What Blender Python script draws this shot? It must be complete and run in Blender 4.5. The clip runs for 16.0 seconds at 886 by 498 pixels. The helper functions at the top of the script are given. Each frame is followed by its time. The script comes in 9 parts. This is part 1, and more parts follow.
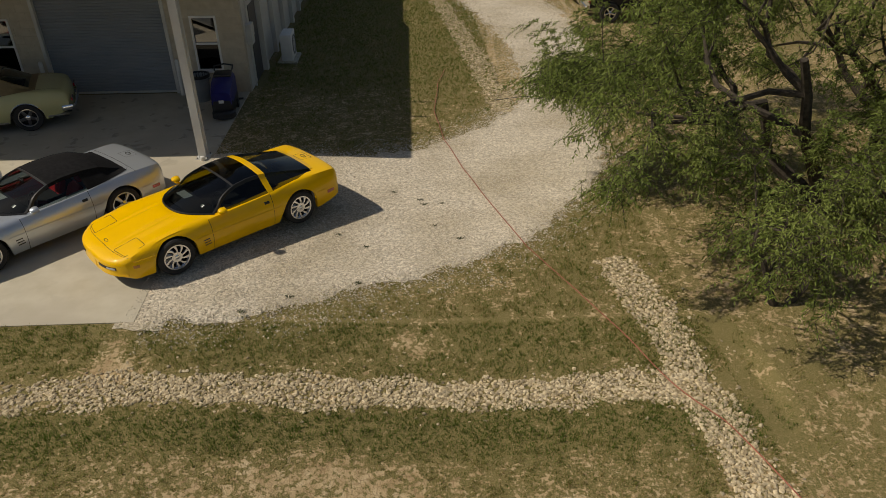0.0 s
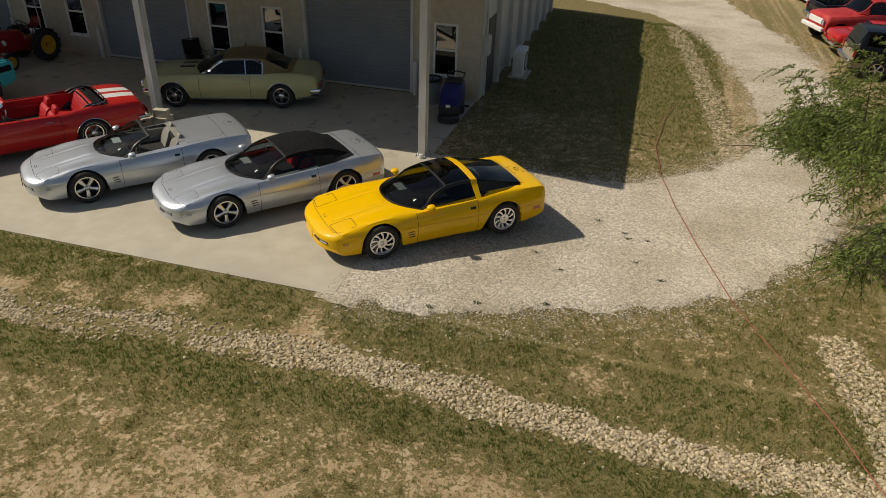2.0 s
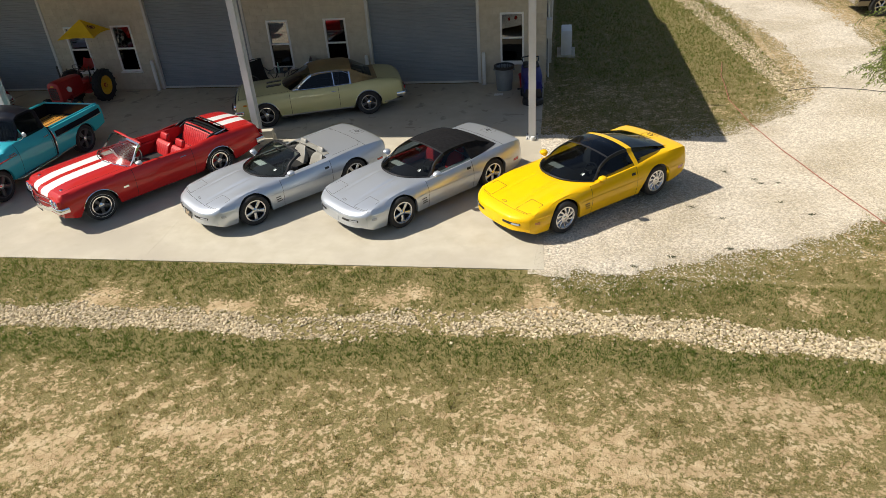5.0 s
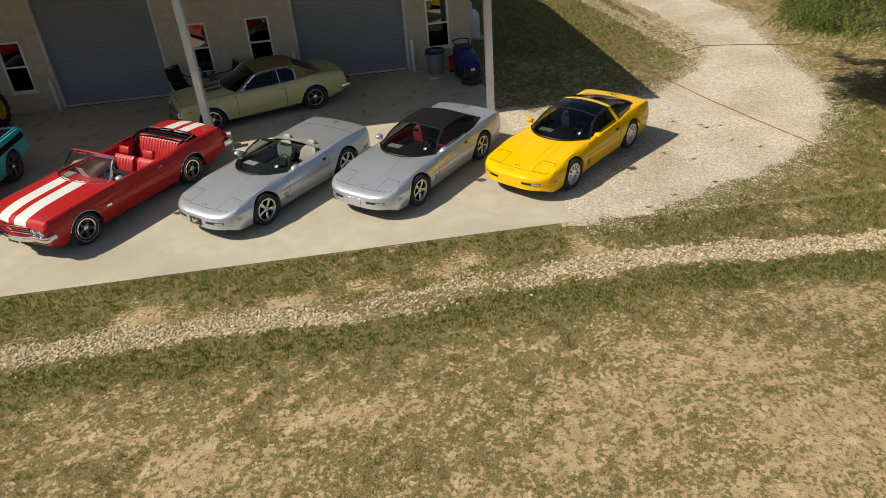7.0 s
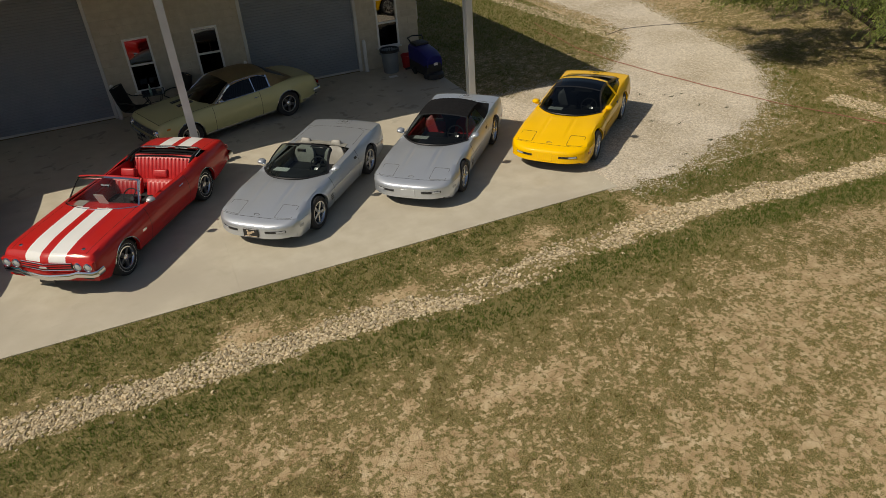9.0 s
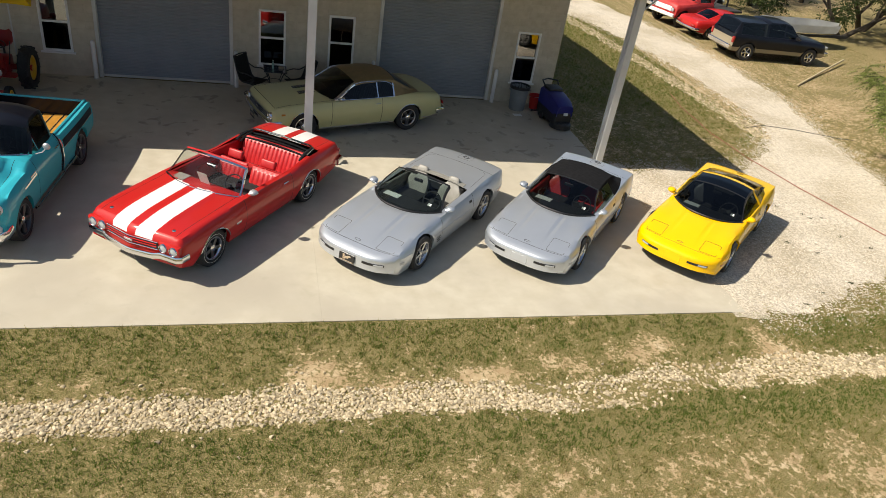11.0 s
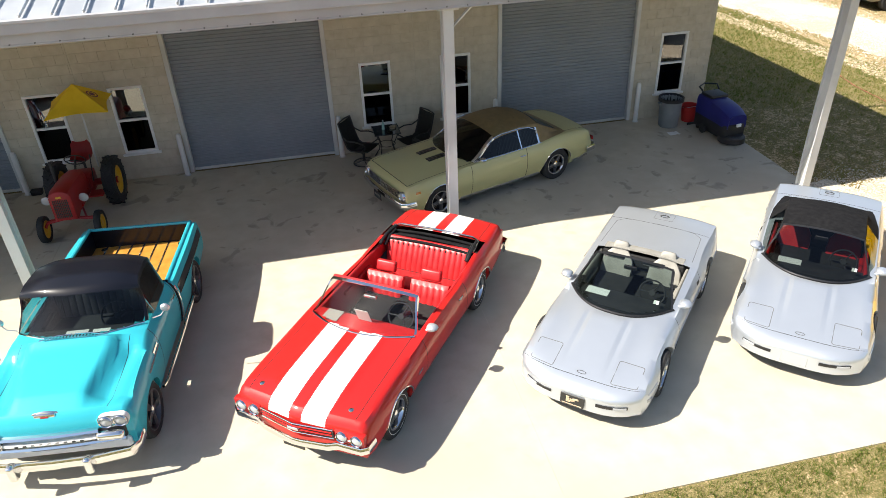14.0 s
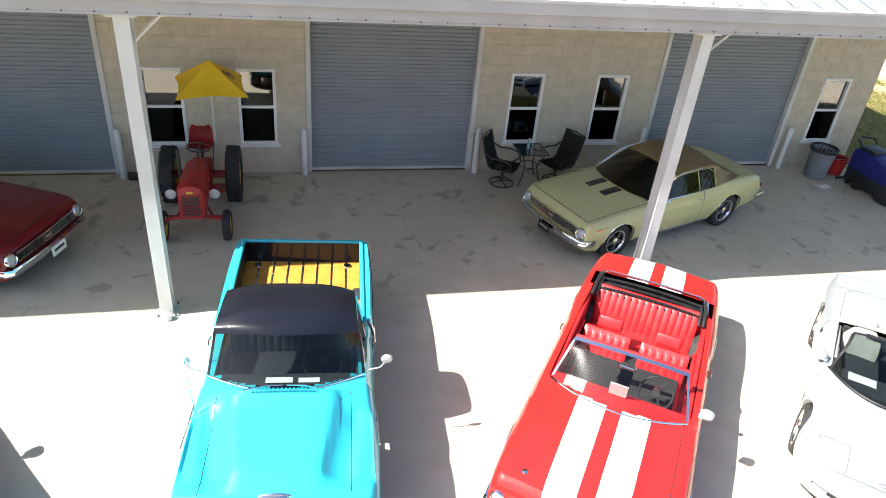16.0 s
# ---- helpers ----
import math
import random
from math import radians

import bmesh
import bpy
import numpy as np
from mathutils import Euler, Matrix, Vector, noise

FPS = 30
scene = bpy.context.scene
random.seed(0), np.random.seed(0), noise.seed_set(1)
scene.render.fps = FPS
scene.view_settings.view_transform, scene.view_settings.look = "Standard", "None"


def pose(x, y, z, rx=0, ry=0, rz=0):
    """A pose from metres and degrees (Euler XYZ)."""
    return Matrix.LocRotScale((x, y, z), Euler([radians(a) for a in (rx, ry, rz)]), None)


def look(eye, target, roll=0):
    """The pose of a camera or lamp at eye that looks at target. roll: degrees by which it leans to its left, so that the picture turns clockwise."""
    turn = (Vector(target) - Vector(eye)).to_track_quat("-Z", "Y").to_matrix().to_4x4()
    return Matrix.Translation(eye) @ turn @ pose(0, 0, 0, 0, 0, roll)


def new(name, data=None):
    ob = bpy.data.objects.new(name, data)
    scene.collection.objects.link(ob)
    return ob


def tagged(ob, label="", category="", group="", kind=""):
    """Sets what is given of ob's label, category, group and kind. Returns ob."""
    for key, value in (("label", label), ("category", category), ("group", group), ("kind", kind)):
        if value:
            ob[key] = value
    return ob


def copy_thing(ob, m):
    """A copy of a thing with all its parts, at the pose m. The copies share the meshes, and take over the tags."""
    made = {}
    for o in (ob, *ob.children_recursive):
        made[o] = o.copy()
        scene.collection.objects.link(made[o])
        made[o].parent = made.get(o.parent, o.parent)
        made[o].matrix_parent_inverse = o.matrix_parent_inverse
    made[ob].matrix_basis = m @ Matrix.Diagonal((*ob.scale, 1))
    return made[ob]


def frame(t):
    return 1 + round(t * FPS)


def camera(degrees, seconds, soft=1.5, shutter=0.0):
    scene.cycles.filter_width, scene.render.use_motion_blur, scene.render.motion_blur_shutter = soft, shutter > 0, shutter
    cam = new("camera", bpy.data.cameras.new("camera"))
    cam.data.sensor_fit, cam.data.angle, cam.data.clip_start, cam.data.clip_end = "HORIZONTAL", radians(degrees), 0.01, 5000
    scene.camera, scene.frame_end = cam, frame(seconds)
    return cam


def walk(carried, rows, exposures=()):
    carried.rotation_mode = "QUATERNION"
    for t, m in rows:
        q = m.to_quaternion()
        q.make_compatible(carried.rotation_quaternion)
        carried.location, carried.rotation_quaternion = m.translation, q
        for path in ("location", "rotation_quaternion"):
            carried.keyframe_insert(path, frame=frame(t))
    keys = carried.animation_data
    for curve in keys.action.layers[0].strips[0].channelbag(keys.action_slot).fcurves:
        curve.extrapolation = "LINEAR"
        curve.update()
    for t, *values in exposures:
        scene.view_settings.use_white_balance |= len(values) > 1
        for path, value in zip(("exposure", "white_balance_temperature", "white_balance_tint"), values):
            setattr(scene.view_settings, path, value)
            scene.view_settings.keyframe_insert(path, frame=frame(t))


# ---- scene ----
cam = camera(65.1, 16.0, 0.7)
PATH = [
    (0, (13.006, -19.034, 6.495), (13.082, -17.338, 5.438), -0.3),
    (0.5, (12.964, -19.061, 6.504), (13.0, -17.361, 5.451), 0.4),
    (1, (12.877, -18.985, 6.46), (12.796, -17.281, 5.417), 1.7),
    (1.5, (12.82, -18.97, 6.396), (12.488, -17.281, 5.377), 2.0),
    (2, (12.815, -18.974, 6.366), (12.362, -17.308, 5.358), 2.0),
    (2.5, (12.839, -19.034, 6.388), (12.45, -17.353, 5.377), 3.2),
    (3, (12.842, -19.14, 6.459), (12.505, -17.453, 5.439), 2.2),
    (3.5, (12.327, -19.383, 6.533), (11.923, -17.714, 5.508), -5.5),
    (4, (11.386, -19.818, 6.607), (11.004, -18.145, 5.579), -5.6),
    (4.5, (10.131, -20.322, 6.651), (9.787, -18.642, 5.623), -4.9),
    (5, (8.818, -20.769, 6.676), (8.507, -19.082, 5.647), -4.3),
    (5.2, (8.334, -20.911, 6.666), (8.031, -19.223, 5.637), -4.3),
    (7.3, (4.36, -21.53, 6.674), (4.593, -19.849, 5.616), -4.8),
    (7.5, (3.85, -21.498, 6.668), (4.114, -19.821, 5.611), -4.9),
    (8, (2.786, -21.416, 6.642), (3.142, -19.754, 5.588), -4.6),
    (8.5, (1.694, -21.199, 6.635), (2.286, -19.612, 5.572), -4.5),
    (9, (0.739, -20.82, 6.64), (1.352, -19.238, 5.581), -4.4),
    (9.2, (0.473, -20.613, 6.64), (0.984, -18.991, 5.588), -7.5),
    (11.3, (-0.04, -18.688, 6.782), (0.465, -17.052, 5.748), 10.1),
    (11.5, (-0.166, -18.4, 6.781), (0.281, -16.753, 5.737), 5.9),
    (12, (-0.215, -17.706, 6.762), (0.082, -16.033, 5.707), -3.3),
    (12.5, (0.594, -17.072, 6.816), (0.866, -15.4, 5.753), -3.3),
    (13, (1.132, -16.448, 6.822), (1.394, -14.776, 5.758), -3.4),
    (13.5, (0.333, -15.782, 6.769), (0.616, -14.112, 5.705), -3.0),
    (14, (-1.204, -15.116, 6.622), (-0.882, -13.451, 5.562), -2.4),
    (14.5, (-3.123, -14.323, 6.458), (-2.771, -12.664, 5.398), -1.8),
    (15, (-4.184, -13.615, 6.309), (-3.825, -11.956, 5.251), -1.6),
    (15.5, (-4.415, -13.09, 6.239), (-4.081, -11.428, 5.178), -1.6),
    (16, (-4.406, -12.743, 6.263), (-3.973, -11.103, 5.204), 5.7),
]
# the camera brightens by itself on the way
EXPOSURE = [(0, -0.68, 7300, 10), (1.5, -0.6, 7200, 10), (2.5, -0.32, 7100, 10), (3.0, -0.1, 7000, 10), (3.5, 0.0, 6800, 10), (5.0, 0.25, 6700, 10), (7.5, -0.3, 7200, 10), (9.2, -0.55, 7200, 10), (11.3, 0.42, 6800, 10), (12.5, 0.72, 6500, 10), (13.5, 0.95, 6500, 10), (14.0, 1.05, 6650, 10), (14.5, 1.16, 6700, 10), (15.5, 1.58, 6650, 10), (16.0, 1.8, 6400, 10)]
walk(cam, [(t, look(eye, target, roll)) for t, eye, target, roll in PATH], EXPOSURE)


# ---- light ----
SUN_TRAVEL = Vector((0.92, 0.085, -0.99)).normalized()
world = bpy.data.worlds.new("world")
scene.world = world
world.use_nodes = True
wn = world.node_tree.nodes
sky = wn.new("ShaderNodeTexSky")
sky.sky_type = "NISHITA"
sky.sun_disc = False
sky.sun_elevation = math.asin(-SUN_TRAVEL.z)
sky.sun_rotation = math.atan2(-SUN_TRAVEL.x, -SUN_TRAVEL.y)
sky.air_density, sky.dust_density, sky.ozone_density = 1.0, 1.2, 1.0
wn["Background"].inputs["Strength"].default_value = 0.082
world.node_tree.links.new(sky.outputs[0], wn["Background"].inputs["Color"])
sun_data = bpy.data.lights.new("sun", "SUN")
sun_data.energy, sun_data.angle, sun_data.color = 5.0, radians(0.53), (1.0, 0.95, 0.86)
sun = new("sun", sun_data)
sun.matrix_world = look((0, 0, 30), Vector((0, 0, 30)) + SUN_TRAVEL)


# ---- building tools ----
def link_nodes(m, a, out, b, inp):
    m.node_tree.links.new(a.outputs[out], b.inputs[inp])


def plain(name, color, rough=0.5, metal=0.0, coat=0.0, spec=0.5):
    """A bare principled material."""
    m = bpy.data.materials.new(name)
    m.use_nodes = True
    b = m.node_tree.nodes["Principled BSDF"]
    b.inputs["Base Color"].default_value = (*color, 1)
    b.inputs["Roughness"].default_value = rough
    b.inputs["Metallic"].default_value = metal
    b.inputs["Coat Weight"].default_value = coat
    b.inputs["Coat Roughness"].default_value = 0.03
    b.inputs["Specular IOR Level"].default_value = spec
    return m


def noisy(name, c1, c2, scale=8.0, rough=0.8, bump=0.2, fine=120.0, bump_dist=0.01, metal=0.0, detail=6.0, c3=None, scale3=0.6, island=0.0, objrand=0.0, rough_var=0.1, spec=0.5):
    """A surface that varies at two scales, with fine relief."""
    m = bpy.data.materials.new(name)
    m.use_nodes = True
    nt = m.node_tree
    n, l = nt.nodes, nt.links
    b = n["Principled BSDF"]
    src = n.new("ShaderNodeNewGeometry").outputs["Position"]
    n1 = n.new("ShaderNodeTexNoise")
    n1.inputs["Scale"].default_value, n1.inputs["Detail"].default_value = scale, detail
    l.new(src, n1.inputs["Vector"])
    r1 = n.new("ShaderNodeValToRGB")
    r1.color_ramp.elements[0].position, r1.color_ramp.elements[1].position = 0.33, 0.67
    r1.color_ramp.elements[0].color, r1.color_ramp.elements[1].color = (*c1, 1), (*c2, 1)
    l.new(n1.outputs["Fac"], r1.inputs["Fac"])
    col = r1.outputs["Color"]
    if c3:
        n3 = n.new("ShaderNodeTexNoise")
        n3.inputs["Scale"].default_value, n3.inputs["Detail"].default_value = scale3, 5
        l.new(src, n3.inputs["Vector"])
        r3 = n.new("ShaderNodeValToRGB")
        r3.color_ramp.elements[0].position, r3.color_ramp.elements[1].position = 0.45, 0.62
        l.new(n3.outputs["Fac"], r3.inputs["Fac"])
        mx = n.new("ShaderNodeMixRGB")
        l.new(r3.outputs["Color"], mx.inputs["Fac"])
        l.new(col, mx.inputs["Color1"])
        mx.inputs["Color2"].default_value = (*c3, 1)
        col = mx.outputs["Color"]
    if island or objrand:
        hv = n.new("ShaderNodeHueSaturation")
        mr = n.new("ShaderNodeMapRange")
        amount = island or objrand
        mr.inputs["To Min"].default_value, mr.inputs["To Max"].default_value = 1 - amount, 1 + amount
        rnd = n.new("ShaderNodeNewGeometry").outputs["Random Per Island"] if island else n.new("ShaderNodeObjectInfo").outputs["Random"]
        l.new(rnd, mr.inputs["Value"])
        l.new(mr.outputs[0], hv.inputs["Value"])
        l.new(col, hv.inputs["Color"])
        col = hv.outputs["Color"]
    l.new(col, b.inputs["Base Color"])
    nf = n.new("ShaderNodeTexNoise")
    nf.inputs["Scale"].default_value, nf.inputs["Detail"].default_value = fine, 3
    l.new(src, nf.inputs["Vector"])
    if bump:
        bp = n.new("ShaderNodeBump")
        bp.inputs["Strength"].default_value, bp.inputs["Distance"].default_value = bump, bump_dist
        l.new(nf.outputs["Fac"], bp.inputs["Height"])
        l.new(bp.outputs["Normal"], b.inputs["Normal"])
    rr = n.new("ShaderNodeMapRange")
    rr.inputs["To Min"].default_value, rr.inputs["To Max"].default_value = max(0.02, rough - rough_var), min(1, rough + rough_var)
    l.new(n1.outputs["Fac"], rr.inputs["Value"])
    l.new(rr.outputs[0], b.inputs["Roughness"])
    b.inputs["Metallic"].default_value = metal
    b.inputs["Specular IOR Level"].default_value = spec
    return m


def mesh_of(name, bm, mats, smooth=None):
    """A mesh from a bmesh; smooth: the angle in degrees under which edges are shaded smooth."""
    me = bpy.data.meshes.new(name)
    if smooth is not None:
        bm.normal_update()
        lim = radians(smooth)
        for f in bm.faces:
            f.smooth = True
        for e in bm.edges:
            e.smooth = len(e.link_faces) == 2 and e.calc_face_angle(0.0) < lim
    bm.to_mesh(me)
    bm.free()
    for m in mats if isinstance(mats, (list, tuple)) else [mats]:
        me.materials.append(m)
    return me


def part(name, bm, material, parent=None, label="", smooth=35, at=None):
    """Links a bmesh as one mesh object under a thing or a part."""
    ob = new(name, mesh_of(name, bm, material, smooth))
    if parent is not None:
        ob.parent = parent
    if at is not None:
        ob.matrix_basis = at
    return tagged(ob, label)


def thing(name, label, category, at=None, group="", kind=""):
    ob = new(name)
    ob.empty_display_size = 0.2
    if at is not None:
        ob.matrix_basis = at
    return tagged(ob, label, category, group, kind)


def box(bm, x0, x1, y0, y1, z0, z1, bevel=0.0, seg=1, mat=0, m=None):
    """Adds a box, its edges bevelled, to bm."""
    vs = [bm.verts.new((x, y, z)) for z in (z0, z1) for y in (y0, y1) for x in (x0, x1)]
    fs = [bm.faces.new([vs[i] for i in q]) for q in ((0, 2, 3, 1), (4, 5, 7, 6), (0, 1, 5, 4), (2, 6, 7, 3), (0, 4, 6, 2), (1, 3, 7, 5))]
    for f in fs:
        f.material_index = mat
    if bevel:
        es = list({e for f in fs for e in f.edges})
        out = bmesh.ops.bevel(bm, geom=es, offset=bevel, segments=seg, affect="EDGES", profile=0.5)
        vs = list({v for f in out["faces"] for v in f.verts} | {v for v in vs if v.is_valid})
        for f in out["faces"]:
            f.material_index = mat
    if m is not None:
        bmesh.ops.transform(bm, matrix=m, verts=[v for v in vs if v.is_valid])
    return vs


def boxes(*rows, bevel=0.0, seg=1):
    bm = bmesh.new()
    for r in rows:
        box(bm, *r, bevel=bevel, seg=seg)
    return bm


def tube(bm, pts, r, n=8, cap=True, mat=0):
    """A round bar along points; r: one radius, or one for each point."""
    pts = [Vector(p) for p in pts]
    rs = r if isinstance(r, (list, tuple)) else [r] * len(pts)
    rings = []
    up = None
    for i, p in enumerate(pts):
        d = (pts[min(i + 1, len(pts) - 1)] - pts[max(i - 1, 0)]).normalized()
        if up is None:
            a = Vector((0, 0, 1)) if abs(d.z) < 0.9 else Vector((1, 0, 0))
            up = d.cross(a).normalized()
        up = (up - d * up.dot(d)).normalized()
        side = d.cross(up)
        rings.append([bm.verts.new(p + rs[i] * (math.cos(t) * up + math.sin(t) * side)) for t in [2 * math.pi * k / n for k in range(n)]])
    for a, b in zip(rings, rings[1:]):
        for k in range(n):
            f = bm.faces.new((a[k], a[(k + 1) % n], b[(k + 1) % n], b[k]))
            f.material_index = mat
    if cap:
        for ring, flip in ((rings[0], True), (rings[-1], False)):
            f = bm.faces.new(ring[::-1] if flip else ring)
            f.material_index = mat
    return bm


def lathe(bm, profile, n=24, axis="Z", centre=(0, 0, 0), mat=0, closed=False):
    """Turns (radius, height) pairs round an axis."""
    c = Vector(centre)
    rings = []
    for r, h in profile:
        ring = []
        for k in range(n):
            a = 2 * math.pi * k / n
            p = (r * math.cos(a), r * math.sin(a), h)
            if axis == "Y":
                p = (p[0], p[2], p[1])
            elif axis == "X":
                p = (p[2], p[0], p[1])
            ring.append(bm.verts.new(c + Vector(p)))
        rings.append(ring)
    for a, b in zip(rings, rings[1:]):
        for k in range(n):
            f = bm.faces.new((a[k], a[(k + 1) % n], b[(k + 1) % n], b[k]))
            f.material_index = mat
    if profile[0][0] > 1e-4 and not closed:
        bm.faces.new(rings[0][::-1]).material_index = mat
    if profile[-1][0] > 1e-4 and not closed:
        bm.faces.new(rings[-1]).material_index = mat
    return bm


def loft(bm, sections, close=False, mat=0):
    """Skins a list of equally long point rows."""
    rows = [[bm.verts.new(p) for p in s] for s in sections]
    for a, b in zip(rows, rows[1:]):
        k = len(a)
        for i in range(k if close else k - 1):
            f = bm.faces.new((a[i], b[i], b[(i + 1) % k], a[(i + 1) % k]))
            f.material_index = mat
    return rows


def curve_at(keys, x):
    """A smooth (monotone cubic) value through (x, value) keys."""
    if x <= keys[0][0]:
        return keys[0][1]
    if x >= keys[-1][0]:
        return keys[-1][1]
    i = max(k for k in range(len(keys) - 1) if keys[k][0] <= x)
    x0, y0 = keys[i]
    x1, y1 = keys[i + 1]
    h = x1 - x0
    s = (y1 - y0) / h

    def slope(k):
        if k <= 0 or k >= len(keys) - 1:
            j = 0 if k <= 0 else len(keys) - 2
            return (keys[j + 1][1] - keys[j][1]) / (keys[j + 1][0] - keys[j][0])
        a = (keys[k][1] - keys[k - 1][1]) / (keys[k][0] - keys[k - 1][0])
        b = (keys[k + 1][1] - keys[k][1]) / (keys[k + 1][0] - keys[k][0])
        return 0.0 if a * b <= 0 else 2 * a * b / (a + b)

    m0, m1 = slope(i), slope(i + 1)
    t = (x - x0) / h
    return y0 + h * m0 * t * (1 - t) ** 2 + (y1 - y0) * t * t * (3 - 2 * t) - h * m1 * t * t * (1 - t)


# ---- vehicle tools ----
def smooth01(t):
    t = max(0.0, min(1.0, t))
    return t * t * (3 - 2 * t)


class Shell:
    """A car body as curves along its length: x ahead, y to the left, z up, the origin on the ground midway between the axles."""

    def __init__(self, zs, zc, wmax, ws_in, zm, sill, axles, arch, tuck=0.05, p=2.6, q=2.0, kf=0.2, kr=0.05, kf0=1.7, kr0=-1.7, bulge=None, axle_z=0.32, zb_keys=None, kp=2.0):
        self.kp = kp
        self.zs, self.zc, self.wk, self.ws_in, self.zm, self.sill = sorted(zs), sorted(zc), wmax, ws_in, zm, sill
        self.axles, self.arch, self.tuck, self.p, self.q = axles, arch, tuck, p, q
        self.kf, self.kr, self.kf0, self.kr0, self.bulge, self.axle_z, self.zbk = kf, kr, kf0, kr0, bulge, axle_z, zb_keys
        self.lo, self.hi = self.zs[0][0], self.zs[-1][0]

    def w(self, x):
        return curve_at(self.wk, x)

    def sh(self, x):
        return self.w(x) - curve_at(self.ws_in, x)

    def zb(self, x):
        z = curve_at(self.zbk, x) if self.zbk else self.sill
        for a in self.axles:
            d = self.arch**2 - (x - a) ** 2
            if d > 0:
                z = max(z, self.axle_z + math.sqrt(d))
        return z

    def side_y(self, x, z):
        w, zs = self.w(x), curve_at(self.zs, x)
        zm = min(self.zm, self.sill + (zs - self.sill) * 0.55)
        if z < zm:
            return w - self.tuck * ((zm - z) / max(0.05, zm - self.sill)) ** 2
        t = min(1.0, (z - zm) / max(0.02, zs - zm))
        return w - (w - self.sh(x)) * t**self.p

    def top_z(self, x, y):
        s, zs, zc = self.sh(x), curve_at(self.zs, x), curve_at(self.zc, x)
        r = min(1.0, abs(y) / s)
        z = zs + (zc - zs) * (1 - r**self.q)
        return z + (self.bulge(x, abs(y)) if self.bulge else 0.0)

    def bend(self, x, y):
        r = abs(y / self.w(x)) ** self.kp
        return x - r * (self.kf * smooth01((x - self.kf0) / (self.hi - self.kf0)) - self.kr * smooth01((self.kr0 - x) / (self.kr0 - self.lo)))

    def top(self, x, y, up=0.0):
        return Vector((self.bend(x, y), y, self.top_z(x, y) + up))

    def side(self, x, z, out=0.0, sign=1):
        y = self.side_y(x, z) + out
        return Vector((self.bend(x, y), sign * y, z))

    def stations(self, extra=(), step=0.13):
        xs = set()
        k = int((self.hi - self.lo) / step)
        for i in range(k + 1):
            xs.add(round(self.lo + (self.hi - self.lo) * i / k, 4))
        for key in (self.zs, self.zc):
            xs |= {round(a, 4) for a, _ in key}
        for a in self.axles:
            half = math.sqrt(self.arch**2 - max(0, (self.axle_z - self.sill)) ** 2)
            xs = {x for x in xs if abs(x - a) > half - 0.01}
            for j in range(15):
                xs.add(round(a + half * math.cos(math.pi * j / 14), 4))
            xs |= {round(a + half + 0.004, 4), round(a - half - 0.004, 4)}
        ex = {round(e, 4) for e in extra}
        xs = {x for x in xs if all(abs(x - e) > 0.012 for e in ex)} | ex
        return sorted(xs, reverse=True)

    def skin(self, classify, mats, parent, extra=(), nside=9, fracs=(0, 0.25, 0.5, 0.75), ys=(0.4, 0.2, 0.0), labels=None, smooth=48):
        """Builds the body's panels. classify(x, band, y, z, sign) gives the panel's name and material slot, or None for an opening."""
        xs = self.stations(extra)
        grid = []
        for x in xs:
            zb, zs, s = self.zb(x), curve_at(self.zs, x), self.sh(x)
            zb = min(zb, zs - 0.03)
            half = [(max(0.05, self.side_y(x, zb) - 0.07), zb + 0.004)]
            half += [(self.side_y(x, zb + (zs - zb) * (k / nside)), zb + (zs - zb) * (k / nside)) for k in range(nside)]
            y0 = min(ys[0], s * 0.94)
            rest = [y0 * y / ys[0] for y in ys]
            tops = [y0 + (s - y0) * (1 - f) for f in fracs] + rest
            half += [(y, self.top_z(x, y)) for y in tops]
            row = [Vector((self.bend(x, y), y, z)) for y, z in half] + [Vector((self.bend(x, y), -y, z)) for y, z in half[-2::-1]]
            grid.append(row)
        n, h = len(grid[0]), len(half)
        nominal = [None] * (1 + nside) + [9.0 + f for f in range(len(fracs), 0, -1)] + list(ys)
        sets = {}

        def put(name, slot, pts):
            bm, seen = sets.setdefault(name, (bmesh.new(), {}))
            vs = []
            for p in pts:
                key = (round(p.x, 4), round(p.y, 4), round(p.z, 4))
                if key not in seen:
                    seen[key] = bm.verts.new(p)
                if seen[key] not in vs:
                    vs.append(seen[key])
            if len(vs) > 2:
                try:
                    bm.faces.new(vs).material_index = slot
                except ValueError:
                    pass

        for i in range(len(xs) - 1):
            for j in range(n - 1):
                jj = j if j < h - 1 else n - 2 - j
                sign = 1 if j < h - 1 else -1
                band = "tuck" if jj == 0 else "side" if jj < nside else "edge" if jj == nside else "top"
                q = (grid[i][j], grid[i][j + 1], grid[i + 1][j + 1], grid[i + 1][j])
                c = (q[0] + q[1] + q[2] + q[3]) / 4
                yn = (nominal[jj] + nominal[jj + 1]) / 2 if band == "top" and nominal[jj] < 9 else abs(c.y)
                got = classify((xs[i] + xs[i + 1]) / 2, band, yn, c.z, sign)
                if got:
                    put(got[0], got[1], q)
        for row, x in ((grid[0], xs[0]), (grid[-1], xs[-1])):
            got = classify(x, "end", 0, 0.4, 1)
            if not got:
                continue
            levels = [[Vector((self.bend(x, p.y * t), p.y * t, p.z)) for t in lin(1, -1, 13)] for p in row[1 : nside + 2]]
            for a, b in zip(levels, levels[1:]):
                for k in range(12):
                    q = (a[k], b[k], b[k + 1], a[k + 1])
                    put(got[0], got[1], q)
            top_row = row[nside + 1 : n - nside - 1]
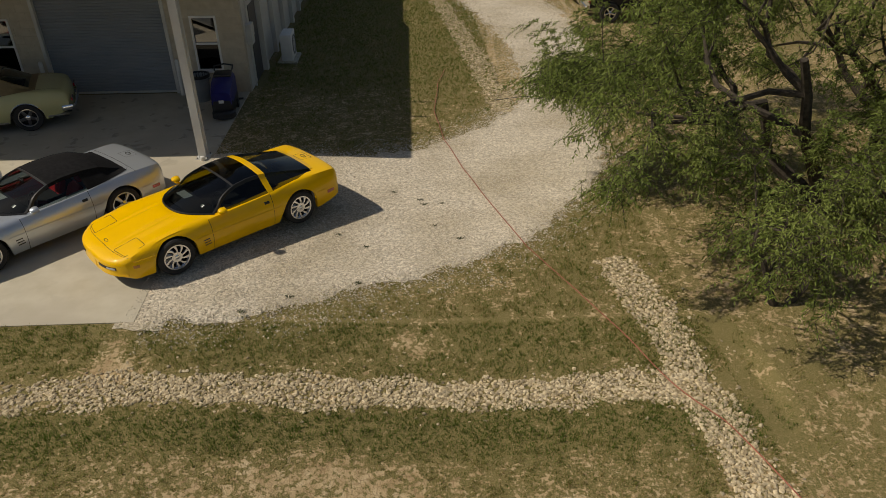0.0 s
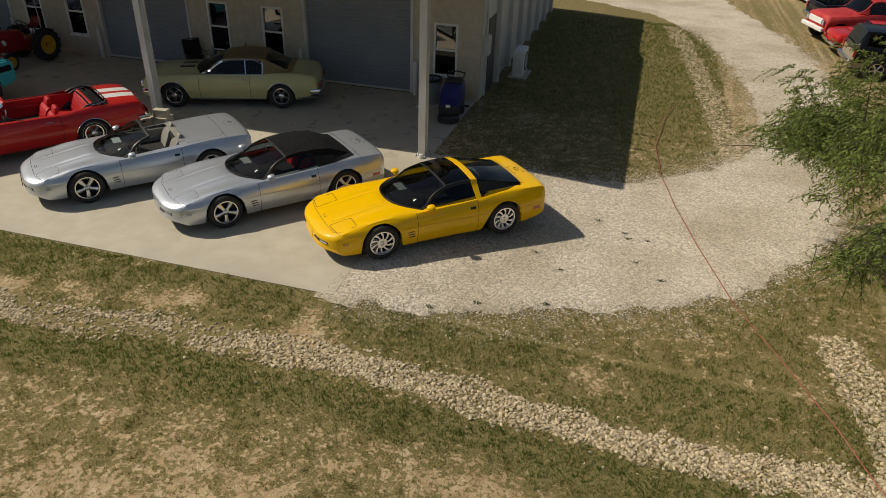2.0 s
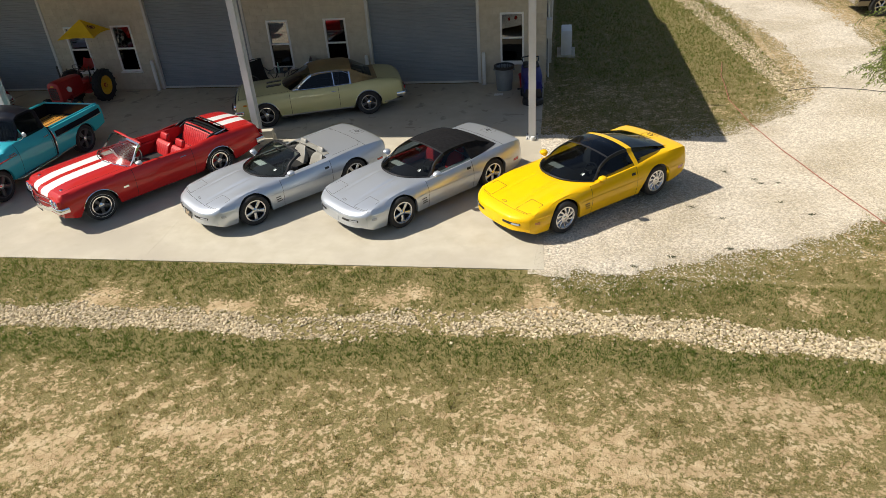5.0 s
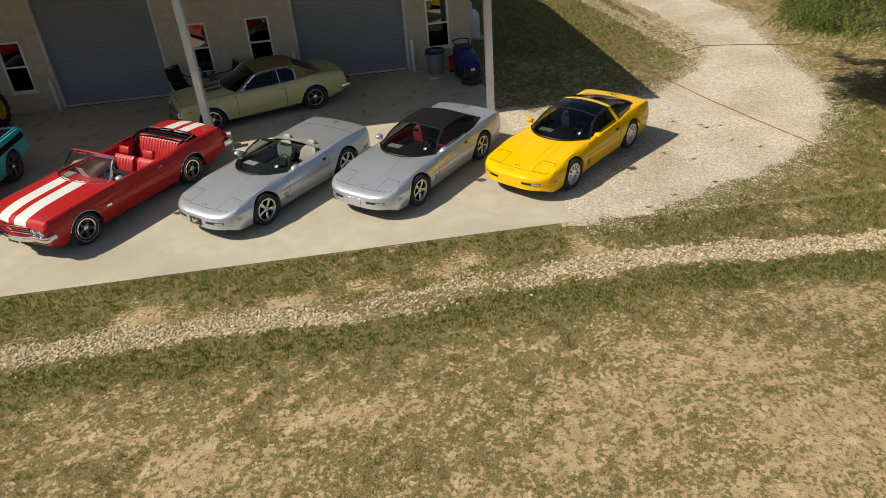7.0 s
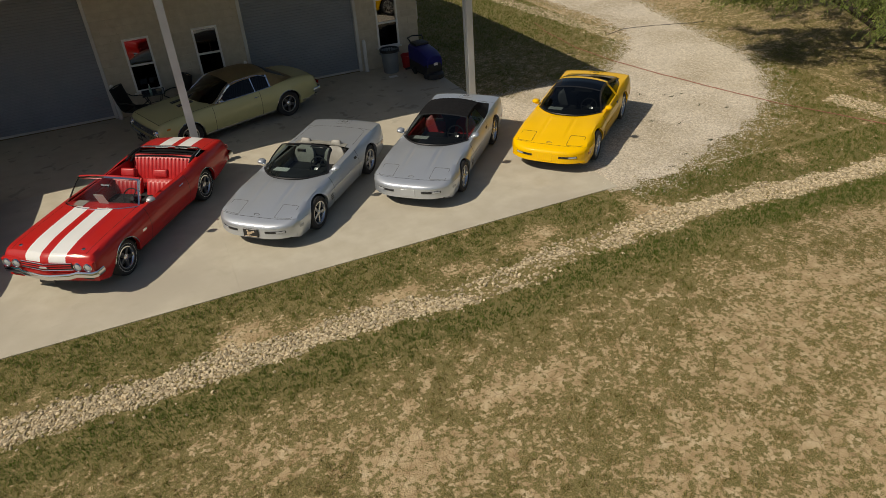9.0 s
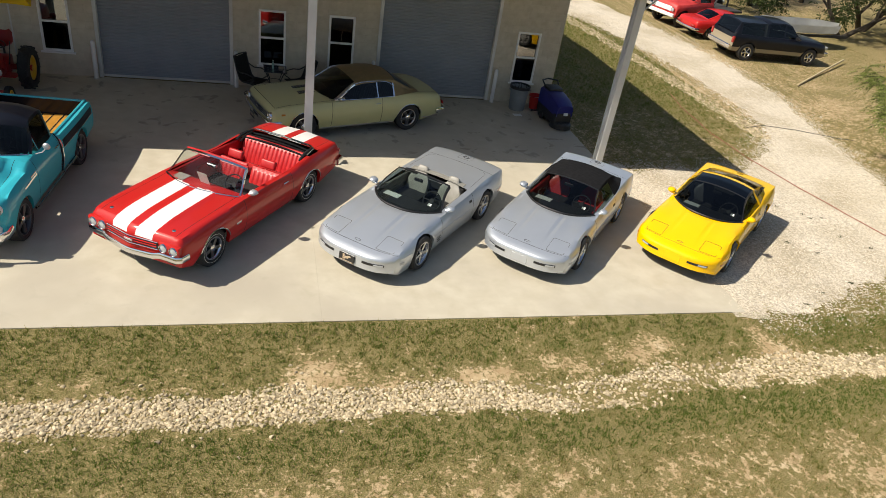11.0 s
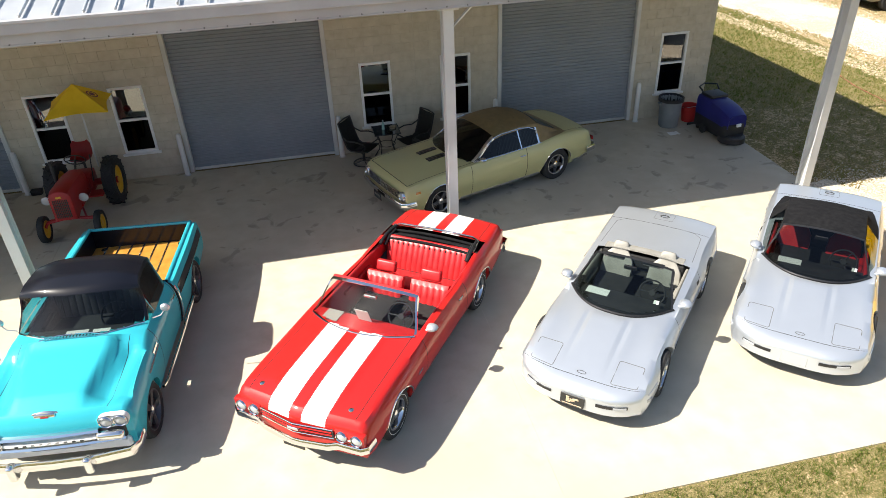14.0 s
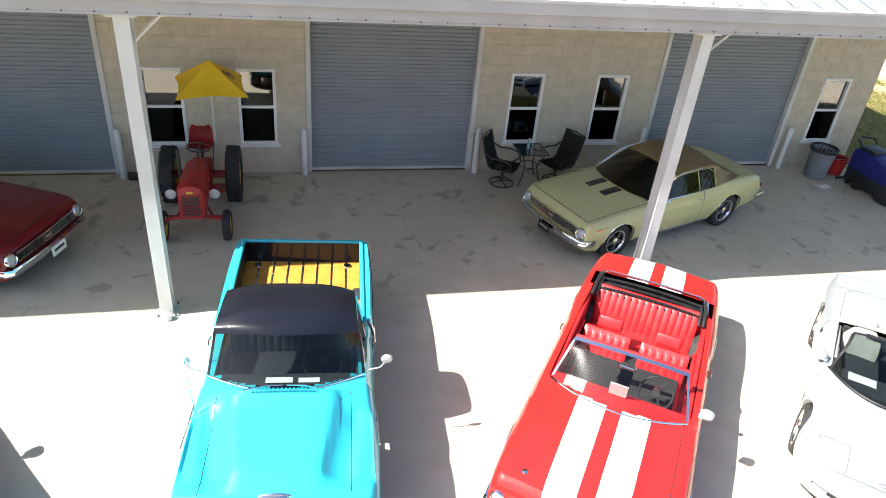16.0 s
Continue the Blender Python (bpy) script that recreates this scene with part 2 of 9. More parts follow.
            for k in range(len(top_row) - 1):
                pa, pb = top_row[k], top_row[k + 1]
                zl = levels[-1][0].z
                put(got[0], got[1], (pa, pb, Vector((pb.x, pb.y, zl)), Vector((pa.x, pa.y, zl))))
        out = {}
        for name, (bm, _) in sets.items():
            bmesh.ops.recalc_face_normals(bm, faces=bm.faces)
            c = sum((f.normal.z * f.calc_area() for f in bm.faces)) + sum(f.normal.y * f.calc_center_median().y for f in bm.faces)
            if c < 0:
                bmesh.ops.reverse_faces(bm, faces=bm.faces)
            out[name] = part(name.split("#")[0], bm, mats.get(name, mats["*"]), parent, (labels or {}).get(name, ""), smooth)
        return out


def strip(pts, ups, width, lift=0.0, mat=0, bm=None):
    """A flat band along pts; ups: the surface normals; width: across."""
    bm = bm or bmesh.new()
    rows = []
    for i, p in enumerate(pts):
        d = (Vector(pts[min(i + 1, len(pts) - 1)]) - Vector(pts[max(i - 1, 0)])).normalized()
        s = d.cross(ups[i]).normalized() * width / 2
        u = Vector(ups[i]).normalized() * lift
        p = Vector(p)
        rows.append([p - s, p - s + u, p + s + u, p + s])
    loft(bm, rows, mat=mat)
    return bm


def patch(fn, us, vs, thick=0.006, mat=0, bm=None):
    """A thin raised plate on a surface fn(u, v, lift)."""
    bm = bm or bmesh.new()
    us = [us[0]] + list(us) + [us[-1]]
    vv = [vs[0]] + list(vs) + [vs[-1]]
    rows = []
    for i, u in enumerate(us):
        rows.append([fn(u, v, -0.01 if i in (0, len(us) - 1) or j in (0, len(vv) - 1) else thick) for j, v in enumerate(vv)])
    loft(bm, rows, mat=mat)
    return bm


def lin(a, b, n):
    return [a + (b - a) * i / (n - 1) for i in range(n)]


M_TYRE = noisy("tyre_rubber", (0.012, 0.012, 0.013), (0.03, 0.029, 0.028), 30, 0.75, 0.3, 200, 0.004)
M_CHROME = plain("chrome", (0.75, 0.76, 0.78), 0.06, 1.0)
M_DULLCHROME = plain("dull_chrome", (0.6, 0.6, 0.61), 0.4, 0.6)
M_ALU = plain("polished_alloy", (0.62, 0.63, 0.65), 0.22, 1.0)
M_GUNMETAL = plain("grey_wheel_paint", (0.10, 0.10, 0.105), 0.35, 0.6)
M_BLACK = plain("black_trim", (0.012, 0.012, 0.013), 0.45)
M_SEAM = plain("panel_gap", (0.006, 0.006, 0.006), 0.9)
M_UNDER = noisy("underbody", (0.008, 0.008, 0.008), (0.02, 0.019, 0.018), 10, 0.9, 0)
M_LAMP = plain("lamp_glass", (0.42, 0.44, 0.45), 0.08, 0.0, 1.0)
M_AMBER = plain("amber_lens", (0.55, 0.20, 0.03), 0.15, 0.0, 1.0)
M_REDLENS = plain("red_lens", (0.35, 0.01, 0.01), 0.15, 0.0, 1.0)
M_WHITE = plain("white_print", (0.75, 0.75, 0.72), 0.6)
M_PAPER = plain("paper", (0.7, 0.72, 0.7), 0.8)


def paint(name, color, metal=0.0, rough=0.35, flake=0.0):
    """Car paint under clear lacquer, with faint dust."""
    m = plain(name, color, rough, metal, 0.7)
    nt = m.node_tree
    n, l = nt.nodes, nt.links
    b = n["Principled BSDF"]
    if not metal:
        b.inputs["Specular IOR Level"].default_value = 0.12
    pos = n.new("ShaderNodeNewGeometry").outputs["Position"]
    t = n.new("ShaderNodeTexNoise")
    t.inputs["Scale"].default_value, t.inputs["Detail"].default_value = 3.0, 6
    l.new(pos, t.inputs["Vector"])
    r = n.new("ShaderNodeMapRange")
    r.inputs["To Min"].default_value, r.inputs["To Max"].default_value = 0.02, 0.09
    l.new(t.outputs["Fac"], r.inputs["Value"])
    l.new(r.outputs[0], b.inputs["Coat Roughness"])
    mx = n.new("ShaderNodeMixRGB")
    mx.inputs["Color1"].default_value = (*color, 1)
    mx.inputs["Color2"].default_value = (*[c * 0.92 + 0.003 for c in color], 1)
    l.new(t.outputs["Fac"], mx.inputs["Fac"])
    l.new(mx.outputs[0], b.inputs["Base Color"])
    if flake:
        f = n.new("ShaderNodeTexNoise")
        f.inputs["Scale"].default_value = 900
        l.new(pos, f.inputs["Vector"])
        bp = n.new("ShaderNodeBump")
        bp.inputs["Strength"].default_value, bp.inputs["Distance"].default_value = flake, 0.001
        l.new(f.outputs["Fac"], bp.inputs["Height"])
        l.new(bp.outputs["Normal"], b.inputs["Normal"])
    return m


def glass(name, tint, ior=1.5, haze=0.015):
    """Thin tinted glass: a clear sheet with a Fresnel gloss."""
    m = bpy.data.materials.new(name)
    m.use_nodes = True
    n, l = m.node_tree.nodes, m.node_tree.links
    n.remove(n["Principled BSDF"])
    tr, gl, fr, mx = n.new("ShaderNodeBsdfTransparent"), n.new("ShaderNodeBsdfGlossy"), n.new("ShaderNodeFresnel"), n.new("ShaderNodeMixShader")
    tr.inputs["Color"].default_value = (*tint, 1)
    gl.inputs["Roughness"].default_value = haze
    fr.inputs["IOR"].default_value = ior
    l.new(fr.outputs[0], mx.inputs["Fac"])
    l.new(tr.outputs[0], mx.inputs[1])
    l.new(gl.outputs[0], mx.inputs[2])
    l.new(mx.outputs[0], n["Material Output"].inputs["Surface"])
    return m


M_GLASS = glass("tinted_glass", (0.34, 0.42, 0.41))
M_CLEARGLASS = glass("clear_glass", (0.72, 0.77, 0.76), 1.5, 0.09)
M_MIDGLASS = glass("mid_tinted_glass", (0.21, 0.25, 0.25))
M_DARKGLASS = glass("dark_tinted_glass", (0.13, 0.16, 0.165))
M_ROOFGLASS = glass("smoked_roof_glass", (0.02, 0.022, 0.024))


def wheel(parent, x, y, r, width, kind, rim_mat, sign, wall=0.105):
    """A wheel at (x, y) with its face to the side given by sign; kinds: five, saw, rally, mag."""
    hub = new("wheel")
    hub.parent = parent
    hub.matrix_basis = pose(x, y, r) @ Matrix.Diagonal((1, sign, 1, 1))
    h = width / 2
    ri = r - wall
    bm = bmesh.new()
    lathe(bm, [(ri, -h * 0.85), (ri + 0.02, -h), (r - 0.03, -h), (r - 0.005, -h * 0.8), (r, -h * 0.4), (r, h * 0.4), (r - 0.005, h * 0.8), (r - 0.03, h), (ri + 0.035, h * 1.02), (ri, h * 0.9), (ri - 0.01, h * 0.75)], 36, "Y", closed=True)
    bmesh.ops.recalc_face_normals(bm, faces=bm.faces)
    part("tyre", bm, M_TYRE, hub)
    bm = bmesh.new()
    lathe(bm, [(ri + 0.004, h * 0.86), (ri + 0.006, h * 0.93), (ri - 0.015, h * 0.93), (ri - 0.03, h * 0.7), (ri - 0.05, -h * 0.5), (ri - 0.05, -h * 0.9)], 36, "Y", closed=True)
    bmesh.ops.recalc_face_normals(bm, faces=bm.faces)
    part("rim_barrel", bm, M_CHROME if kind == "rally" else rim_mat, hub)
    bm = bmesh.new()
    dark = bmesh.new()
    lathe(dark, [(0.001, h * 0.1), (ri - 0.045, h * 0.1), (ri - 0.045, h * 0.02), (0.001, h * 0.02)], 24, "Y", closed=True)
    bmesh.ops.recalc_face_normals(dark, faces=dark.faces)
    part("brake_disc", dark, M_UNDER, hub)
    rs = ri - 0.018
    if kind in ("five", "rally", "mag"):
        wi, wo = (0.075, 0.085) if kind == "five" else (0.095, 0.06) if kind == "rally" else (0.07, 0.10)
        for k in range(5):
            a = 2 * math.pi * k / 5 + 0.3
            m = Matrix.Rotation(a, 4, "Y")
            secs = []
            for rr, w, d0, d1 in ((0.035, wi * 0.8, 0.35, 0.80), (rs * 0.55, (wi + wo) / 2 * (0.8 if kind == "five" else 0.9), 0.4, 0.82), (rs, wo, 0.45, 0.80)):
                secs.append([m @ Vector((rr, h * d0, -w / 2)), m @ Vector((rr, h * (d1 - 0.08), -w / 2)), m @ Vector((rr, h * d1, -w / 2 + 0.015)), m @ Vector((rr, h * d1, w / 2 - 0.015)), m @ Vector((rr, h * (d1 - 0.08), w / 2)), m @ Vector((rr, h * d0, w / 2))])
            loft(bm, secs, close=True)
    else:
        for k in range(10):
            a = 2 * math.pi * k / 10
            secs = []
            for f, rr in enumerate((rs * 0.42, rs * 0.7, rs)):
                m = Matrix.Rotation(a + f * 0.16, 4, "Y")
                w = (0.045, 0.062, 0.078)[f]
                secs.append([m @ Vector((rr, h * 0.5, -w / 2)), m @ Vector((rr, h * 0.84, -w / 2 + 0.01)), m @ Vector((rr, h * 0.84, w / 2 - 0.02)), m @ Vector((rr, h * 0.55, w / 2))])
            loft(bm, secs, close=True)
        lathe(bm, [(0.001, h * 0.86), (rs * 0.45, h * 0.84), (rs * 0.47, h * 0.5)], 24, "Y", closed=True)
    bmesh.ops.recalc_face_normals(bm, faces=bm.faces)
    part("spokes", bm, rim_mat, hub)
    bm = bmesh.new()
    lathe(bm, [(0.001, h * 0.95), (0.03, h * 0.93), (0.045, h * 0.84), (0.06, h * 0.80), (0.062, h * 0.4)], 18, "Y", closed=True)
    bmesh.ops.recalc_face_normals(bm, faces=bm.faces)
    part("hub_cap", bm, M_CHROME if kind != "five" else M_ALU, hub)
    return hub


def seat(parent, x, y, z, w, mat, back=0.62, tilt=14, head=True, bolster=True, name="seat", lean=0):
    """A car seat facing ahead, its cushion's middle at (x, y, z)."""
    ob = new(name)
    ob.parent = parent
    ob.matrix_basis = pose(x, y, z)
    bm = bmesh.new()
    box(bm, -0.26, 0.26, -w / 2, w / 2, -0.14, 0.02, 0.04, 3, m=pose(0, 0, 0, 0, -6, 0))
    if bolster:
        for s in (-1, 1):
            box(bm, -0.25, 0.24, s * w / 2 - 0.055, s * w / 2 + 0.055, -0.1, 0.06, 0.035, 3, m=pose(0, 0, 0, 0, -6, 0))
    part("cushion", bm, mat, ob)
    m = pose(-0.24, 0, 0, 0, -tilt, 0)
    bm = bmesh.new()
    box(bm, -0.09, 0.03, -w / 2, w / 2, -0.05, back, 0.04, 3, m=m)
    if bolster:
        for s in (-1, 1):
            box(bm, -0.08, 0.07, s * w / 2 - 0.05, s * w / 2 + 0.045, 0.0, back * 0.82, 0.035, 3, m=m)
    else:
        bm.free()
        bm = bmesh.new()
        k = max(3, int(w / 0.09))
        rows = []
        for i in range(k * 6 + 1):
            t = i / (k * 6)
            edge = min(1.0, min(t, 1 - t) * w / 0.05)
            puff = 0.016 * abs(math.sin(math.pi * k * t)) ** 0.6 if 0.06 < t < 0.94 else 0.012
            e = 1 - 0.35 * (1 - edge) ** 2
            prof = ((-0.09 * e, 0.0), (-0.09 * e, back * 0.55), (-0.085 * e, back - 0.04), (-0.05 * e, back * (0.97 + 0.03 * e)), (0.0, back - 0.01), (0.035 * e, back - 0.06), ((0.035 + puff) * e, back * 0.80), ((0.04 + puff) * e, back * 0.45), ((0.045 + puff) * e, 0.08), (0.03 * e, -0.03))
            rows.append([m @ Vector((px, -w / 2 + w * t, pz)) for px, pz in prof])
        lr = loft(bm, rows, close=True)
        bm.faces.new(lr[0])
        bm.faces.new(lr[-1][::-1])
        bmesh.ops.recalc_face_normals(bm, faces=bm.faces)
    part("backrest", bm, mat, ob)
    if head:
        bm = bmesh.new()
        box(bm, -0.07, 0.03, -w * 0.27, w * 0.27, back + 0.02, back + 0.19, 0.035, 3, m=m)
        part("headrest", bm, mat, ob)
    return ob


def steering_wheel(parent, x, y, z, mat, r=0.19, tilt=-24):
    bm = bmesh.new()
    m = pose(x, y, z, 0, 90 + tilt, 0)
    pts = [m @ Vector((r * math.cos(a), r * math.sin(a), 0)) for a in lin(0, 2 * math.pi, 25)]
    tube(bm, pts, 0.013, 6, cap=False)
    for a in (0.5, 2.64, 4.71):
        tube(bm, [m @ Vector((0, 0, -0.02)), m @ Vector((r * math.cos(a), r * math.sin(a), 0))], 0.011, 6)
    tube(bm, [m @ Vector((0, 0, 0.01)), m @ Vector((0, 0, -0.25))], [0.045, 0.03], 10)
    return part("steering_wheel", bm, mat, parent)


def cockpit(parent, xf, xr, wd, zf, zt, mat, mat_floor, dash_x, dash_z, mat_dash, rear_z=None):
    """Floor, door cards, bulkheads and dashboard of an interior."""
    bm = boxes((xr, xf, -wd, wd, zf - 0.02, zf))
    box(bm, xr - 0.03, xr, -wd, wd, zf, rear_z or zt)
    part("cabin_floor", bm, mat_floor, parent)
    for s in (1, -1):
        bm = boxes((xr, xf, min(s * wd, s * (wd - 0.05)), max(s * wd, s * (wd - 0.05)), zf, zt), bevel=0.015)
        box(bm, xr + 0.25 * (xf - xr), xr + 0.6 * (xf - xr), min(s * (wd - 0.1), s * (wd - 0.05)), max(s * (wd - 0.1), s * (wd - 0.05)), zt - 0.2, zt - 0.14, 0.015, 2)
        part("door_card", bm, mat, parent)
    bm = bmesh.new()
    rows = []
    for y in lin(-wd, wd, 9):
        rows.append([Vector((xf, y, zf)), Vector((xf + 0.05, y, dash_z - 0.02)), Vector((dash_x + 0.12, y, dash_z)), Vector((dash_x, y, dash_z - 0.02)), Vector((dash_x - 0.03, y, dash_z - 0.09)), Vector((dash_x + 0.05, y, zf + 0.2))])
    loft(bm, rows)
    bmesh.ops.recalc_face_normals(bm, faces=bm.faces)
    part("dashboard", bm, mat_dash, parent)


def house(parent, keys, mats, classify, n_side=3, n_top=8, labels=None, q=2.2, extra=(), bow=None, rail=0.05, bow_p=2.0):
    """The glass house of a car. keys: rows of x, belt y, belt z, rail y, rail z, centre z. classify(x, band) names the panel; bands: glass, rail, top."""
    xs = sorted({k[0] for k in keys} | set(extra), reverse=True)
    fine = []
    for a, b in zip(xs, xs[1:]):
        k = max(1, int((a - b) / 0.06))
        fine += [a + (b - a) * i / k for i in range(k)]
    fine.append(xs[-1])
    cols = [[(k[0], k[i]) for k in sorted(keys)] for i in range(1, 6)]

    def at(i, x):
        pts = cols[i]
        if x <= pts[0][0]:
            return pts[0][1]
        for (a, va), (b, vb) in zip(pts, pts[1:]):
            if x <= b:
                return va + (vb - va) * (x - a) / (b - a)
        return pts[-1][1]

    sets = {}
    grid = []
    for x in fine:
        by, bz, ry, rz, cz = [at(i, x) for i in range(5)]
        rim = 0.055
        half = [(by + (ry + (by - ry) * 0.1 - by) * k / n_side, bz + ((rz - rim * min(1, max(0, rz - bz) / 0.08)) - bz) * k / n_side) for k in range(n_side + 1)]
        half += [(ry, rz), (ry - rail, rz + (cz - rz) * 2.4 * rail if cz > rz else rz)]
        y1, z1 = half[-1]
        half += [(y1 * (1 - k / n_top), z1 + (cz - z1) * (1 - (1 - k / n_top) ** q)) for k in range(1, n_top + 1)]
        b = bow(x) if bow else 0.0
        grid.append([Vector((x - b * abs(y / 0.75) ** bow_p, y, z)) for y, z in half] + [Vector((x - b * abs(y / 0.75) ** bow_p, -y, z)) for y, z in half[-2::-1]])
    n = len(grid[0])
    h = (n + 1) // 2
    for i in range(len(fine) - 1):
        for j in range(n - 1):
            jj = j if j < h - 1 else n - 2 - j
            sign = 1 if j < h - 1 else -1
            band = "glass" if jj < n_side else "rail" if jj < n_side + 2 else "top"
            q4 = [grid[i][j], grid[i][j + 1], grid[i + 1][j + 1], grid[i + 1][j]]
            got = classify((fine[i] + fine[i + 1]) / 2, band, sign)
            if not got:
                continue
            bm, seen = sets.setdefault(got, (bmesh.new(), {}))
            vs = []
            for p in q4:
                key = (round(p.x, 4), round(p.y, 4), round(p.z, 4))
                if key not in seen:
                    seen[key] = bm.verts.new(p)
                if seen[key] not in vs:
                    vs.append(seen[key])
            if len(vs) > 2:
                try:
                    bm.faces.new(vs)
                except ValueError:
                    pass
    for name, (bm, _) in sets.items():
        bmesh.ops.remove_doubles(bm, verts=bm.verts, dist=0.0005)
        bmesh.ops.recalc_face_normals(bm, faces=bm.faces)
        ob = part(name.split("#")[0], bm, mats[name], parent, (labels or {}).get(name, ""), 50)
        if "glass" in name or "windshield" in name or "window" in name:
            ob.visible_shadow = False


def car_at(f_hub, r_hub, half=0.855):
    """The pose of a car from its left hubs on the plan."""
    f, r = Vector(f_hub), Vector(r_hub)
    d = (f - r).normalized()
    c = (f + r) / 2 - Vector((-d.y, d.x)) * half
    return pose(c.x, c.y, 0, 0, 0, math.degrees(math.atan2(d.y, d.x)))


def side_mirror(parent, x, y, z, mat, sign=1, size=1.0):
    bm = bmesh.new()
    secs = []
    for i, (dx, k) in enumerate(((0.07, 0.35), (0.05, 0.75), (0.0, 1.0), (-0.05, 1.0), (-0.06, 0.9))):
        secs.append([Vector((dx * size, sign * (0.09 + 0.085 * k * math.cos(a)) * size, (0.05 * k * math.sin(a)) * size)) for a in [2 * math.pi * t / 12 for t in range(12)]])
    rows = loft(bm, secs, close=True)
    bm.faces.new(rows[0])
    bm.faces.new(rows[-1][::-1])
    box(bm, -0.03 * size, 0.04 * size, min(0, sign * 0.1 * size), max(0, sign * 0.1 * size), -0.055 * size, -0.02 * size, 0.008)
    bmesh.ops.recalc_face_normals(bm, faces=bm.faces)
    return part("mirror", bm, mat, parent, at=pose(x, y, z))


def arch_trim(parent, sh, mat, r=0.011):
    """Bright mouldings round the wheel openings."""
    for a in sh.axles:
        for s in (1, -1):
            half = math.sqrt(sh.arch**2 - (sh.axle_z - sh.sill) ** 2)
            pts = [sh.side(a + half * math.cos(t), sh.zb(a + half * 0.999 * math.cos(t)), 0.002, s) for t in lin(0, math.pi, 21)]
            bm = tube(bmesh.new(), pts, r, 6)
            part("wheel_arch_trim", bm, mat, parent)


# ---- ground, drive, slab ----
def gauss(v, s):
    return math.exp(-((v / s) ** 2))


def swale_y(x):
    """The middle line of the stone drain along the slab."""
    return curve_at([(-11.99, -12.27), (-3.15, -12.23), (2.74, -12.14), (4.71, -12.25), (7.17, -11.88), (10.61, -11.88), (16.89, -11.89)], x)


def ground_z(x, y):
    right = smooth_step((x - 9.2) / 4.5)
    z = -0.04 - 0.17 * right
    lawn = smooth_step((-11.9 - y) / 2.0)
    z += lawn * (0.07 - 0.10 * right)
    if x < 18:
        z -= (0.05 + 0.08 * right) * gauss(y - swale_y(x), 0.75)
    far = max(0.0, math.hypot(x - 6, y + 8) - 30)
    z += 0.02 * (noise.noise((x * 0.35, y * 0.35, 1.7)) + 0.5 * noise.noise((x * 1.3, y * 1.3, 4.1)))
    if x < 9.4 and y > -10.75:
        k = smooth_step((x - 8.5) / 0.9)
        z = -0.018 * (1 - k) + min(z, -0.03) * k
    return z - 0.0006 * far


def smooth_step(t):
    t = max(0.0, min(1.0, t))
    return t * t * (3 - 2 * t)


DRIVE = [(8.22, -4.36), (8.27, -10.6), (10.19, -10.54), (11.42, -9.99), (12.9, -9.4), (14.23, -8.71), (15.63, -7.63), (16.78, -6.14), (17.5, -4.45), (18.04, -1.27), (19.1, 2.8), (19.3, 6.91), (18.95, 11.6), (17.9, 16), (16.6, 21), (14.5, 30), (12, 45), (8, 80), (4, 80), (8.5, 45), (11.3, 30), (12.2, 23),
         (9.5, 19.5), (4, 19), (4, 17.2), (10.5, 17), (13.2, 15.5), (14.9, 12.5), (15.68, 8.97), (16.24, 4.96), (16.25, 1.27), (16.09, -0.27), (15.43, -1.36), (13.98, -2.99), (12.89, -3.68), (11.22, -4.17)]
DR = np.array(DRIVE, float)


def drive_dist(x, y):
    """Distance to the drive's edge, below zero inside."""
    a, b = DR, np.roll(DR, -1, 0)
    d = b - a
    p = np.array([x, y])
    t = np.clip(((p - a) * d).sum(1) / (d * d).sum(1), 0, 1)
    dist = np.sqrt((((a + t[:, None] * d) - p) ** 2).sum(1)).min()
    cond = (a[:, 1] > y) != (b[:, 1] > y)
    xi = a[:, 0] + (y - a[:, 1]) / np.where(np.abs(d[:, 1]) < 1e-9, 1e-9, d[:, 1]) * d[:, 0]
    inside = (np.sum(cond & (x < xi)) % 2) == 1
    return -dist if inside else dist


BARE = [(6.44, -11.16, 0.42, 0.22), (5.9, -11.41, 0.5, 0.18), (8.6, -11.12, 0.22, 0.55), (8.75, -11.52, 0.45, 0.3), (12.83, -10.95, 0.35, 0.3), (0.81, -11.68, 0.35, 0.55), (2.21, -15.22, 0.5, 0.4), (4.47, -14.69, 0.4, 0.25), (3.69, -14.63, 0.3, 0.2), (7.01, -15.94, 0.7, 0.4), (5.43, -16.63, 0.8, 0.5),
        (7.77, -17.34, 1.3, 0.7), (7.51, -15.05, 0.9, 0.4), (9.48, -14.76, 0.9, 0.45), (12.25, -13.58, 0.9, 0.45), (10.35, -16.16, 1.4, 0.7), (16.77, 1.78, 0.8, 1.4), (15.8, 3.83, 0.35, 2.0), (20.71, 1.76, 2.0, 1.2), (19.54, 7.42, 0.8, 1.5), (4.72, -11.55, 0.4, 0.2), (3.34, -11.7, 0.5, 0.15)]


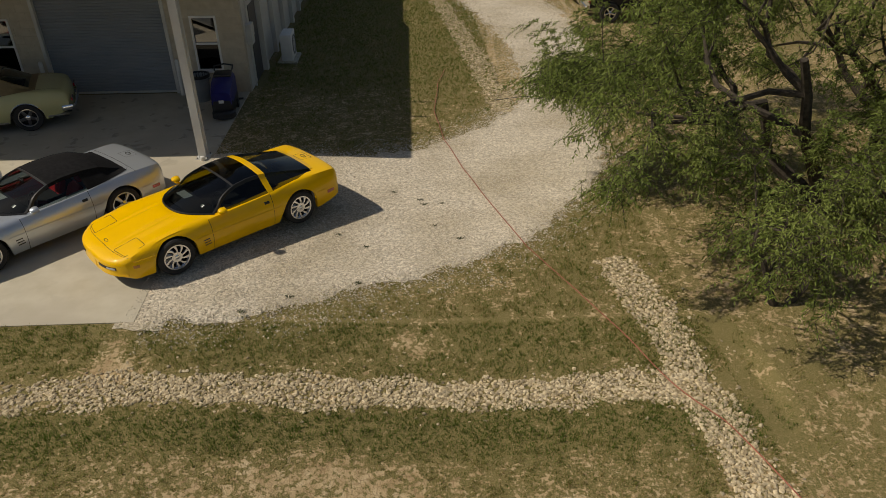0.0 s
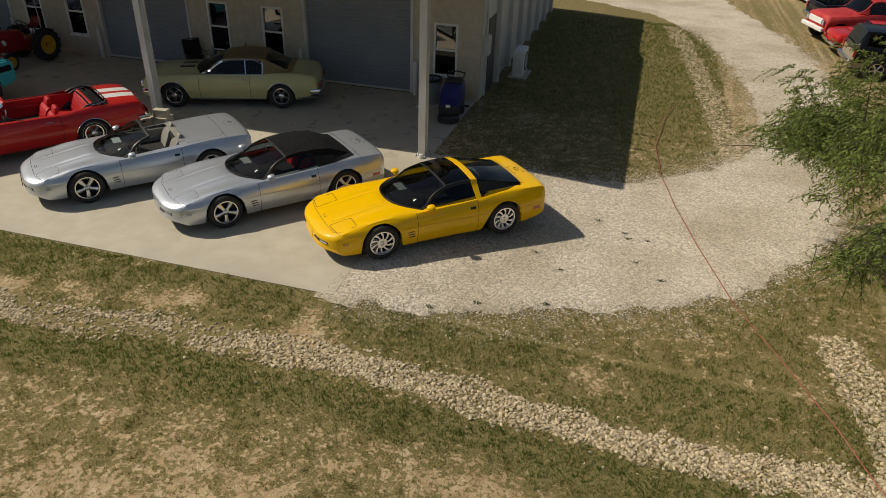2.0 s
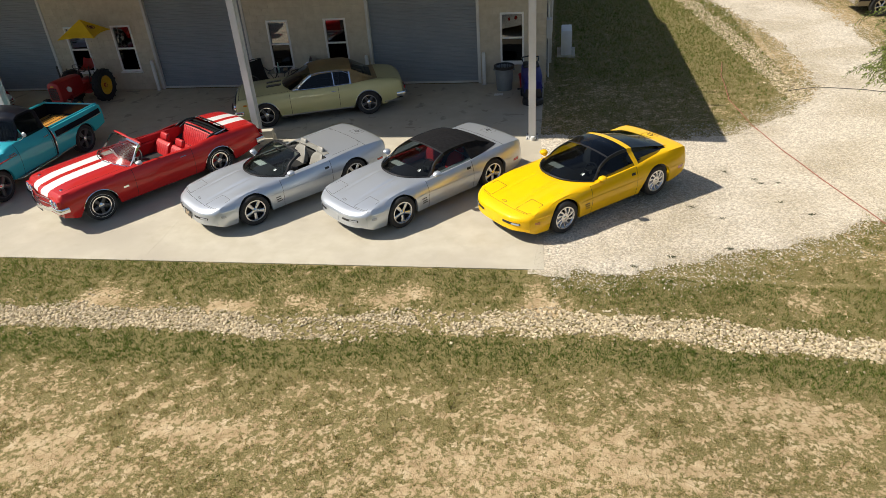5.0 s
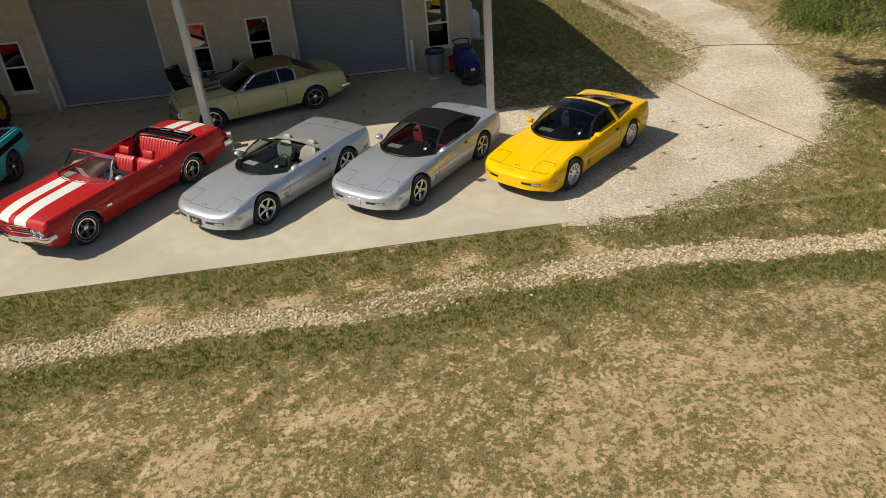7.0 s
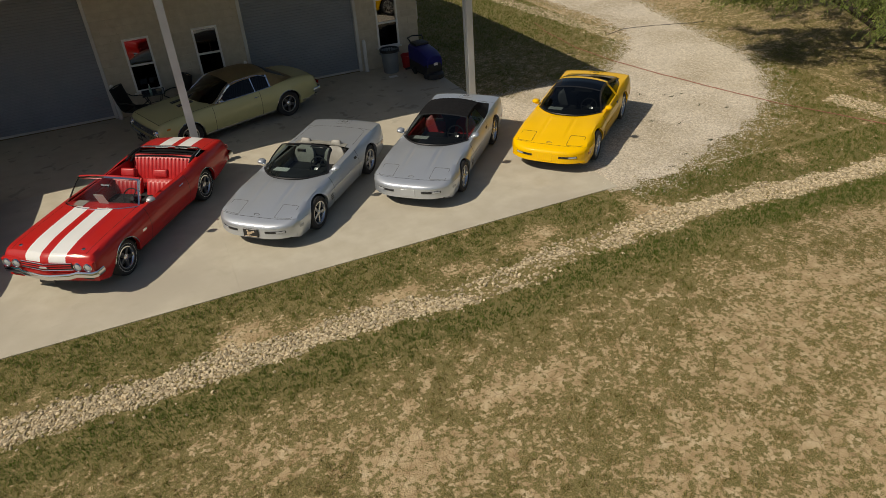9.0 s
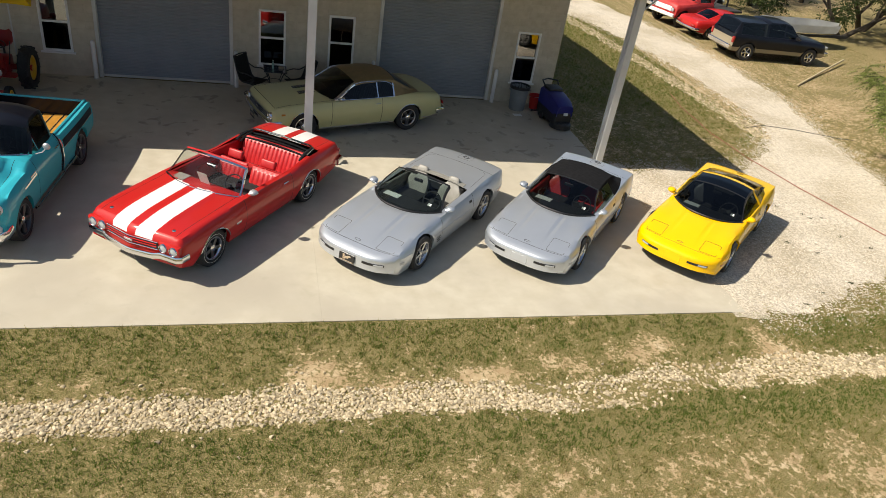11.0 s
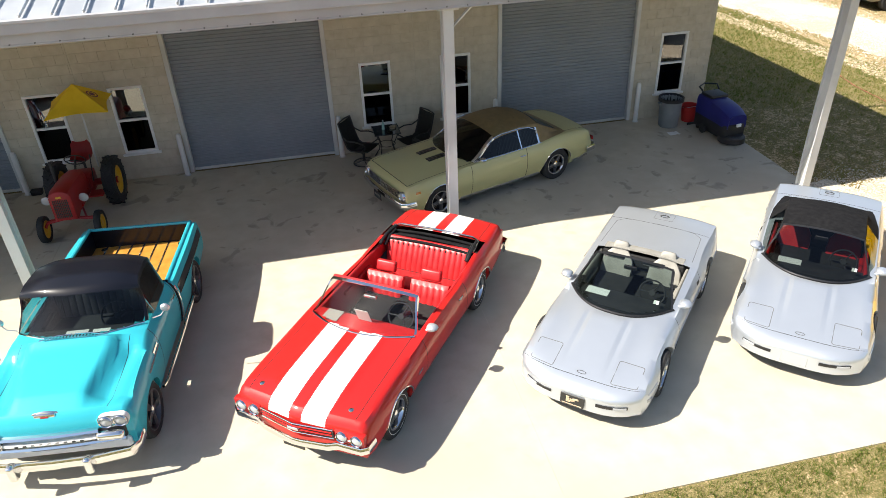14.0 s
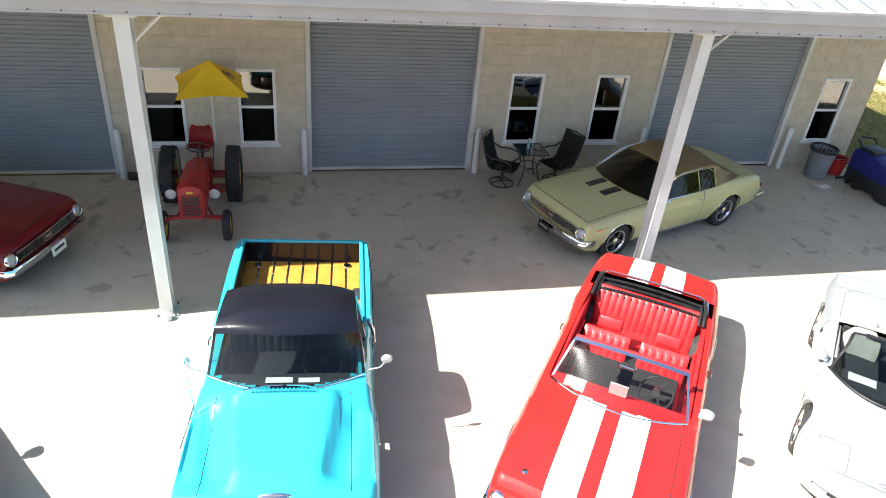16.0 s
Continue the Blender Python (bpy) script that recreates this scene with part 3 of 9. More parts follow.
def grass_cover(x, y):
    """How thickly grass grows at a place, 0 to 1."""
    n1 = noise.noise((x * 0.8, y * 1.0, 2.2))
    n2 = noise.noise((x * 2.6, y * 3.0, 7.7)) + 0.3 * noise.noise((x * 6.0, y * 6.5, 1.7))
    if x < 18.0 and y < -10.4:
        s = y - swale_y(x)
        if s > 0:
            c = 0.86 - 0.45 * gauss(s - 0.35, 0.35) * (0.5 + noise.noise((x * 0.7, 3.1, 0.4)))
        else:
            c = 0.47 + 0.50 * gauss(s + 0.8, 0.5) - 0.14 * smooth_step((x - 4) / 6.0) * smooth_step((-13.0 - y) / 2.0)
    elif x < 15.6 and y > -4.5:
        c = 0.5 + 0.15 * smooth_step((x - 11.8) / 1.8) + 0.32 * smooth_step((y + 0.8) / 2.0)
    else:
        c = 0.42 if y > -5 else 0.68 if x < 17.5 else 0.5
    n3 = noise.noise((x * 5.5, y * 6.0, 21.0)) + 0.7 * noise.noise((x * 11.0, y * 12.0, 5.3))
    c += 0.20 * n1 + 0.22 * n2 + 0.55 * n3
    for bx, by, rx, ry in BARE:
        q = ((x - bx) / rx) ** 2 + ((y - by) / ry) ** 2
        if q < 6:
            c -= (0.70 if max(rx, ry) < 0.6 else 0.36) * math.exp(-q)
    return max(0.0, min(1.0, c))


def spaced(lo, hi, a, b, step, grow=1.35):
    """Coordinates that are even between a and b and widen outside."""
    v = list(np.arange(a, b + step / 2, step))
    s, x = step, v[-1]
    while x < hi:
        s *= grow
        x += s
        v.append(x)
    s, x = step, v[0]
    while x > lo:
        s *= grow
        x -= s
        v.insert(0, x)
    return [float(t) for t in v]


def soil_material():
    m = bpy.data.materials.new("lawn_soil")
    m.use_nodes = True
    n, l = m.node_tree.nodes, m.node_tree.links
    b = n["Principled BSDF"]
    b.inputs["Roughness"].default_value = 0.95
    b.inputs["Specular IOR Level"].default_value = 0.15
    pos = n.new("ShaderNodeNewGeometry").outputs["Position"]

    def tex(scale, detail=6):
        t = n.new("ShaderNodeTexNoise")
        t.inputs["Scale"].default_value, t.inputs["Detail"].default_value = scale, detail
        l.new(pos, t.inputs["Vector"])
        return t.outputs["Fac"]

    def ramp(src, stops):
        r = n.new("ShaderNodeValToRGB")
        e = r.color_ramp.elements
        e[0].position, e[0].color = stops[0][0], (*stops[0][1], 1)
        e[1].position, e[1].color = stops[-1][0], (*stops[-1][1], 1)
        for p, c in stops[1:-1]:
            k = e.new(p)
            k.color = (*c, 1)
        l.new(src, r.inputs["Fac"])
        return r.outputs["Color"]

    dirt = ramp(tex(5), [(0.3, (0.37, 0.262, 0.142)), (0.55, (0.49, 0.367, 0.214)), (0.75, (0.6, 0.48, 0.312))])
    thatch = ramp(tex(58, 8), [(0.28, (0.10, 0.10, 0.035)), (0.44, (0.165, 0.145, 0.055)), (0.58, (0.255, 0.20, 0.09)), (0.72, (0.40, 0.31, 0.17))])
    att = n.new("ShaderNodeAttribute")
    att.attribute_name = "cover"
    add = n.new("ShaderNodeMath")
    add.operation = "ADD"
    l.new(att.outputs["Fac"], add.inputs[0])
    sub = n.new("ShaderNodeMapRange")
    sub.inputs["From Min"].default_value, sub.inputs["From Max"].default_value = 0.3, 0.7
    sub.inputs["To Min"].default_value, sub.inputs["To Max"].default_value = -0.6, 0.6
    l.new(tex(17, 10), sub.inputs["Value"])
    l.new(sub.outputs[0], add.inputs[1])
    fac = n.new("ShaderNodeMapRange")
    fac.inputs["From Min"].default_value, fac.inputs["From Max"].default_value = 0.12, 0.42
    l.new(add.outputs[0], fac.inputs["Value"])
    mx = n.new("ShaderNodeMixRGB")
    l.new(fac.outputs[0], mx.inputs["Fac"])
    # drying cracks in the bare clay
    vor = n.new("ShaderNodeTexVoronoi")
    vor.feature = "DISTANCE_TO_EDGE"
    vor.inputs["Scale"].default_value = 5.5
    l.new(pos, vor.inputs["Vector"])
    thin = n.new("ShaderNodeMapRange")
    thin.inputs["From Min"].default_value, thin.inputs["From Max"].default_value = 0.0, 0.045
    thin.inputs["To Min"].default_value, thin.inputs["To Max"].default_value = 0.55, 0.0
    l.new(vor.outputs["Distance"], thin.inputs["Value"])
    cracked = n.new("ShaderNodeMixRGB")
    l.new(thin.outputs[0], cracked.inputs["Fac"])
    l.new(dirt, cracked.inputs["Color1"])
    cracked.inputs["Color2"].default_value = (0.20, 0.13, 0.065, 1)
    l.new(cracked.outputs[0], mx.inputs["Color1"])
    l.new(thatch, mx.inputs["Color2"])
    l.new(mx.outputs[0], b.inputs["Base Color"])
    bp = n.new("ShaderNodeBump")
    bp.inputs["Strength"].default_value, bp.inputs["Distance"].default_value = 0.7, 0.03
    l.new(tex(45, 8), bp.inputs["Height"])
    l.new(bp.outputs["Normal"], b.inputs["Normal"])
    return m


gx, gy = spaced(-700, 700, -10, 20, 0.125), spaced(-700, 700, -21, 2, 0.125)
gv = [(x, y, ground_z(x, y)) for y in gy for x in gx]
nx = len(gx)
gf = [(j * nx + i, j * nx + i + 1, (j + 1) * nx + i + 1, (j + 1) * nx + i) for j in range(len(gy) - 1) for i in range(nx - 1)]
me = bpy.data.meshes.new("ground")
me.from_pydata(gv, [], gf)
me.polygons.foreach_set("use_smooth", [True] * len(gf))
cover = me.attributes.new("cover", "FLOAT", "POINT")
cover.data.foreach_set("value", [grass_cover(x, y) if -14 < x < 40 and -24 < y < 40 else 0.5 for x, y, _ in gv])
me.materials.append(soil_material())
tagged(new("ground", me), "dry patchy lawn and bare tan soil", "ground", kind="structure")


def gravel_material():
    m = noisy("limestone_gravel", (0.52, 0.455, 0.355), (0.68, 0.61, 0.50), 14, 0.95, 0.0, c3=(0.47, 0.405, 0.30), scale3=0.5, spec=0.1)
    n, l = m.node_tree.nodes, m.node_tree.links
    b = n["Principled BSDF"]
    pos = n.new("ShaderNodeNewGeometry").outputs["Position"]
    v = n.new("ShaderNodeTexVoronoi")
    v.inputs["Scale"].default_value = 34
    l.new(pos, v.inputs["Vector"])
    old = b.inputs["Base Color"].links[0].from_socket
    hv = n.new("ShaderNodeHueSaturation")
    sep = n.new("ShaderNodeSeparateColor")
    l.new(v.outputs["Color"], sep.inputs[0])
    mr = n.new("ShaderNodeMapRange")
    mr.inputs["To Min"].default_value, mr.inputs["To Max"].default_value = 0.66, 1.24
    l.new(sep.outputs[0], mr.inputs["Value"])
    l.new(mr.outputs[0], hv.inputs["Value"])
    l.new(old, hv.inputs["Color"])
    l.new(hv.outputs[0], b.inputs["Base Color"])
    bp = n.new("ShaderNodeBump")
    bp.invert = True
    bp.inputs["Strength"].default_value, bp.inputs["Distance"].default_value = 0.6, 0.008
    l.new(v.outputs["Distance"], bp.inputs["Height"])
    l.new(bp.outputs["Normal"], b.inputs["Normal"])
    return m


M_GRAVEL = gravel_material()


def field_mesh(name, fn, x0, x1, y0, y1, step, lift, thin=0.0):
    """The part of the ground where fn is below zero, cut along its edge, a little above the ground."""
    ix, iy = int((x1 - x0) / step) + 1, int((y1 - y0) / step) + 1
    val = [[fn(x0 + i * step, y0 + j * step) for i in range(ix)] for j in range(iy)]
    verts, faces, index = [], [], {}

    def vert(x, y):
        k = (round(x, 3), round(y, 3))
        if k not in index:
            index[k] = len(verts)
            edge = min(1.0, max(0.0, -fn(x, y)) / thin) if thin and x > 9.2 else 1.0
            verts.append((x, y, ground_z(x, y) + lift * edge - 0.012 * (1 - edge)))
        return index[k]

    for j in range(iy - 1):
        for i in range(ix - 1):
            c = [(x0 + (i + a) * step, y0 + (j + b) * step, val[j + b][i + a]) for a, b in ((0, 0), (1, 0), (1, 1), (0, 1))]
            if all(p[2] >= 0 for p in c):
                continue
            poly = []
            for p, q in zip(c, c[1:] + c[:1]):
                if p[2] < 0:
                    poly.append(vert(p[0], p[1]))
                if (p[2] < 0) != (q[2] < 0):
                    t = p[2] / (p[2] - q[2])
                    poly.append(vert(p[0] + t * (q[0] - p[0]), p[1] + t * (q[1] - p[1])))
            poly = list(dict.fromkeys(poly))
            if len(poly) > 2:
                faces.append(poly)
    me = bpy.data.meshes.new(name)
    me.from_pydata(verts, [], faces)
    me.polygons.foreach_set("use_smooth", [True] * len(faces))
    return me


def drive_field(x, y):
    d = drive_dist(x, y)
    if abs(d) < 1.0:
        d += 0.24 * noise.noise((x * 1.1, y * 1.1, 3.0)) + 0.20 * noise.noise((x * 3.7, y * 3.7, 9.0)) + 0.12 * noise.noise((x * 9, y * 9, 5.0))
    if x < 9.2 and y < -4.0:
        d = min(d, drive_dist(x, y))
    return d


me = field_mesh("gravel_drive", drive_field, 8.4, 20.0, -10.9, 24.0, 0.16, 0.014, 0.3)
me.materials.append(M_GRAVEL)
tagged(new("gravel_drive", me), "pale crushed limestone gravel drive with ragged edges", "driveway", kind="structure")
me = field_mesh("gravel_road", drive_field, 1.0, 20.0, 24.01, 80.0, 1.0, 0.02)
me.materials.append(M_GRAVEL)
tagged(new("gravel_road", me), "pale gravel road running off across the field", "road", kind="structure")

# concrete apron
def concrete_material():
    m = noisy("concrete", (0.465, 0.418, 0.32), (0.53, 0.485, 0.385), 3.0, 0.85, 0.08, 160, 0.003, c3=(0.43, 0.385, 0.305), scale3=0.35, spec=0.3)
    n, l = m.node_tree.nodes, m.node_tree.links
    b = n["Principled BSDF"]
    pos = n.new("ShaderNodeNewGeometry").outputs["Position"]
    old = b.inputs["Base Color"].links[0].from_socket
    # scattered damp and oil stains, with edges of their own
    t = n.new("ShaderNodeTexNoise")
    t.inputs["Scale"].default_value, t.inputs["Detail"].default_value, t.inputs["Distortion"].default_value = 2.3, 10, 0.6
    l.new(pos, t.inputs["Vector"])
    r = n.new("ShaderNodeMapRange")
    r.inputs["From Min"].default_value, r.inputs["From Max"].default_value = 0.60, 0.66
    r.inputs["To Max"].default_value = 0.42
    l.new(t.outputs["Fac"], r.inputs["Value"])
    # the stains lie under the roof, where water drips and cars leak
    sep = n.new("ShaderNodeSeparateXYZ")
    l.new(pos, sep.inputs[0])
    zone = n.new("ShaderNodeMapRange")
    zone.inputs["From Min"].default_value, zone.inputs["From Max"].default_value = -5.2, -3.6
    zone.inputs["To Min"].default_value = 0.12
    l.new(sep.outputs["Y"], zone.inputs["Value"])
    mul = n.new("ShaderNodeMath")
    mul.operation = "MULTIPLY"
    l.new(r.outputs[0], mul.inputs[0])
    l.new(zone.outputs[0], mul.inputs[1])
    mx = n.new("ShaderNodeMixRGB")
    mx.inputs["Color2"].default_value = (0.13, 0.115, 0.095, 1)
    l.new(mul.outputs[0], mx.inputs["Fac"])
    l.new(old, mx.inputs["Color1"])
    l.new(mx.outputs[0], b.inputs["Base Color"])
    return m


M_CONCRETE = concrete_material()
slab = thing("concrete_apron", "pale concrete apron with joints and faint stains", "pavement", kind="structure")
SLAB_X = [-30.0, -23.0, -17.4, -12.1, -6.14, 1.02, 8.16]
rows_y = [-10.45, -4.33, 0.0]
for i in range(6):
    for j in range(2):
        gap = 0.002 if j else 0.0004
        x0, x1 = SLAB_X[i] + gap, SLAB_X[i + 1] - gap
        if i == 5:
            x1 = 8.48
        y0, y1 = rows_y[j] + (0.005 if j else 0), rows_y[j + 1] - (0.005 if not j else 0)
        bm = boxes((x0, x1, y0, y1, -0.35, 0.0), bevel=0.004 if j else 0.0008)
        if i == 5 and j == 0:
            for v in bm.verts:
                if v.co.x > 8:
                    v.co.x += 0.20 * (v.co.y < -7)
        part("slab_panel", bm, M_CONCRETE, slab)
bm = boxes((-29.9, 8.36, -10.39, -0.05, -0.36, -0.004))
part("joint_filler", bm, plain("joint_dirt", (0.42, 0.38, 0.305), 0.95), slab)


# ---- garage building with its canopy ----
M_BLOCK = noisy("split_concrete_block", (0.47, 0.42, 0.325), (0.55, 0.50, 0.40), 5, 0.92, 0.35, 60, 0.006, objrand=0.045, spec=0.2)
M_MORTAR = noisy("mortar", (0.46, 0.42, 0.33), (0.53, 0.485, 0.39), 8, 0.95, 0.2, 100, 0.004, spec=0.2)
M_ROLLDOOR = noisy("grey_door_slats", (0.195, 0.222, 0.252), (0.225, 0.252, 0.282), 1.2, 0.45, 0.05, 80, 0.002)
M_STEEL = noisy("painted_grey_steel", (0.53, 0.54, 0.53), (0.60, 0.61, 0.595), 2.0, 0.4, 0.05, 60, 0.002, c3=(0.49, 0.49, 0.475), scale3=0.9)
# Steel colour darkened for the eave's front, which the sun only grazes.
M_EAVE = noisy("shaded_eave_steel", (0.36, 0.36, 0.385), (0.42, 0.42, 0.44), 2.0, 0.45, 0.05, 60, 0.002)
M_ROOF = noisy("galvalume_roof", (0.47, 0.49, 0.51), (0.55, 0.57, 0.58), 3.0, 0.42, 0.04, 40, 0.002, metal=0.4)
M_VINYLWHITE = noisy("white_vinyl", (0.70, 0.70, 0.68), (0.78, 0.78, 0.76), 5, 0.45, 0.0)
M_PVC = noisy("white_pipe", (0.62, 0.62, 0.60), (0.70, 0.70, 0.68), 4, 0.5, 0.0)
M_BOLT = plain("bolt_head", (0.18, 0.18, 0.18), 0.5, 0.6)
M_WINGLASS = glass("window_glass", (0.10, 0.11, 0.11), 2.9)
M_SCREENGLASS = glass("screened_window_glass", (0.05, 0.05, 0.05), 1.45)
# Near-black wall colour stands in for the unlit room behind the panes.
M_ROOM = noisy("dim_room", (0.035, 0.03, 0.028), (0.06, 0.05, 0.045), 2, 0.9, 0.0)
M_SIDING = noisy("pale_metal_siding", (0.50, 0.49, 0.46), (0.58, 0.57, 0.53), 2, 0.5, 0.0)

DOORS = [(-10.83, -7.43), (-3.98, -0.65), (3.17, 6.58)]
WINDOWS = [(-6.865, -6.16), (-5.22, -4.53), (0.0, 0.70), (1.825, 2.525), (7.18, 7.88)]
WZ0, WZ1, DOOR_H, WALL_H = 0.61, 2.08, 3.68, 4.35
BLOCKS = {}


def block_mesh(length, height):
    key = (round(length, 3), round(height, 3))
    if key not in BLOCKS:
        bm = boxes((0, length - 0.008, -0.007, 0.05, 0, height - 0.008), bevel=0.003)
        BLOCKS[key] = mesh_of("block", bm, M_BLOCK, 30)
    return BLOCKS[key]


def block_wall(name, x0, x1, label, joint=None):
    """A wall between x0 and x1 with courses of blocks, leaving out its windows."""
    wins = [w for w in WINDOWS if x0 < w[0] < x1]
    cuts = [x0] + [v for w in wins for v in w] + [x1]
    bm = bmesh.new()
    for a, b in zip(cuts[::2], cuts[1::2]):
        box(bm, a, b, 0.0, 0.2, -0.05, WALL_H)
    for a, b in wins:
        box(bm, a, b, 0.0, 0.2, -0.05, WZ0)
        box(bm, a, b, 0.0, 0.2, WZ1, WALL_H)
    wall = part(name, bm, M_MORTAR, None)
    tagged(wall, label, "wall", kind="structure")
    course = 0.2033
    for r in range(21):
        z0 = r * course
        z1 = min(z0 + course, WALL_H)
        if z1 - z0 < 0.05:
            continue
        spans = [(x0, x1)]
        if z0 < WZ1 - 0.02 and z1 > WZ0 + 0.02:
            spans = list(zip(cuts[::2], cuts[1::2]))
        if joint:
            spans = [p for a, b in spans for p in ([(a, joint - 0.006), (joint + 0.006, b)] if a < joint < b else [(a, b)])]
        for a, b in spans:
            start = x0 - (0.2033 if r % 2 else 0.0)
            x = start + 0.4066 * math.floor((a - start) / 0.4066)
            while x < b - 0.02:
                p, q = max(x, a), min(x + 0.4066, b)
                x += 0.4066
                if q - p < 0.03:
                    continue
                ob = new("block", block_mesh(q - p, z1 - z0))
                ob.parent = wall
                ob.matrix_basis = Matrix.Translation((p, 0, z0))
    return wall


block_wall("wall_east_bay", 6.58, 8.53, "tan concrete block wall with one window")
block_wall("wall_middle_bay", -0.65, 3.17, "tan concrete block wall between two roller doors", 1.26)
block_wall("wall_west_bay", -7.43, -3.98, "tan concrete block wall with two windows", -5.76)
bm = boxes((-30, -10.83, 0.0, 0.2, -0.05, WALL_H))
tagged(part("wall_far_west", bm, M_BLOCK), "tan concrete block wall", "wall", kind="structure")
bm = bmesh.new()
for a, b in DOORS:
    box(bm, a, b, 0.0, 0.2, DOOR_H, WALL_H)
tagged(part("door_lintel", bm, M_BLOCK), "tan block lintels over the roller doors", "wall", kind="structure")
bm = boxes((-30, 8.52, 0.2, 14.0, -0.05, 0.0))
tagged(part("garage_floor", bm, M_CONCRETE), "grey concrete garage floor", "floor", kind="structure")
bm = boxes((-30, 8.3, 13.8, 14.0, 0, WALL_H), (-30.2, -30, 0, 14.0, 0, WALL_H), (-30, 8.26, 2.6, 2.7, 0, WALL_H))
tagged(part("wall_inner", bm, M_ROOM), "dim inner wall of the garage", "wall", kind="structure")

# east side wall of upright metal siding with pilasters
east = thing("wall_east", "pale side wall with pilasters, pipes and boxes", "wall", kind="structure")
part("wall_panel", boxes((8.33, 8.53, 0.2, 14.0, -0.3, WALL_H)), M_SIDING, east)
for k in range(7):
    y = 2.0 + 1.9 * k
    part("pilaster", boxes((8.53, 8.67, y, y + 0.25, -0.3, WALL_H), bevel=0.01), M_SIDING, east)
part("side_door", boxes((8.525, 8.55, 0.95, 1.85, 0.0, 2.1), bevel=0.006), plain("dark_door", (0.05, 0.05, 0.055), 0.5), east, "dark metal side door")
part("meter_box", boxes((8.53, 8.69, 0.35, 0.65, 1.2, 1.75), bevel=0.012), M_STEEL, east)
part("switch_box", boxes((8.53, 8.65, 0.72, 0.90, 1.35, 1.70), bevel=0.01), M_STEEL, east)
bm = tube(bmesh.new(), [(8.59, 0.5, 1.75), (8.59, 0.5, 4.2)], 0.03, 8)
part("conduit", bm, M_STEEL, east)
bm = tube(bmesh.new(), [(8.59, 0.5, 1.2), (8.59, 0.5, 0.0)], 0.025, 8)
part("conduit", bm, M_STEEL, east)
for y in (3.6, 5.5, 7.4):
    bm = boxes((8.53, 8.63, y + 0.5, y + 0.6, -0.2, 4.2), bevel=0.01)
    part("downspout", bm, M_VINYLWHITE, east)

# outdoor air-conditioning unit
ac = thing("air_conditioner", "white outdoor air-conditioning unit beside the wall", "air conditioner", pose(9.15, 3.15, ground_z(9.15, 3.15)))
part("case", boxes((-0.17, 0.17, -0.42, 0.42, 0.06, 0.86), bevel=0.02, seg=2), M_VINYLWHITE, ac)
bm = lathe(bmesh.new(), [(0.30, 0.172), (0.30, 0.185), (0.27, 0.19), (0.26, 0.172)], 28, "X", (0, 0.08, 0.46), closed=True)
for k in range(9):
    box(bm, 0.172, 0.182, -0.19, 0.35, 0.22 + 0.06 * k, 0.228 + 0.06 * k)
part("fan_grille", bm, M_BOLT, ac)
part("pad", boxes((-0.30, 0.30, -0.55, 0.55, -0.02, 0.06), bevel=0.01), M_CONCRETE, ac)

# windows: white frames, two sashes
for k, (a, b) in enumerate(WINDOWS):
    w = thing("window_%d" % (k + 1), "white-framed sash window with dark reflecting panes", "window", kind="structure")
    mid = (WZ0 + WZ1) / 2
    bm = boxes((a, b, -0.03, 0.08, WZ0, WZ0 + 0.055), (a, b, -0.03, 0.08, WZ1 - 0.055, WZ1), (a, a + 0.055, -0.03, 0.08, WZ0 + 0.055, WZ1 - 0.055), (b - 0.055, b, -0.03, 0.08, WZ0 + 0.055, WZ1 - 0.055), bevel=0.005)
    part("window_frame", bm, M_VINYLWHITE, w)
    part("meeting_rail", boxes((a + 0.055, b - 0.055, 0.0, 0.06, mid - 0.025, mid + 0.025), bevel=0.004), M_VINYLWHITE, w)
    part("window_sill", boxes((a - 0.05, b + 0.05, -0.07, 0.0, WZ0 - 0.045, WZ0), bevel=0.006), M_VINYLWHITE, w)
    for z0, z1, y in ((WZ0 + 0.055, mid - 0.025, 0.012), (mid + 0.025, WZ1 - 0.055, 0.035)):
        ob = part("pane", boxes((a + 0.055, b - 0.055, y, y + 0.004, z0, z1)), M_WINGLASS if z1 > mid + 0.1 else M_SCREENGLASS, w)
        ob.visible_shadow = False

# roller doors: ribbed curtain, guides, sill
for k, (a, b) in enumerate(DOORS):
    d = thing("door_%d" % (k + 1), "closed grey ribbed steel roller door", "door", kind="structure")
    bm = bmesh.new()
    rows = []
    n = int(DOOR_H / 0.0765)
    prof = []
    for i in range(n):
        z = 0.05 + i * 0.0765
        for dz, dy in ((0.0, 0.0), (0.008, -0.012), (0.045, -0.020), (0.066, -0.012), (0.0715, 0.0)):
            prof.append((z + dz, dy))
    loft(bm, [[Vector((x, 0.10 + dy, z)) for z, dy in prof] for x in (b - 0.05, a + 0.05)])
    bmesh.ops.recalc_face_normals(bm, faces=bm.faces)
    part("curtain", bm, M_ROLLDOOR, d)
    for x0, x1 in ((a, a + 0.09), (b - 0.09, b)):
        part("guide_rail", boxes((x0, x1, -0.035, 0.12, 0.0, DOOR_H), bevel=0.006), M_STEEL, d)
    part("bottom_bar", boxes((a + 0.09, b - 0.09, 0.05, 0.12, 0.005, 0.06), bevel=0.006), M_STEEL, d)
    part("door_backing", boxes((a + 0.02, b - 0.02, 0.13, 0.15, 0.0, DOOR_H)), M_ROOM, d)

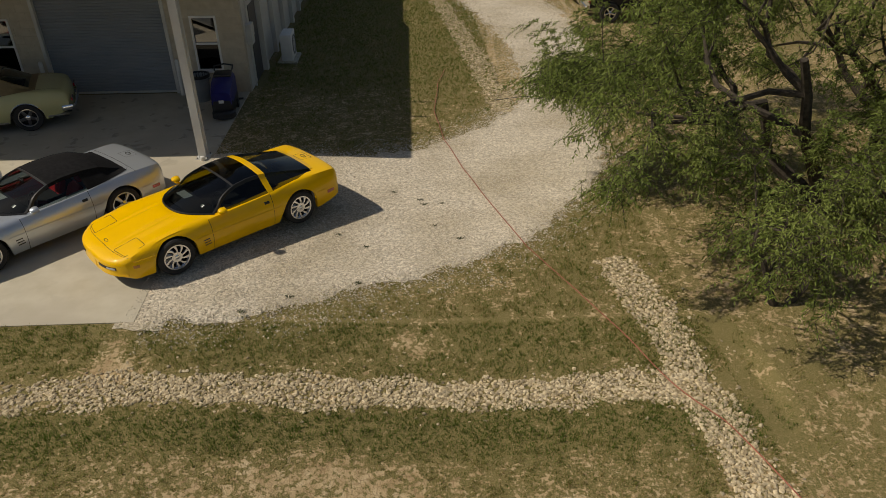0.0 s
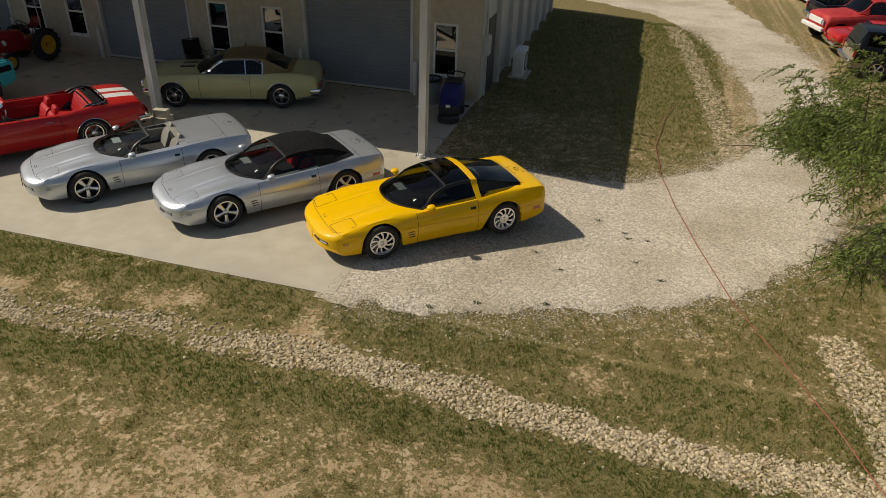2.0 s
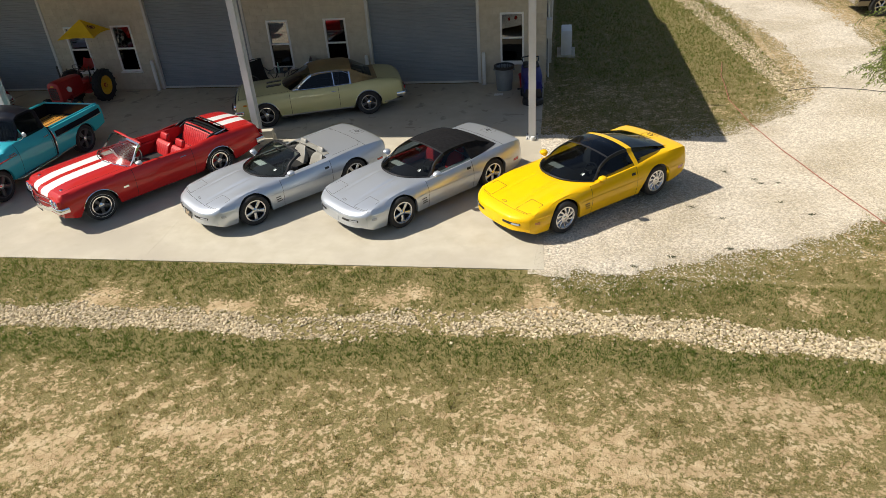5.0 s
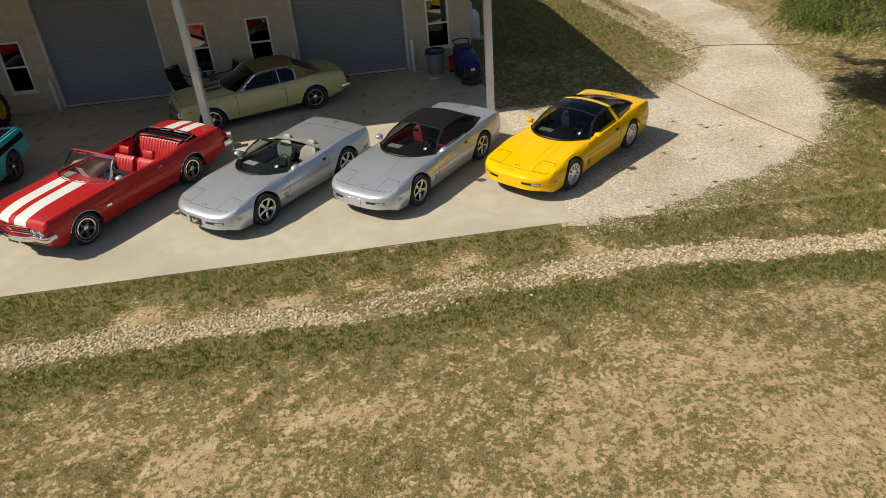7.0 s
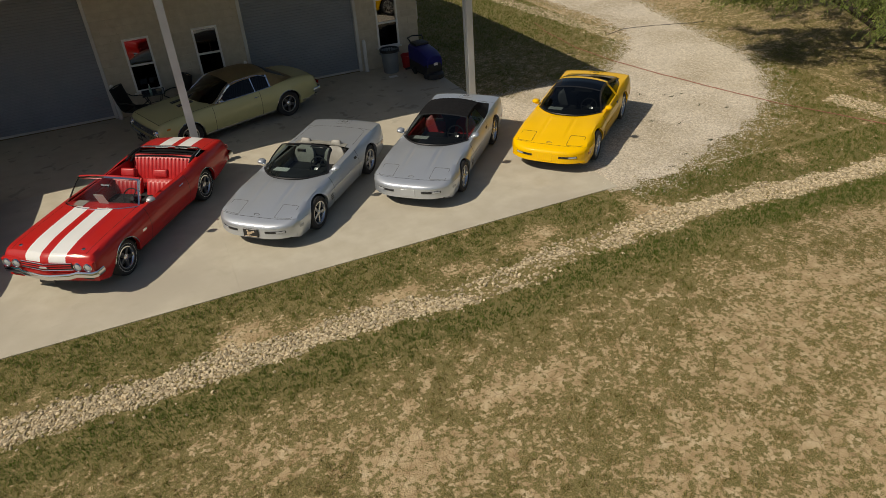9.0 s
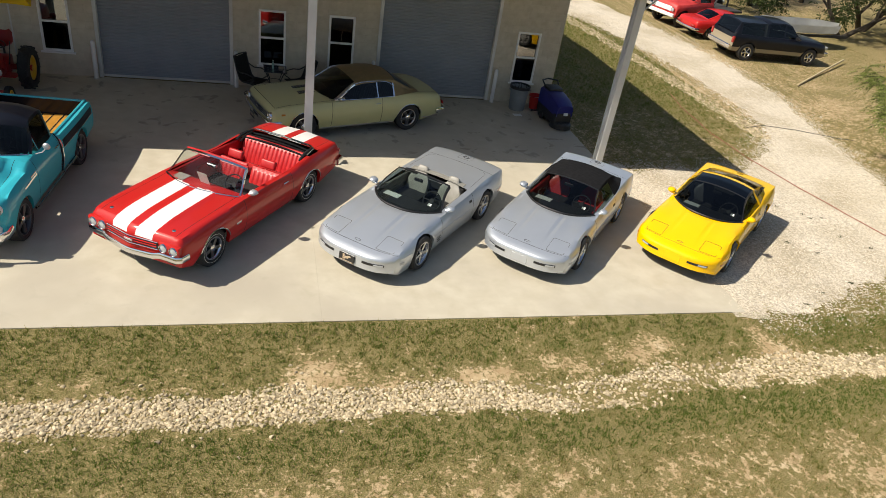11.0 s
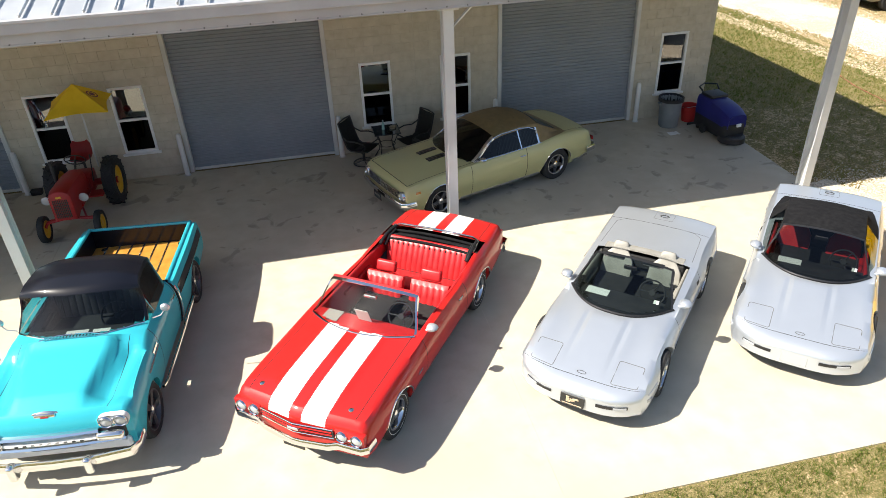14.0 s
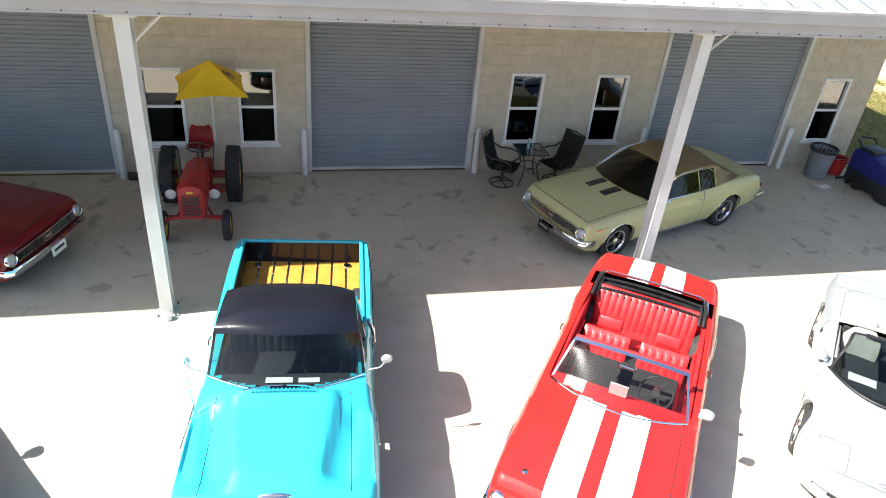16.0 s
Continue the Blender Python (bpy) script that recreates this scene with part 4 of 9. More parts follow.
# short white pipe guards at the door jambs
bol = thing("door_bollard", "short white pipe guard beside a roller door", "bollard", pose(0, 0, 0), "door bollards")
bm = lathe(bmesh.new(), [(0.055, 0.0), (0.055, 0.92), (0.045, 0.965), (0.02, 0.985), (0.001, 0.99)], 16, closed=True)
part("pipe", bm, M_PVC, bol)
part("foot", lathe(bmesh.new(), [(0.075, 0.0), (0.075, 0.012), (0.056, 0.02)], 16, closed=True), M_STEEL, bol)
spots = [(-10.9, -0.16), (-7.36, -0.16), (-4.04, -0.14), (-0.58, -0.14), (3.08, -0.14), (6.68, -0.14)]
bol.matrix_basis = pose(*spots[0], 0)
for x, y in spots[1:]:
    copy_thing(bol, pose(x, y, 0))
box_ob = thing("bait_box", "small black box on the concrete by the wall", "box", pose(-7.16, -0.2, 0))
part("case", boxes((-0.11, 0.11, -0.08, 0.08, 0, 0.09), bevel=0.02, seg=2), M_BLACK, box_ob)
part("lid", boxes((-0.115, 0.115, -0.085, 0.085, 0.09, 0.105), bevel=0.005), M_BLACK, box_ob)

# canopy roof: hipped ribbed sheets over purlins, eave beam, trim
EAVE_Y, EAVE_Z, EAST_X = -4.67, 4.50, 8.56
canopy = thing("canopy_roof", "pale metal canopy roof with standing seams and grey eave beam", "roof", kind="structure")
SLOPE = 0.20
RIDGE_Y = 6.0
def roof_z(x, y):
    return EAVE_Z + SLOPE * min(y - EAVE_Y, EAST_X - x, 12.0)
bm = bmesh.new()
hip = RIDGE_Y - EAVE_Y
v = [bm.verts.new(p) for p in ((-30, EAVE_Y, EAVE_Z), (EAST_X, EAVE_Y, EAVE_Z), (EAST_X - hip, RIDGE_Y, EAVE_Z + SLOPE * hip), (-30, RIDGE_Y, EAVE_Z + SLOPE * hip), (EAST_X, 7.2, EAVE_Z), (EAST_X, 14.2, 2.6), (-30, 14.2, 2.6), (EAST_X - hip, 7.2, EAVE_Z + SLOPE * hip))]
for q in ((0, 1, 2, 3), (1, 4, 7, 2), (4, 5, 7), (3, 2, 7), (3, 7, 5, 6)):
    bm.faces.new([v[i] for i in q])
bmesh.ops.recalc_face_normals(bm, faces=bm.faces)
bmesh.ops.solidify(bm, geom=bm.faces[:], thickness=0.03)
part("roof_sheet", bm, M_ROOF, canopy)
rib = boxes((-0.014, 0.014, 0, 3.4 , 0, 0.045), bevel=0.006)
for vv in rib.verts:
    vv.co.z += SLOPE * vv.co.y
rib_me = mesh_of("roof_rib", rib, M_ROOF, 30)
for k in range(64):
    x = 8.2 - 0.406 * k
    if x > EAST_X - 3.5:
        continue
    ob = new("roof_rib", rib_me)
    ob.parent = canopy
    ob.matrix_basis = pose(x, EAVE_Y + 0.01, EAVE_Z + 0.028)
part("eave_trim", boxes((-30, EAST_X + 0.03, EAVE_Y - 0.03, EAVE_Y + 0.02, EAVE_Z - 0.17, EAVE_Z + 0.02), (-30, EAST_X + 0.03, EAVE_Y - 0.045, EAVE_Y - 0.03, EAVE_Z - 0.03, EAVE_Z + 0.015), bevel=0.006), M_EAVE, canopy)
part("eave_trim", boxes((EAST_X - 0.02, EAST_X + 0.03, EAVE_Y + 0.025, 7.2, EAVE_Z - 0.17, EAVE_Z + 0.02), bevel=0.006), M_EAVE, canopy)
part("eave_beam", boxes((-30, 8.5, -4.61, -4.37, 4.15, 4.18), (-30, 8.5, -4.61, -4.58, 4.18, 4.42), (-30, 8.5, -4.61, -4.37, 4.42, 4.45), bevel=0.004), M_EAVE, canopy)
bm = bmesh.new()
for k in range(120):
    x = 8.4 - 0.32 * k
    lathe(bm, [(0.013, 0), (0.013, 0.008), (0.001, 0.011)], 6, "Y", (x, -4.622, 4.185), closed=True)
ob = part("beam_screws", bm, M_BOLT, canopy)
tagged(ob, kind="stuff")
for k, y in enumerate((-3.2, -2.1, -1.0)):
    part("purlin", boxes((-30, 8.6, y - 0.03, y + 0.03, 4.50 + SLOPE * (y - EAVE_Y) - 0.2, 4.50 + SLOPE * (y - EAVE_Y)), bevel=0.005), M_STEEL, canopy)
part("soffit_sheet", boxes((-30, 8.5, -0.02, 14.0, WALL_H, WALL_H + 0.03)), M_STEEL, canopy)

# columns
col = thing("canopy_column", "pale grey steel canopy column with a bolted base plate", "column", pose(0, 0, 0), "canopy columns")
part("flange", boxes((-0.085, 0.085, -0.115, -0.10, 0.012, 4.15), bevel=0.003), M_STEEL, col)
part("flange", boxes((-0.085, 0.085, 0.10, 0.115, 0.012, 4.15), bevel=0.003), M_STEEL, col)
part("web", boxes((-0.035, 0.035, -0.10, 0.10, 0.012, 4.12)), M_STEEL, col)
part("base_plate", boxes((-0.15, 0.15, -0.17, 0.17, 0.0, 0.014), bevel=0.003), M_STEEL, col)
for sx in (-1, 1):
    for sy in (-1, 1):
        part("anchor_bolt", lathe(bmesh.new(), [(0.018, 0.014), (0.018, 0.035), (0.008, 0.036), (0.008, 0.055), (0.001, 0.056)], 6, "Z", (sx * 0.115, sy * 0.14, 0), closed=True), M_BOLT, col)
part("cap_plate", boxes((-0.17, 0.17, -0.135, 0.12, 4.10, 4.34), bevel=0.006), M_STEEL, col)
bm = tube(bmesh.new(), [(0.10, 0.02, 3.82), (0.42, 0.02, 4.13)], 0.022, 6)
part("knee_brace", bm, M_STEEL, col)
part("drain_boot", lathe(bmesh.new(), [(0.055, 0), (0.06, 0.05), (0.05, 0.09), (0.001, 0.1)], 12, "Z", (0.02, -0.20, 0), closed=True), M_PVC, col)
POSTS = [(-6.10, -4.37), (1.085, -4.37), (8.27, -4.37)]
col.matrix_basis = pose(*POSTS[0], 0)
for p in POSTS[1:]:
    copy_thing(col, pose(*p, 0))
copy_thing(col, pose(-13.28, -4.37, 0))
blk = thing("foundation_block", "loose concrete blocks stacked at a column's foot", "concrete block", pose(1.43, -4.68, 0, 0, 0, 8))
part("block", boxes((-0.2, 0.2, -0.19, -0.005, 0, 0.19), bevel=0.008), M_MORTAR, blk)
part("block", boxes((-0.2, 0.2, 0.005, 0.19, 0, 0.19), bevel=0.008), M_MORTAR, blk)
part("block", boxes((-0.17, 0.2, -0.13, 0.06, 0.19, 0.38), bevel=0.008), M_MORTAR, blk)


# ---- the parked cars ----
M_YELLOW = paint("yellow_paint", (0.93, 0.53, 0.0), 0.0, 0.4)
M_SILVER = paint("silver_metallic_paint", (0.60, 0.64, 0.69), 0.65, 0.36, 0.05)
M_REDPAINT = paint("red_paint", (0.50, 0.016, 0.014), 0.0, 0.4)
M_STRIPE = paint("white_stripe_paint", (0.80, 0.80, 0.78), 0.0, 0.4)
M_TEAL = paint("turquoise_paint", (0.03, 0.42, 0.51), 0.0, 0.4)
M_BLACKPAINT = paint("black_paint", (0.006, 0.007, 0.012), 0.0, 0.3)
M_BLACKPAINT.node_tree.nodes["Principled BSDF"].inputs["Coat Weight"].default_value = 0.45
M_BLACKPAINT.node_tree.nodes["Principled BSDF"].inputs["Specular IOR Level"].default_value = 0.1
M_CREAM = paint("pale_gold_paint", (0.50, 0.475, 0.24), 0.0, 0.4)
M_MAROON = paint("maroon_paint", (0.15, 0.006, 0.010), 0.0, 0.4)
M_BRIGHTRED = paint("bright_red_paint", (0.62, 0.015, 0.012), 0.0, 0.4)
M_SOFTTOP = noisy("black_canvas", (0.008, 0.008, 0.009), (0.016, 0.016, 0.017), 14, 0.9, 0.35, 700, 0.002, spec=0.1)
M_VINYL = noisy("tan_vinyl_roof", (0.17, 0.12, 0.05), (0.22, 0.155, 0.07), 10, 0.6, 0.3, 500, 0.002)
M_REDLEATHER = noisy("red_leather", (0.42, 0.012, 0.015), (0.50, 0.02, 0.022), 9, 0.42, 0.15, 300, 0.002)
M_GREYLEATHER = noisy("light_grey_leather", (0.24, 0.23, 0.20), (0.29, 0.28, 0.25), 9, 0.5, 0.15, 300, 0.002)
M_DARKLEATHER = noisy("dark_leather", (0.02, 0.02, 0.022), (0.035, 0.035, 0.037), 9, 0.5, 0.15, 300, 0.002)
M_CARPET = noisy("black_carpet", (0.012, 0.012, 0.012), (0.025, 0.025, 0.025), 60, 0.95, 0.3, 400, 0.003)
M_REDCARPET = noisy("red_carpet", (0.26, 0.012, 0.015), (0.34, 0.018, 0.02), 60, 0.95, 0.3, 400, 0.003)
M_LIDGAP = plain("shallow_gap", (0.13, 0.135, 0.14), 0.6)
M_BEDWOOD = noisy("varnished_bed_planks", (0.42, 0.19, 0.03), (0.55, 0.27, 0.05), 7, 0.35, 0.1, 60, 0.002)


def underbody(parent, sh, w):
    nose, tail = sh.axles[0] + sh.arch + 0.03, sh.axles[1] - sh.arch - 0.03
    bm = boxes((tail, nose, -w, w, sh.sill + 0.02, 0.5), (nose, sh.hi - 0.22, -w - 0.1, w + 0.1, sh.sill + 0.05, 0.46), (sh.lo + 0.08, tail, -w - 0.14, w + 0.14, sh.sill + 0.10, 0.56))
    part("underbody", bm, M_UNDER, parent)


# -- low two-seat sports car --
def c4_bulge(x, y):
    """The hood's raised middle, its two creases and the crests over the front wheels."""
    f = smooth01((2.05 - x) / 0.9) * smooth01((x - 0.82) / 0.2)
    a = math.exp(-(((y - 0.34) / 0.035) ** 2)) * 0.014 + (0.022 if y < 0.22 else 0.022 * math.exp(-(((y - 0.22) / 0.03) ** 2)))
    crest = 0.018 * math.exp(-(((x - 1.2) / 0.42) ** 2)) * math.exp(-(((y - 0.70) / 0.09) ** 2))
    return f * a + crest


C4 = Shell(
    zs=[(2.26, 0.47), (2.253, 0.505), (2.23, 0.528), (2.1, 0.567), (1.97, 0.596), (1.6, 0.660), (1.22, 0.715), (0.8, 0.735), (0.3, 0.755), (-0.4, 0.785), (-1.0, 0.825), (-1.5, 0.845), (-1.95, 0.84), (-2.12, 0.825), (-2.17, 0.79), (-2.2, 0.72)],
    zc=[(2.26, 0.475), (2.253, 0.512), (2.23, 0.537), (2.1, 0.579), (1.97, 0.610), (1.6, 0.672), (1.22, 0.730), (0.8, 0.785), (0.3, 0.815), (-0.7, 0.885), (-1.5, 0.882), (-1.95, 0.868), (-2.12, 0.845), (-2.17, 0.80), (-2.2, 0.725)],
    wmax=[(-2.2, 0.82), (-2.1, 0.86), (-1.7, 0.895), (-1.22, 0.905), (-0.4, 0.885), (0.4, 0.88), (1.22, 0.90), (1.75, 0.872), (2.1, 0.84), (2.26, 0.80)],
    ws_in=[(-2.2, 0.05), (-1.9, 0.09), (-1.22, 0.13), (-0.6, 0.085), (0.3, 0.085), (1.22, 0.115), (1.8, 0.075), (2.2, 0.03), (2.26, 0.02)],
    zm=0.50, sill=0.18, axles=(1.2215, -1.2215), arch=0.372, tuck=0.06, p=2.3, q=2.6, kf=0.25, kr=0.08, kp=3.6, kf0=1.8, kr0=-1.62, bulge=c4_bulge,
    zb_keys=[(-2.2, 0.30), (-2.0, 0.24), (-1.6, 0.18), (1.6, 0.18), (1.9, 0.19), (2.1, 0.215), (2.2, 0.24), (2.26, 0.275)],
)


def C4_BOW(x):
    return 0.06 + 0.46 * smooth01((x + 0.05) / 0.9) if x > -0.5 else 0.06 * smooth01((x + 0.75) / 0.25)


def sport_seat(parent, x, y, z, mat):
    """A bucket seat whose back narrows into its headrest."""
    ob = new("seat")
    ob.parent = parent
    ob.matrix_basis = pose(x, y, z)
    bm = bmesh.new()
    box(bm, -0.25, 0.26, -0.17, 0.17, -0.12, 0.02, 0.04, 3, m=pose(0, 0, 0, 0, -6, 0))
    for s in (-1, 1):
        box(bm, -0.25, 0.24, s * 0.20 - 0.05, s * 0.20 + 0.05, -0.1, 0.07, 0.04, 3, m=pose(0, 0, 0, 0, -6, 0))
    part("cushion", bm, mat, ob)
    m = pose(-0.24, 0, 0, 0, -22, 0)
    bm = bmesh.new()
    rows = []
    for h, w, d in ((-0.02, 0.20, 0.05), (0.05, 0.235, 0.065), (0.25, 0.25, 0.07), (0.40, 0.235, 0.06), (0.48, 0.19, 0.05), (0.54, 0.135, 0.045), (0.60, 0.12, 0.045), (0.655, 0.11, 0.04), (0.68, 0.085, 0.025)):
        ring = []
        for k in range(16):
            a = 2 * math.pi * k / 16
            cx, cy = math.cos(a), math.sin(a)
            px = d * math.copysign(abs(cx) ** 0.6, cx)
            py = w * math.copysign(abs(cy) ** 0.6, cy)
            if cx > 0 and h < 0.5:
                px += 0.035 * (abs(py) / w) ** 2
            ring.append(m @ Vector((px - 0.03, py, h)))
        rows.append(ring)
    r = loft(bm, rows, close=True)
    bm.faces.new(r[0])
    bm.faces.new(r[-1][::-1])
    bmesh.ops.recalc_face_normals(bm, faces=bm.faces)
    part("backrest", bm, mat, ob)
    return ob


def sports_car(name, label, at, body, top, seats, rim, rims, leather, plate=None, headlight_lens=False, group="sports cars in the row"):
    """top: glass (a coupe with a smoked roof panel), soft (a raised black top) or open."""
    sh = C4
    car = thing(name, label, "car", at, group)
    coupe = top == "glass"
    x_hole = -0.66 if not coupe else -1.70

    def kind(x, band, y, z, sign):
        seam = abs(x - 0.545) < 0.004 or abs(x + 0.655) < 0.004
        if band in ("side", "edge", "tuck") and -0.66 < x < 0.55:
            if seam:
                return "body", 1
            return "door#%d" % sign, 0
        base = 0.815 - 0.52 * (y / 0.75) ** 2.5
        if band == "top" and x_hole < x < base and y < 0.70 - 0.06 * smooth01((-0.5 - x) / 0.8):
            if x > base - 0.05 or top == "open" and x > 0.15 and y > 0.61:
                return "cowl", 1
            return None
        if x > 2.06 and z < 0.53 and band in ("side", "tuck") or band == "end" and x > 0:
            return "front_bumper", 0
        if abs(x - 2.05) < 0.005 and band == "top":
            return "body", 1
        if band in ("top", "edge") and 0.42 < x < 2.05:
            return "hood", 0
        if band == "side" and x > 0.55 and z > 0.505:
            return "hood", 0
        if x < -1.75 and band in ("side", "tuck") and z < 0.6 or band == "end":
            return "rear_bumper", 0
        if not coupe and band == "top" and -1.62 < x and x < x_hole:
            return ("body", 1) if abs(x + 1.615) < 0.005 else ("tonneau_lid", 0)
        return "body", 0

    mats = {"*": [body, M_SEAM]}
    sh.skin(kind, mats, car, extra=(*lin(0.26, 0.78, 18), 0.549, 0.541, -0.651, -0.659, 2.053, 2.045, 0.42, x_hole, -1.61, -1.618), ys=(0.70, 0.645, 0.6, 0.5, 0.4, 0.35, 0.32, 0.29, 0.26, 0.23, 0.20, 0.12, 0.0), fracs=(0,), nside=11)
    underbody(car, sh, 0.60)
    # black moulding along the flank
    for s in (1, -1):
        for a, b in ((2.02, 1.62), (0.82, -0.82), (-1.62, -2.12)):
            xs = lin(a, b, 12)
            bm = strip([sh.side(x, 0.515, 0.0, s) for x in xs], [Vector((0, s, 0))] * 12, 0.022, 0.008)
            part("side_moulding", bm, body, car)
        bm = bmesh.new()
        for k in range(3):
            x = 0.74 - 0.012 * k
            zz = 0.44 - 0.05 * k
            strip([sh.side(x - t, zz + 0.05 * t, 0.0, s) for t in (0.0, 0.06, 0.12)], [Vector((0, s, 0))] * 3, 0.016, 0.006, bm=bm)
        part("fender_vent", bm, M_BLACK, car)
        bm = bmesh.new()
        patch(lambda u, v, t, s=s: sh.side(u, v, t, s), lin(-0.50, -0.60, 3), lin(0.655, 0.70, 3), 0.004, bm=bm)
        part("door_handle", bm, M_BLACK, car)
        bm = bmesh.new()
        patch(lambda u, v, t, s=s: sh.side(u, v, t, s), lin(2.12, 1.84, 7), lin(0.41, 0.458, 3), 0.007, bm=bm)
        part("side_marker", bm, M_AMBER if coupe else M_LAMP, car)
        bm = bmesh.new()
        patch(lambda u, v, t, s=s: sh.side(u, v, t, s), lin(-1.86, -2.06, 4), lin(0.42, 0.48, 3), 0.006, bm=bm)
        part("rear_marker", bm, M_REDLENS, car)
        # lamp slot in the nose
        ye = lin(0.29, 0.66, 9)
        bm = bmesh.new()

        def nose(y, z, t, s=s):
            x = sh.bend(2.26, y) + t - 0.12 * max(0, 0.34 - z)
            return Vector((x, s * y, z))

        patch(nose, ye, lin(0.392, 0.432, 3), 0.010, bm=bm)
        part("fog_lamp_slot", bm, M_BLACK, car)
        bm = bmesh.new()
        patch(nose, lin(0.50, 0.65, 4), lin(0.397, 0.427, 3), 0.016, bm=bm)
        part("fog_lamp", bm, M_LAMP, car)
        # closed headlight lid: a thin outline
        a0, a1, y0, y1 = 2.02, 1.62, 0.38, 0.70
        ring = []
        for cx, cy, st in ((a0 - 0.03, y1 - 0.03, 0), (a1 + 0.03, y1 - 0.03, 1), (a1 + 0.03, y0 + 0.03, 2), (a0 - 0.03, y0 + 0.03, 3)):
            for k in range(4):
                an = math.pi / 2 * (st + k / 3) 
                ring.append((cx + 0.03 * math.cos(an), cy + 0.03 * math.sin(an)))
        ring.append(ring[0])
        bm = strip([sh.top(x, s * y, 0.0005) for x, y in ring], [Vector((0.2, 0, 1))] * len(ring), 0.009, 0.002)
        part("headlight_lid_gap", bm, M_LIDGAP if body is M_SILVER else M_SEAM, car)
        if headlight_lens:
            bm = patch(lambda u, v, t, s=s: sh.top(u, s * v, t), lin(1.95, 1.6, 5), lin(0.52, 0.70, 4), 0.008)
            part("headlight", bm, M_LAMP, car)
        side_mirror(car, 0.30, s * 0.765, 0.84, body, s, 1.0)
        # wipers' cowl and trim under the windscreen
    # nose badge
    bm = bmesh.new()
    ov = [sh.top(1.98 + 0.022 * math.cos(a), 0.058 * math.sin(a), 0.002) for a in lin(0, 2 * math.pi, 17)[:-1]]
    tube(bm, ov + ov[:1], 0.004, 5, cap=False)
    part("badge", bm, M_BLACK if body is not M_SILVER else M_GUNMETAL, car)
    bm = bmesh.new()
    ov = [sh.top(-1.93 + 0.04 * math.cos(a), 0.07 * math.sin(a), 0.004) for a in lin(0, 2 * math.pi, 17)[:-1]]
    tube(bm, ov + ov[:1], 0.006, 5, cap=False)
    part("fuel_lid", bm, M_BLACK, car)
    ring = [(-1.80, -0.15), (-1.80, 0.15), (-2.03, 0.15), (-2.03, -0.15), (-1.80, -0.15)]
    bm = strip([sh.top(x, y, 0.0005) for x, y in ring], [Vector((0, 0, 1))] * 5, 0.006, 0.002)
    part("fuel_lid_gap", bm, M_LIDGAP if body is M_SILVER else M_SEAM, car)
    if not coupe:
        lid = [(-0.80, -0.70), (-1.50, -0.67), (-1.60, -0.55), (-1.62, 0.0), (-1.60, 0.55), (-1.50, 0.67), (-0.80, 0.70)]
        bm = strip([sh.top(x, y, 0.0005) for x, y in lid], [Vector((0, 0, 1))] * 7, 0.008, 0.002)
        part("tonneau_gap", bm, M_LIDGAP, car)
    if plate:
        bm = bmesh.new()
        box(bm, -0.006, 0.006, -0.155, 0.155, -0.08, 0.08, 0.004, m=pose(2.28, 0, 0.385, 0, -4, 0))
        pl = part("front_plate", bm, plate, car, "dark show plate with a pale blurred picture")
        bm = bmesh.new()
        for k in range(9):
            random.seed(k + 3)
            cx, cz = random.uniform(-0.11, 0.11), random.uniform(-0.03, 0.045)
            box(bm, 0.004, 0.009, cx - 0.02, cx + 0.02, cz - 0.015, cz + 0.012, 0.002, m=pose(2.28, 0, 0.385, 0, -4, 0))
        box(bm, 0.004, 0.009, -0.13, 0.13, -0.068, -0.055, 0.002, m=pose(2.28, 0, 0.385, 0, -4, 0))
        part("plate_picture", bm, plain("plate_print", (0.5, 0.38, 0.25), 0.5), pl)
    else:
        bm = bmesh.new()
        box(bm, -0.008, 0.008, -0.16, 0.16, -0.075, 0.075, 0.006, m=pose(2.258, 0, 0.385, 0, -4, 0))
        part("plate_pad", bm, body, car)
    # tail lamps
    for y in (0.28, 0.56, -0.28, -0.56):
        bm = lathe(bmesh.new(), [(0.001, -0.012), (0.06, -0.01), (0.075, 0.0), (0.075, 0.03)], 16, "X", (-2.205 + 0.08 * (y / 0.85) ** 2, y, 0.60), closed=True)
        part("tail_lamp", bm, M_REDLENS, car)
    # cabin
    inner = leather
    cockpit(car, 0.62, -0.72, 0.69, 0.26, 0.76, inner, M_CARPET, 0.26, 0.75, M_DARKLEATHER, 0.78)
    for s in (1, -1):
        sport_seat(car, -0.24, s * 0.36, 0.33, inner)
    bm = boxes((-0.65, 0.35, -0.11, 0.11, 0.26, 0.50), bevel=0.03, seg=2)
    part("console", bm, M_DARKLEATHER, car)
    steering_wheel(car, 0.12, 0.36, 0.76, M_DARKLEATHER, 0.18)
    bm = boxes((0.32, 0.48, -0.50, -0.18, 0.751, 0.755))
    part("paper", bm, M_PAPER, car)
    bm = tube(bmesh.new(), [(0.868 - 0.52 * abs(y / 0.75) ** 2.5, y, 0.808 - 0.042 * abs(y / 0.71) ** 2.2) for y in lin(-0.70, 0.70, 25)], 0.014, 6)
    part("windshield_seal", bm, M_BLACK, car)
    foot = [(0.835 - 0.52 * abs(y / 0.75) ** 2.5, y) for y in lin(-0.715, 0.715, 41)]
    bm = strip([sh.top(x, y, 0.002) for x, y in foot], [Vector((0.1, 0, 1))] * 41, 0.085, 0.004)
    part("cowl_trim", bm, M_BLACK, car)
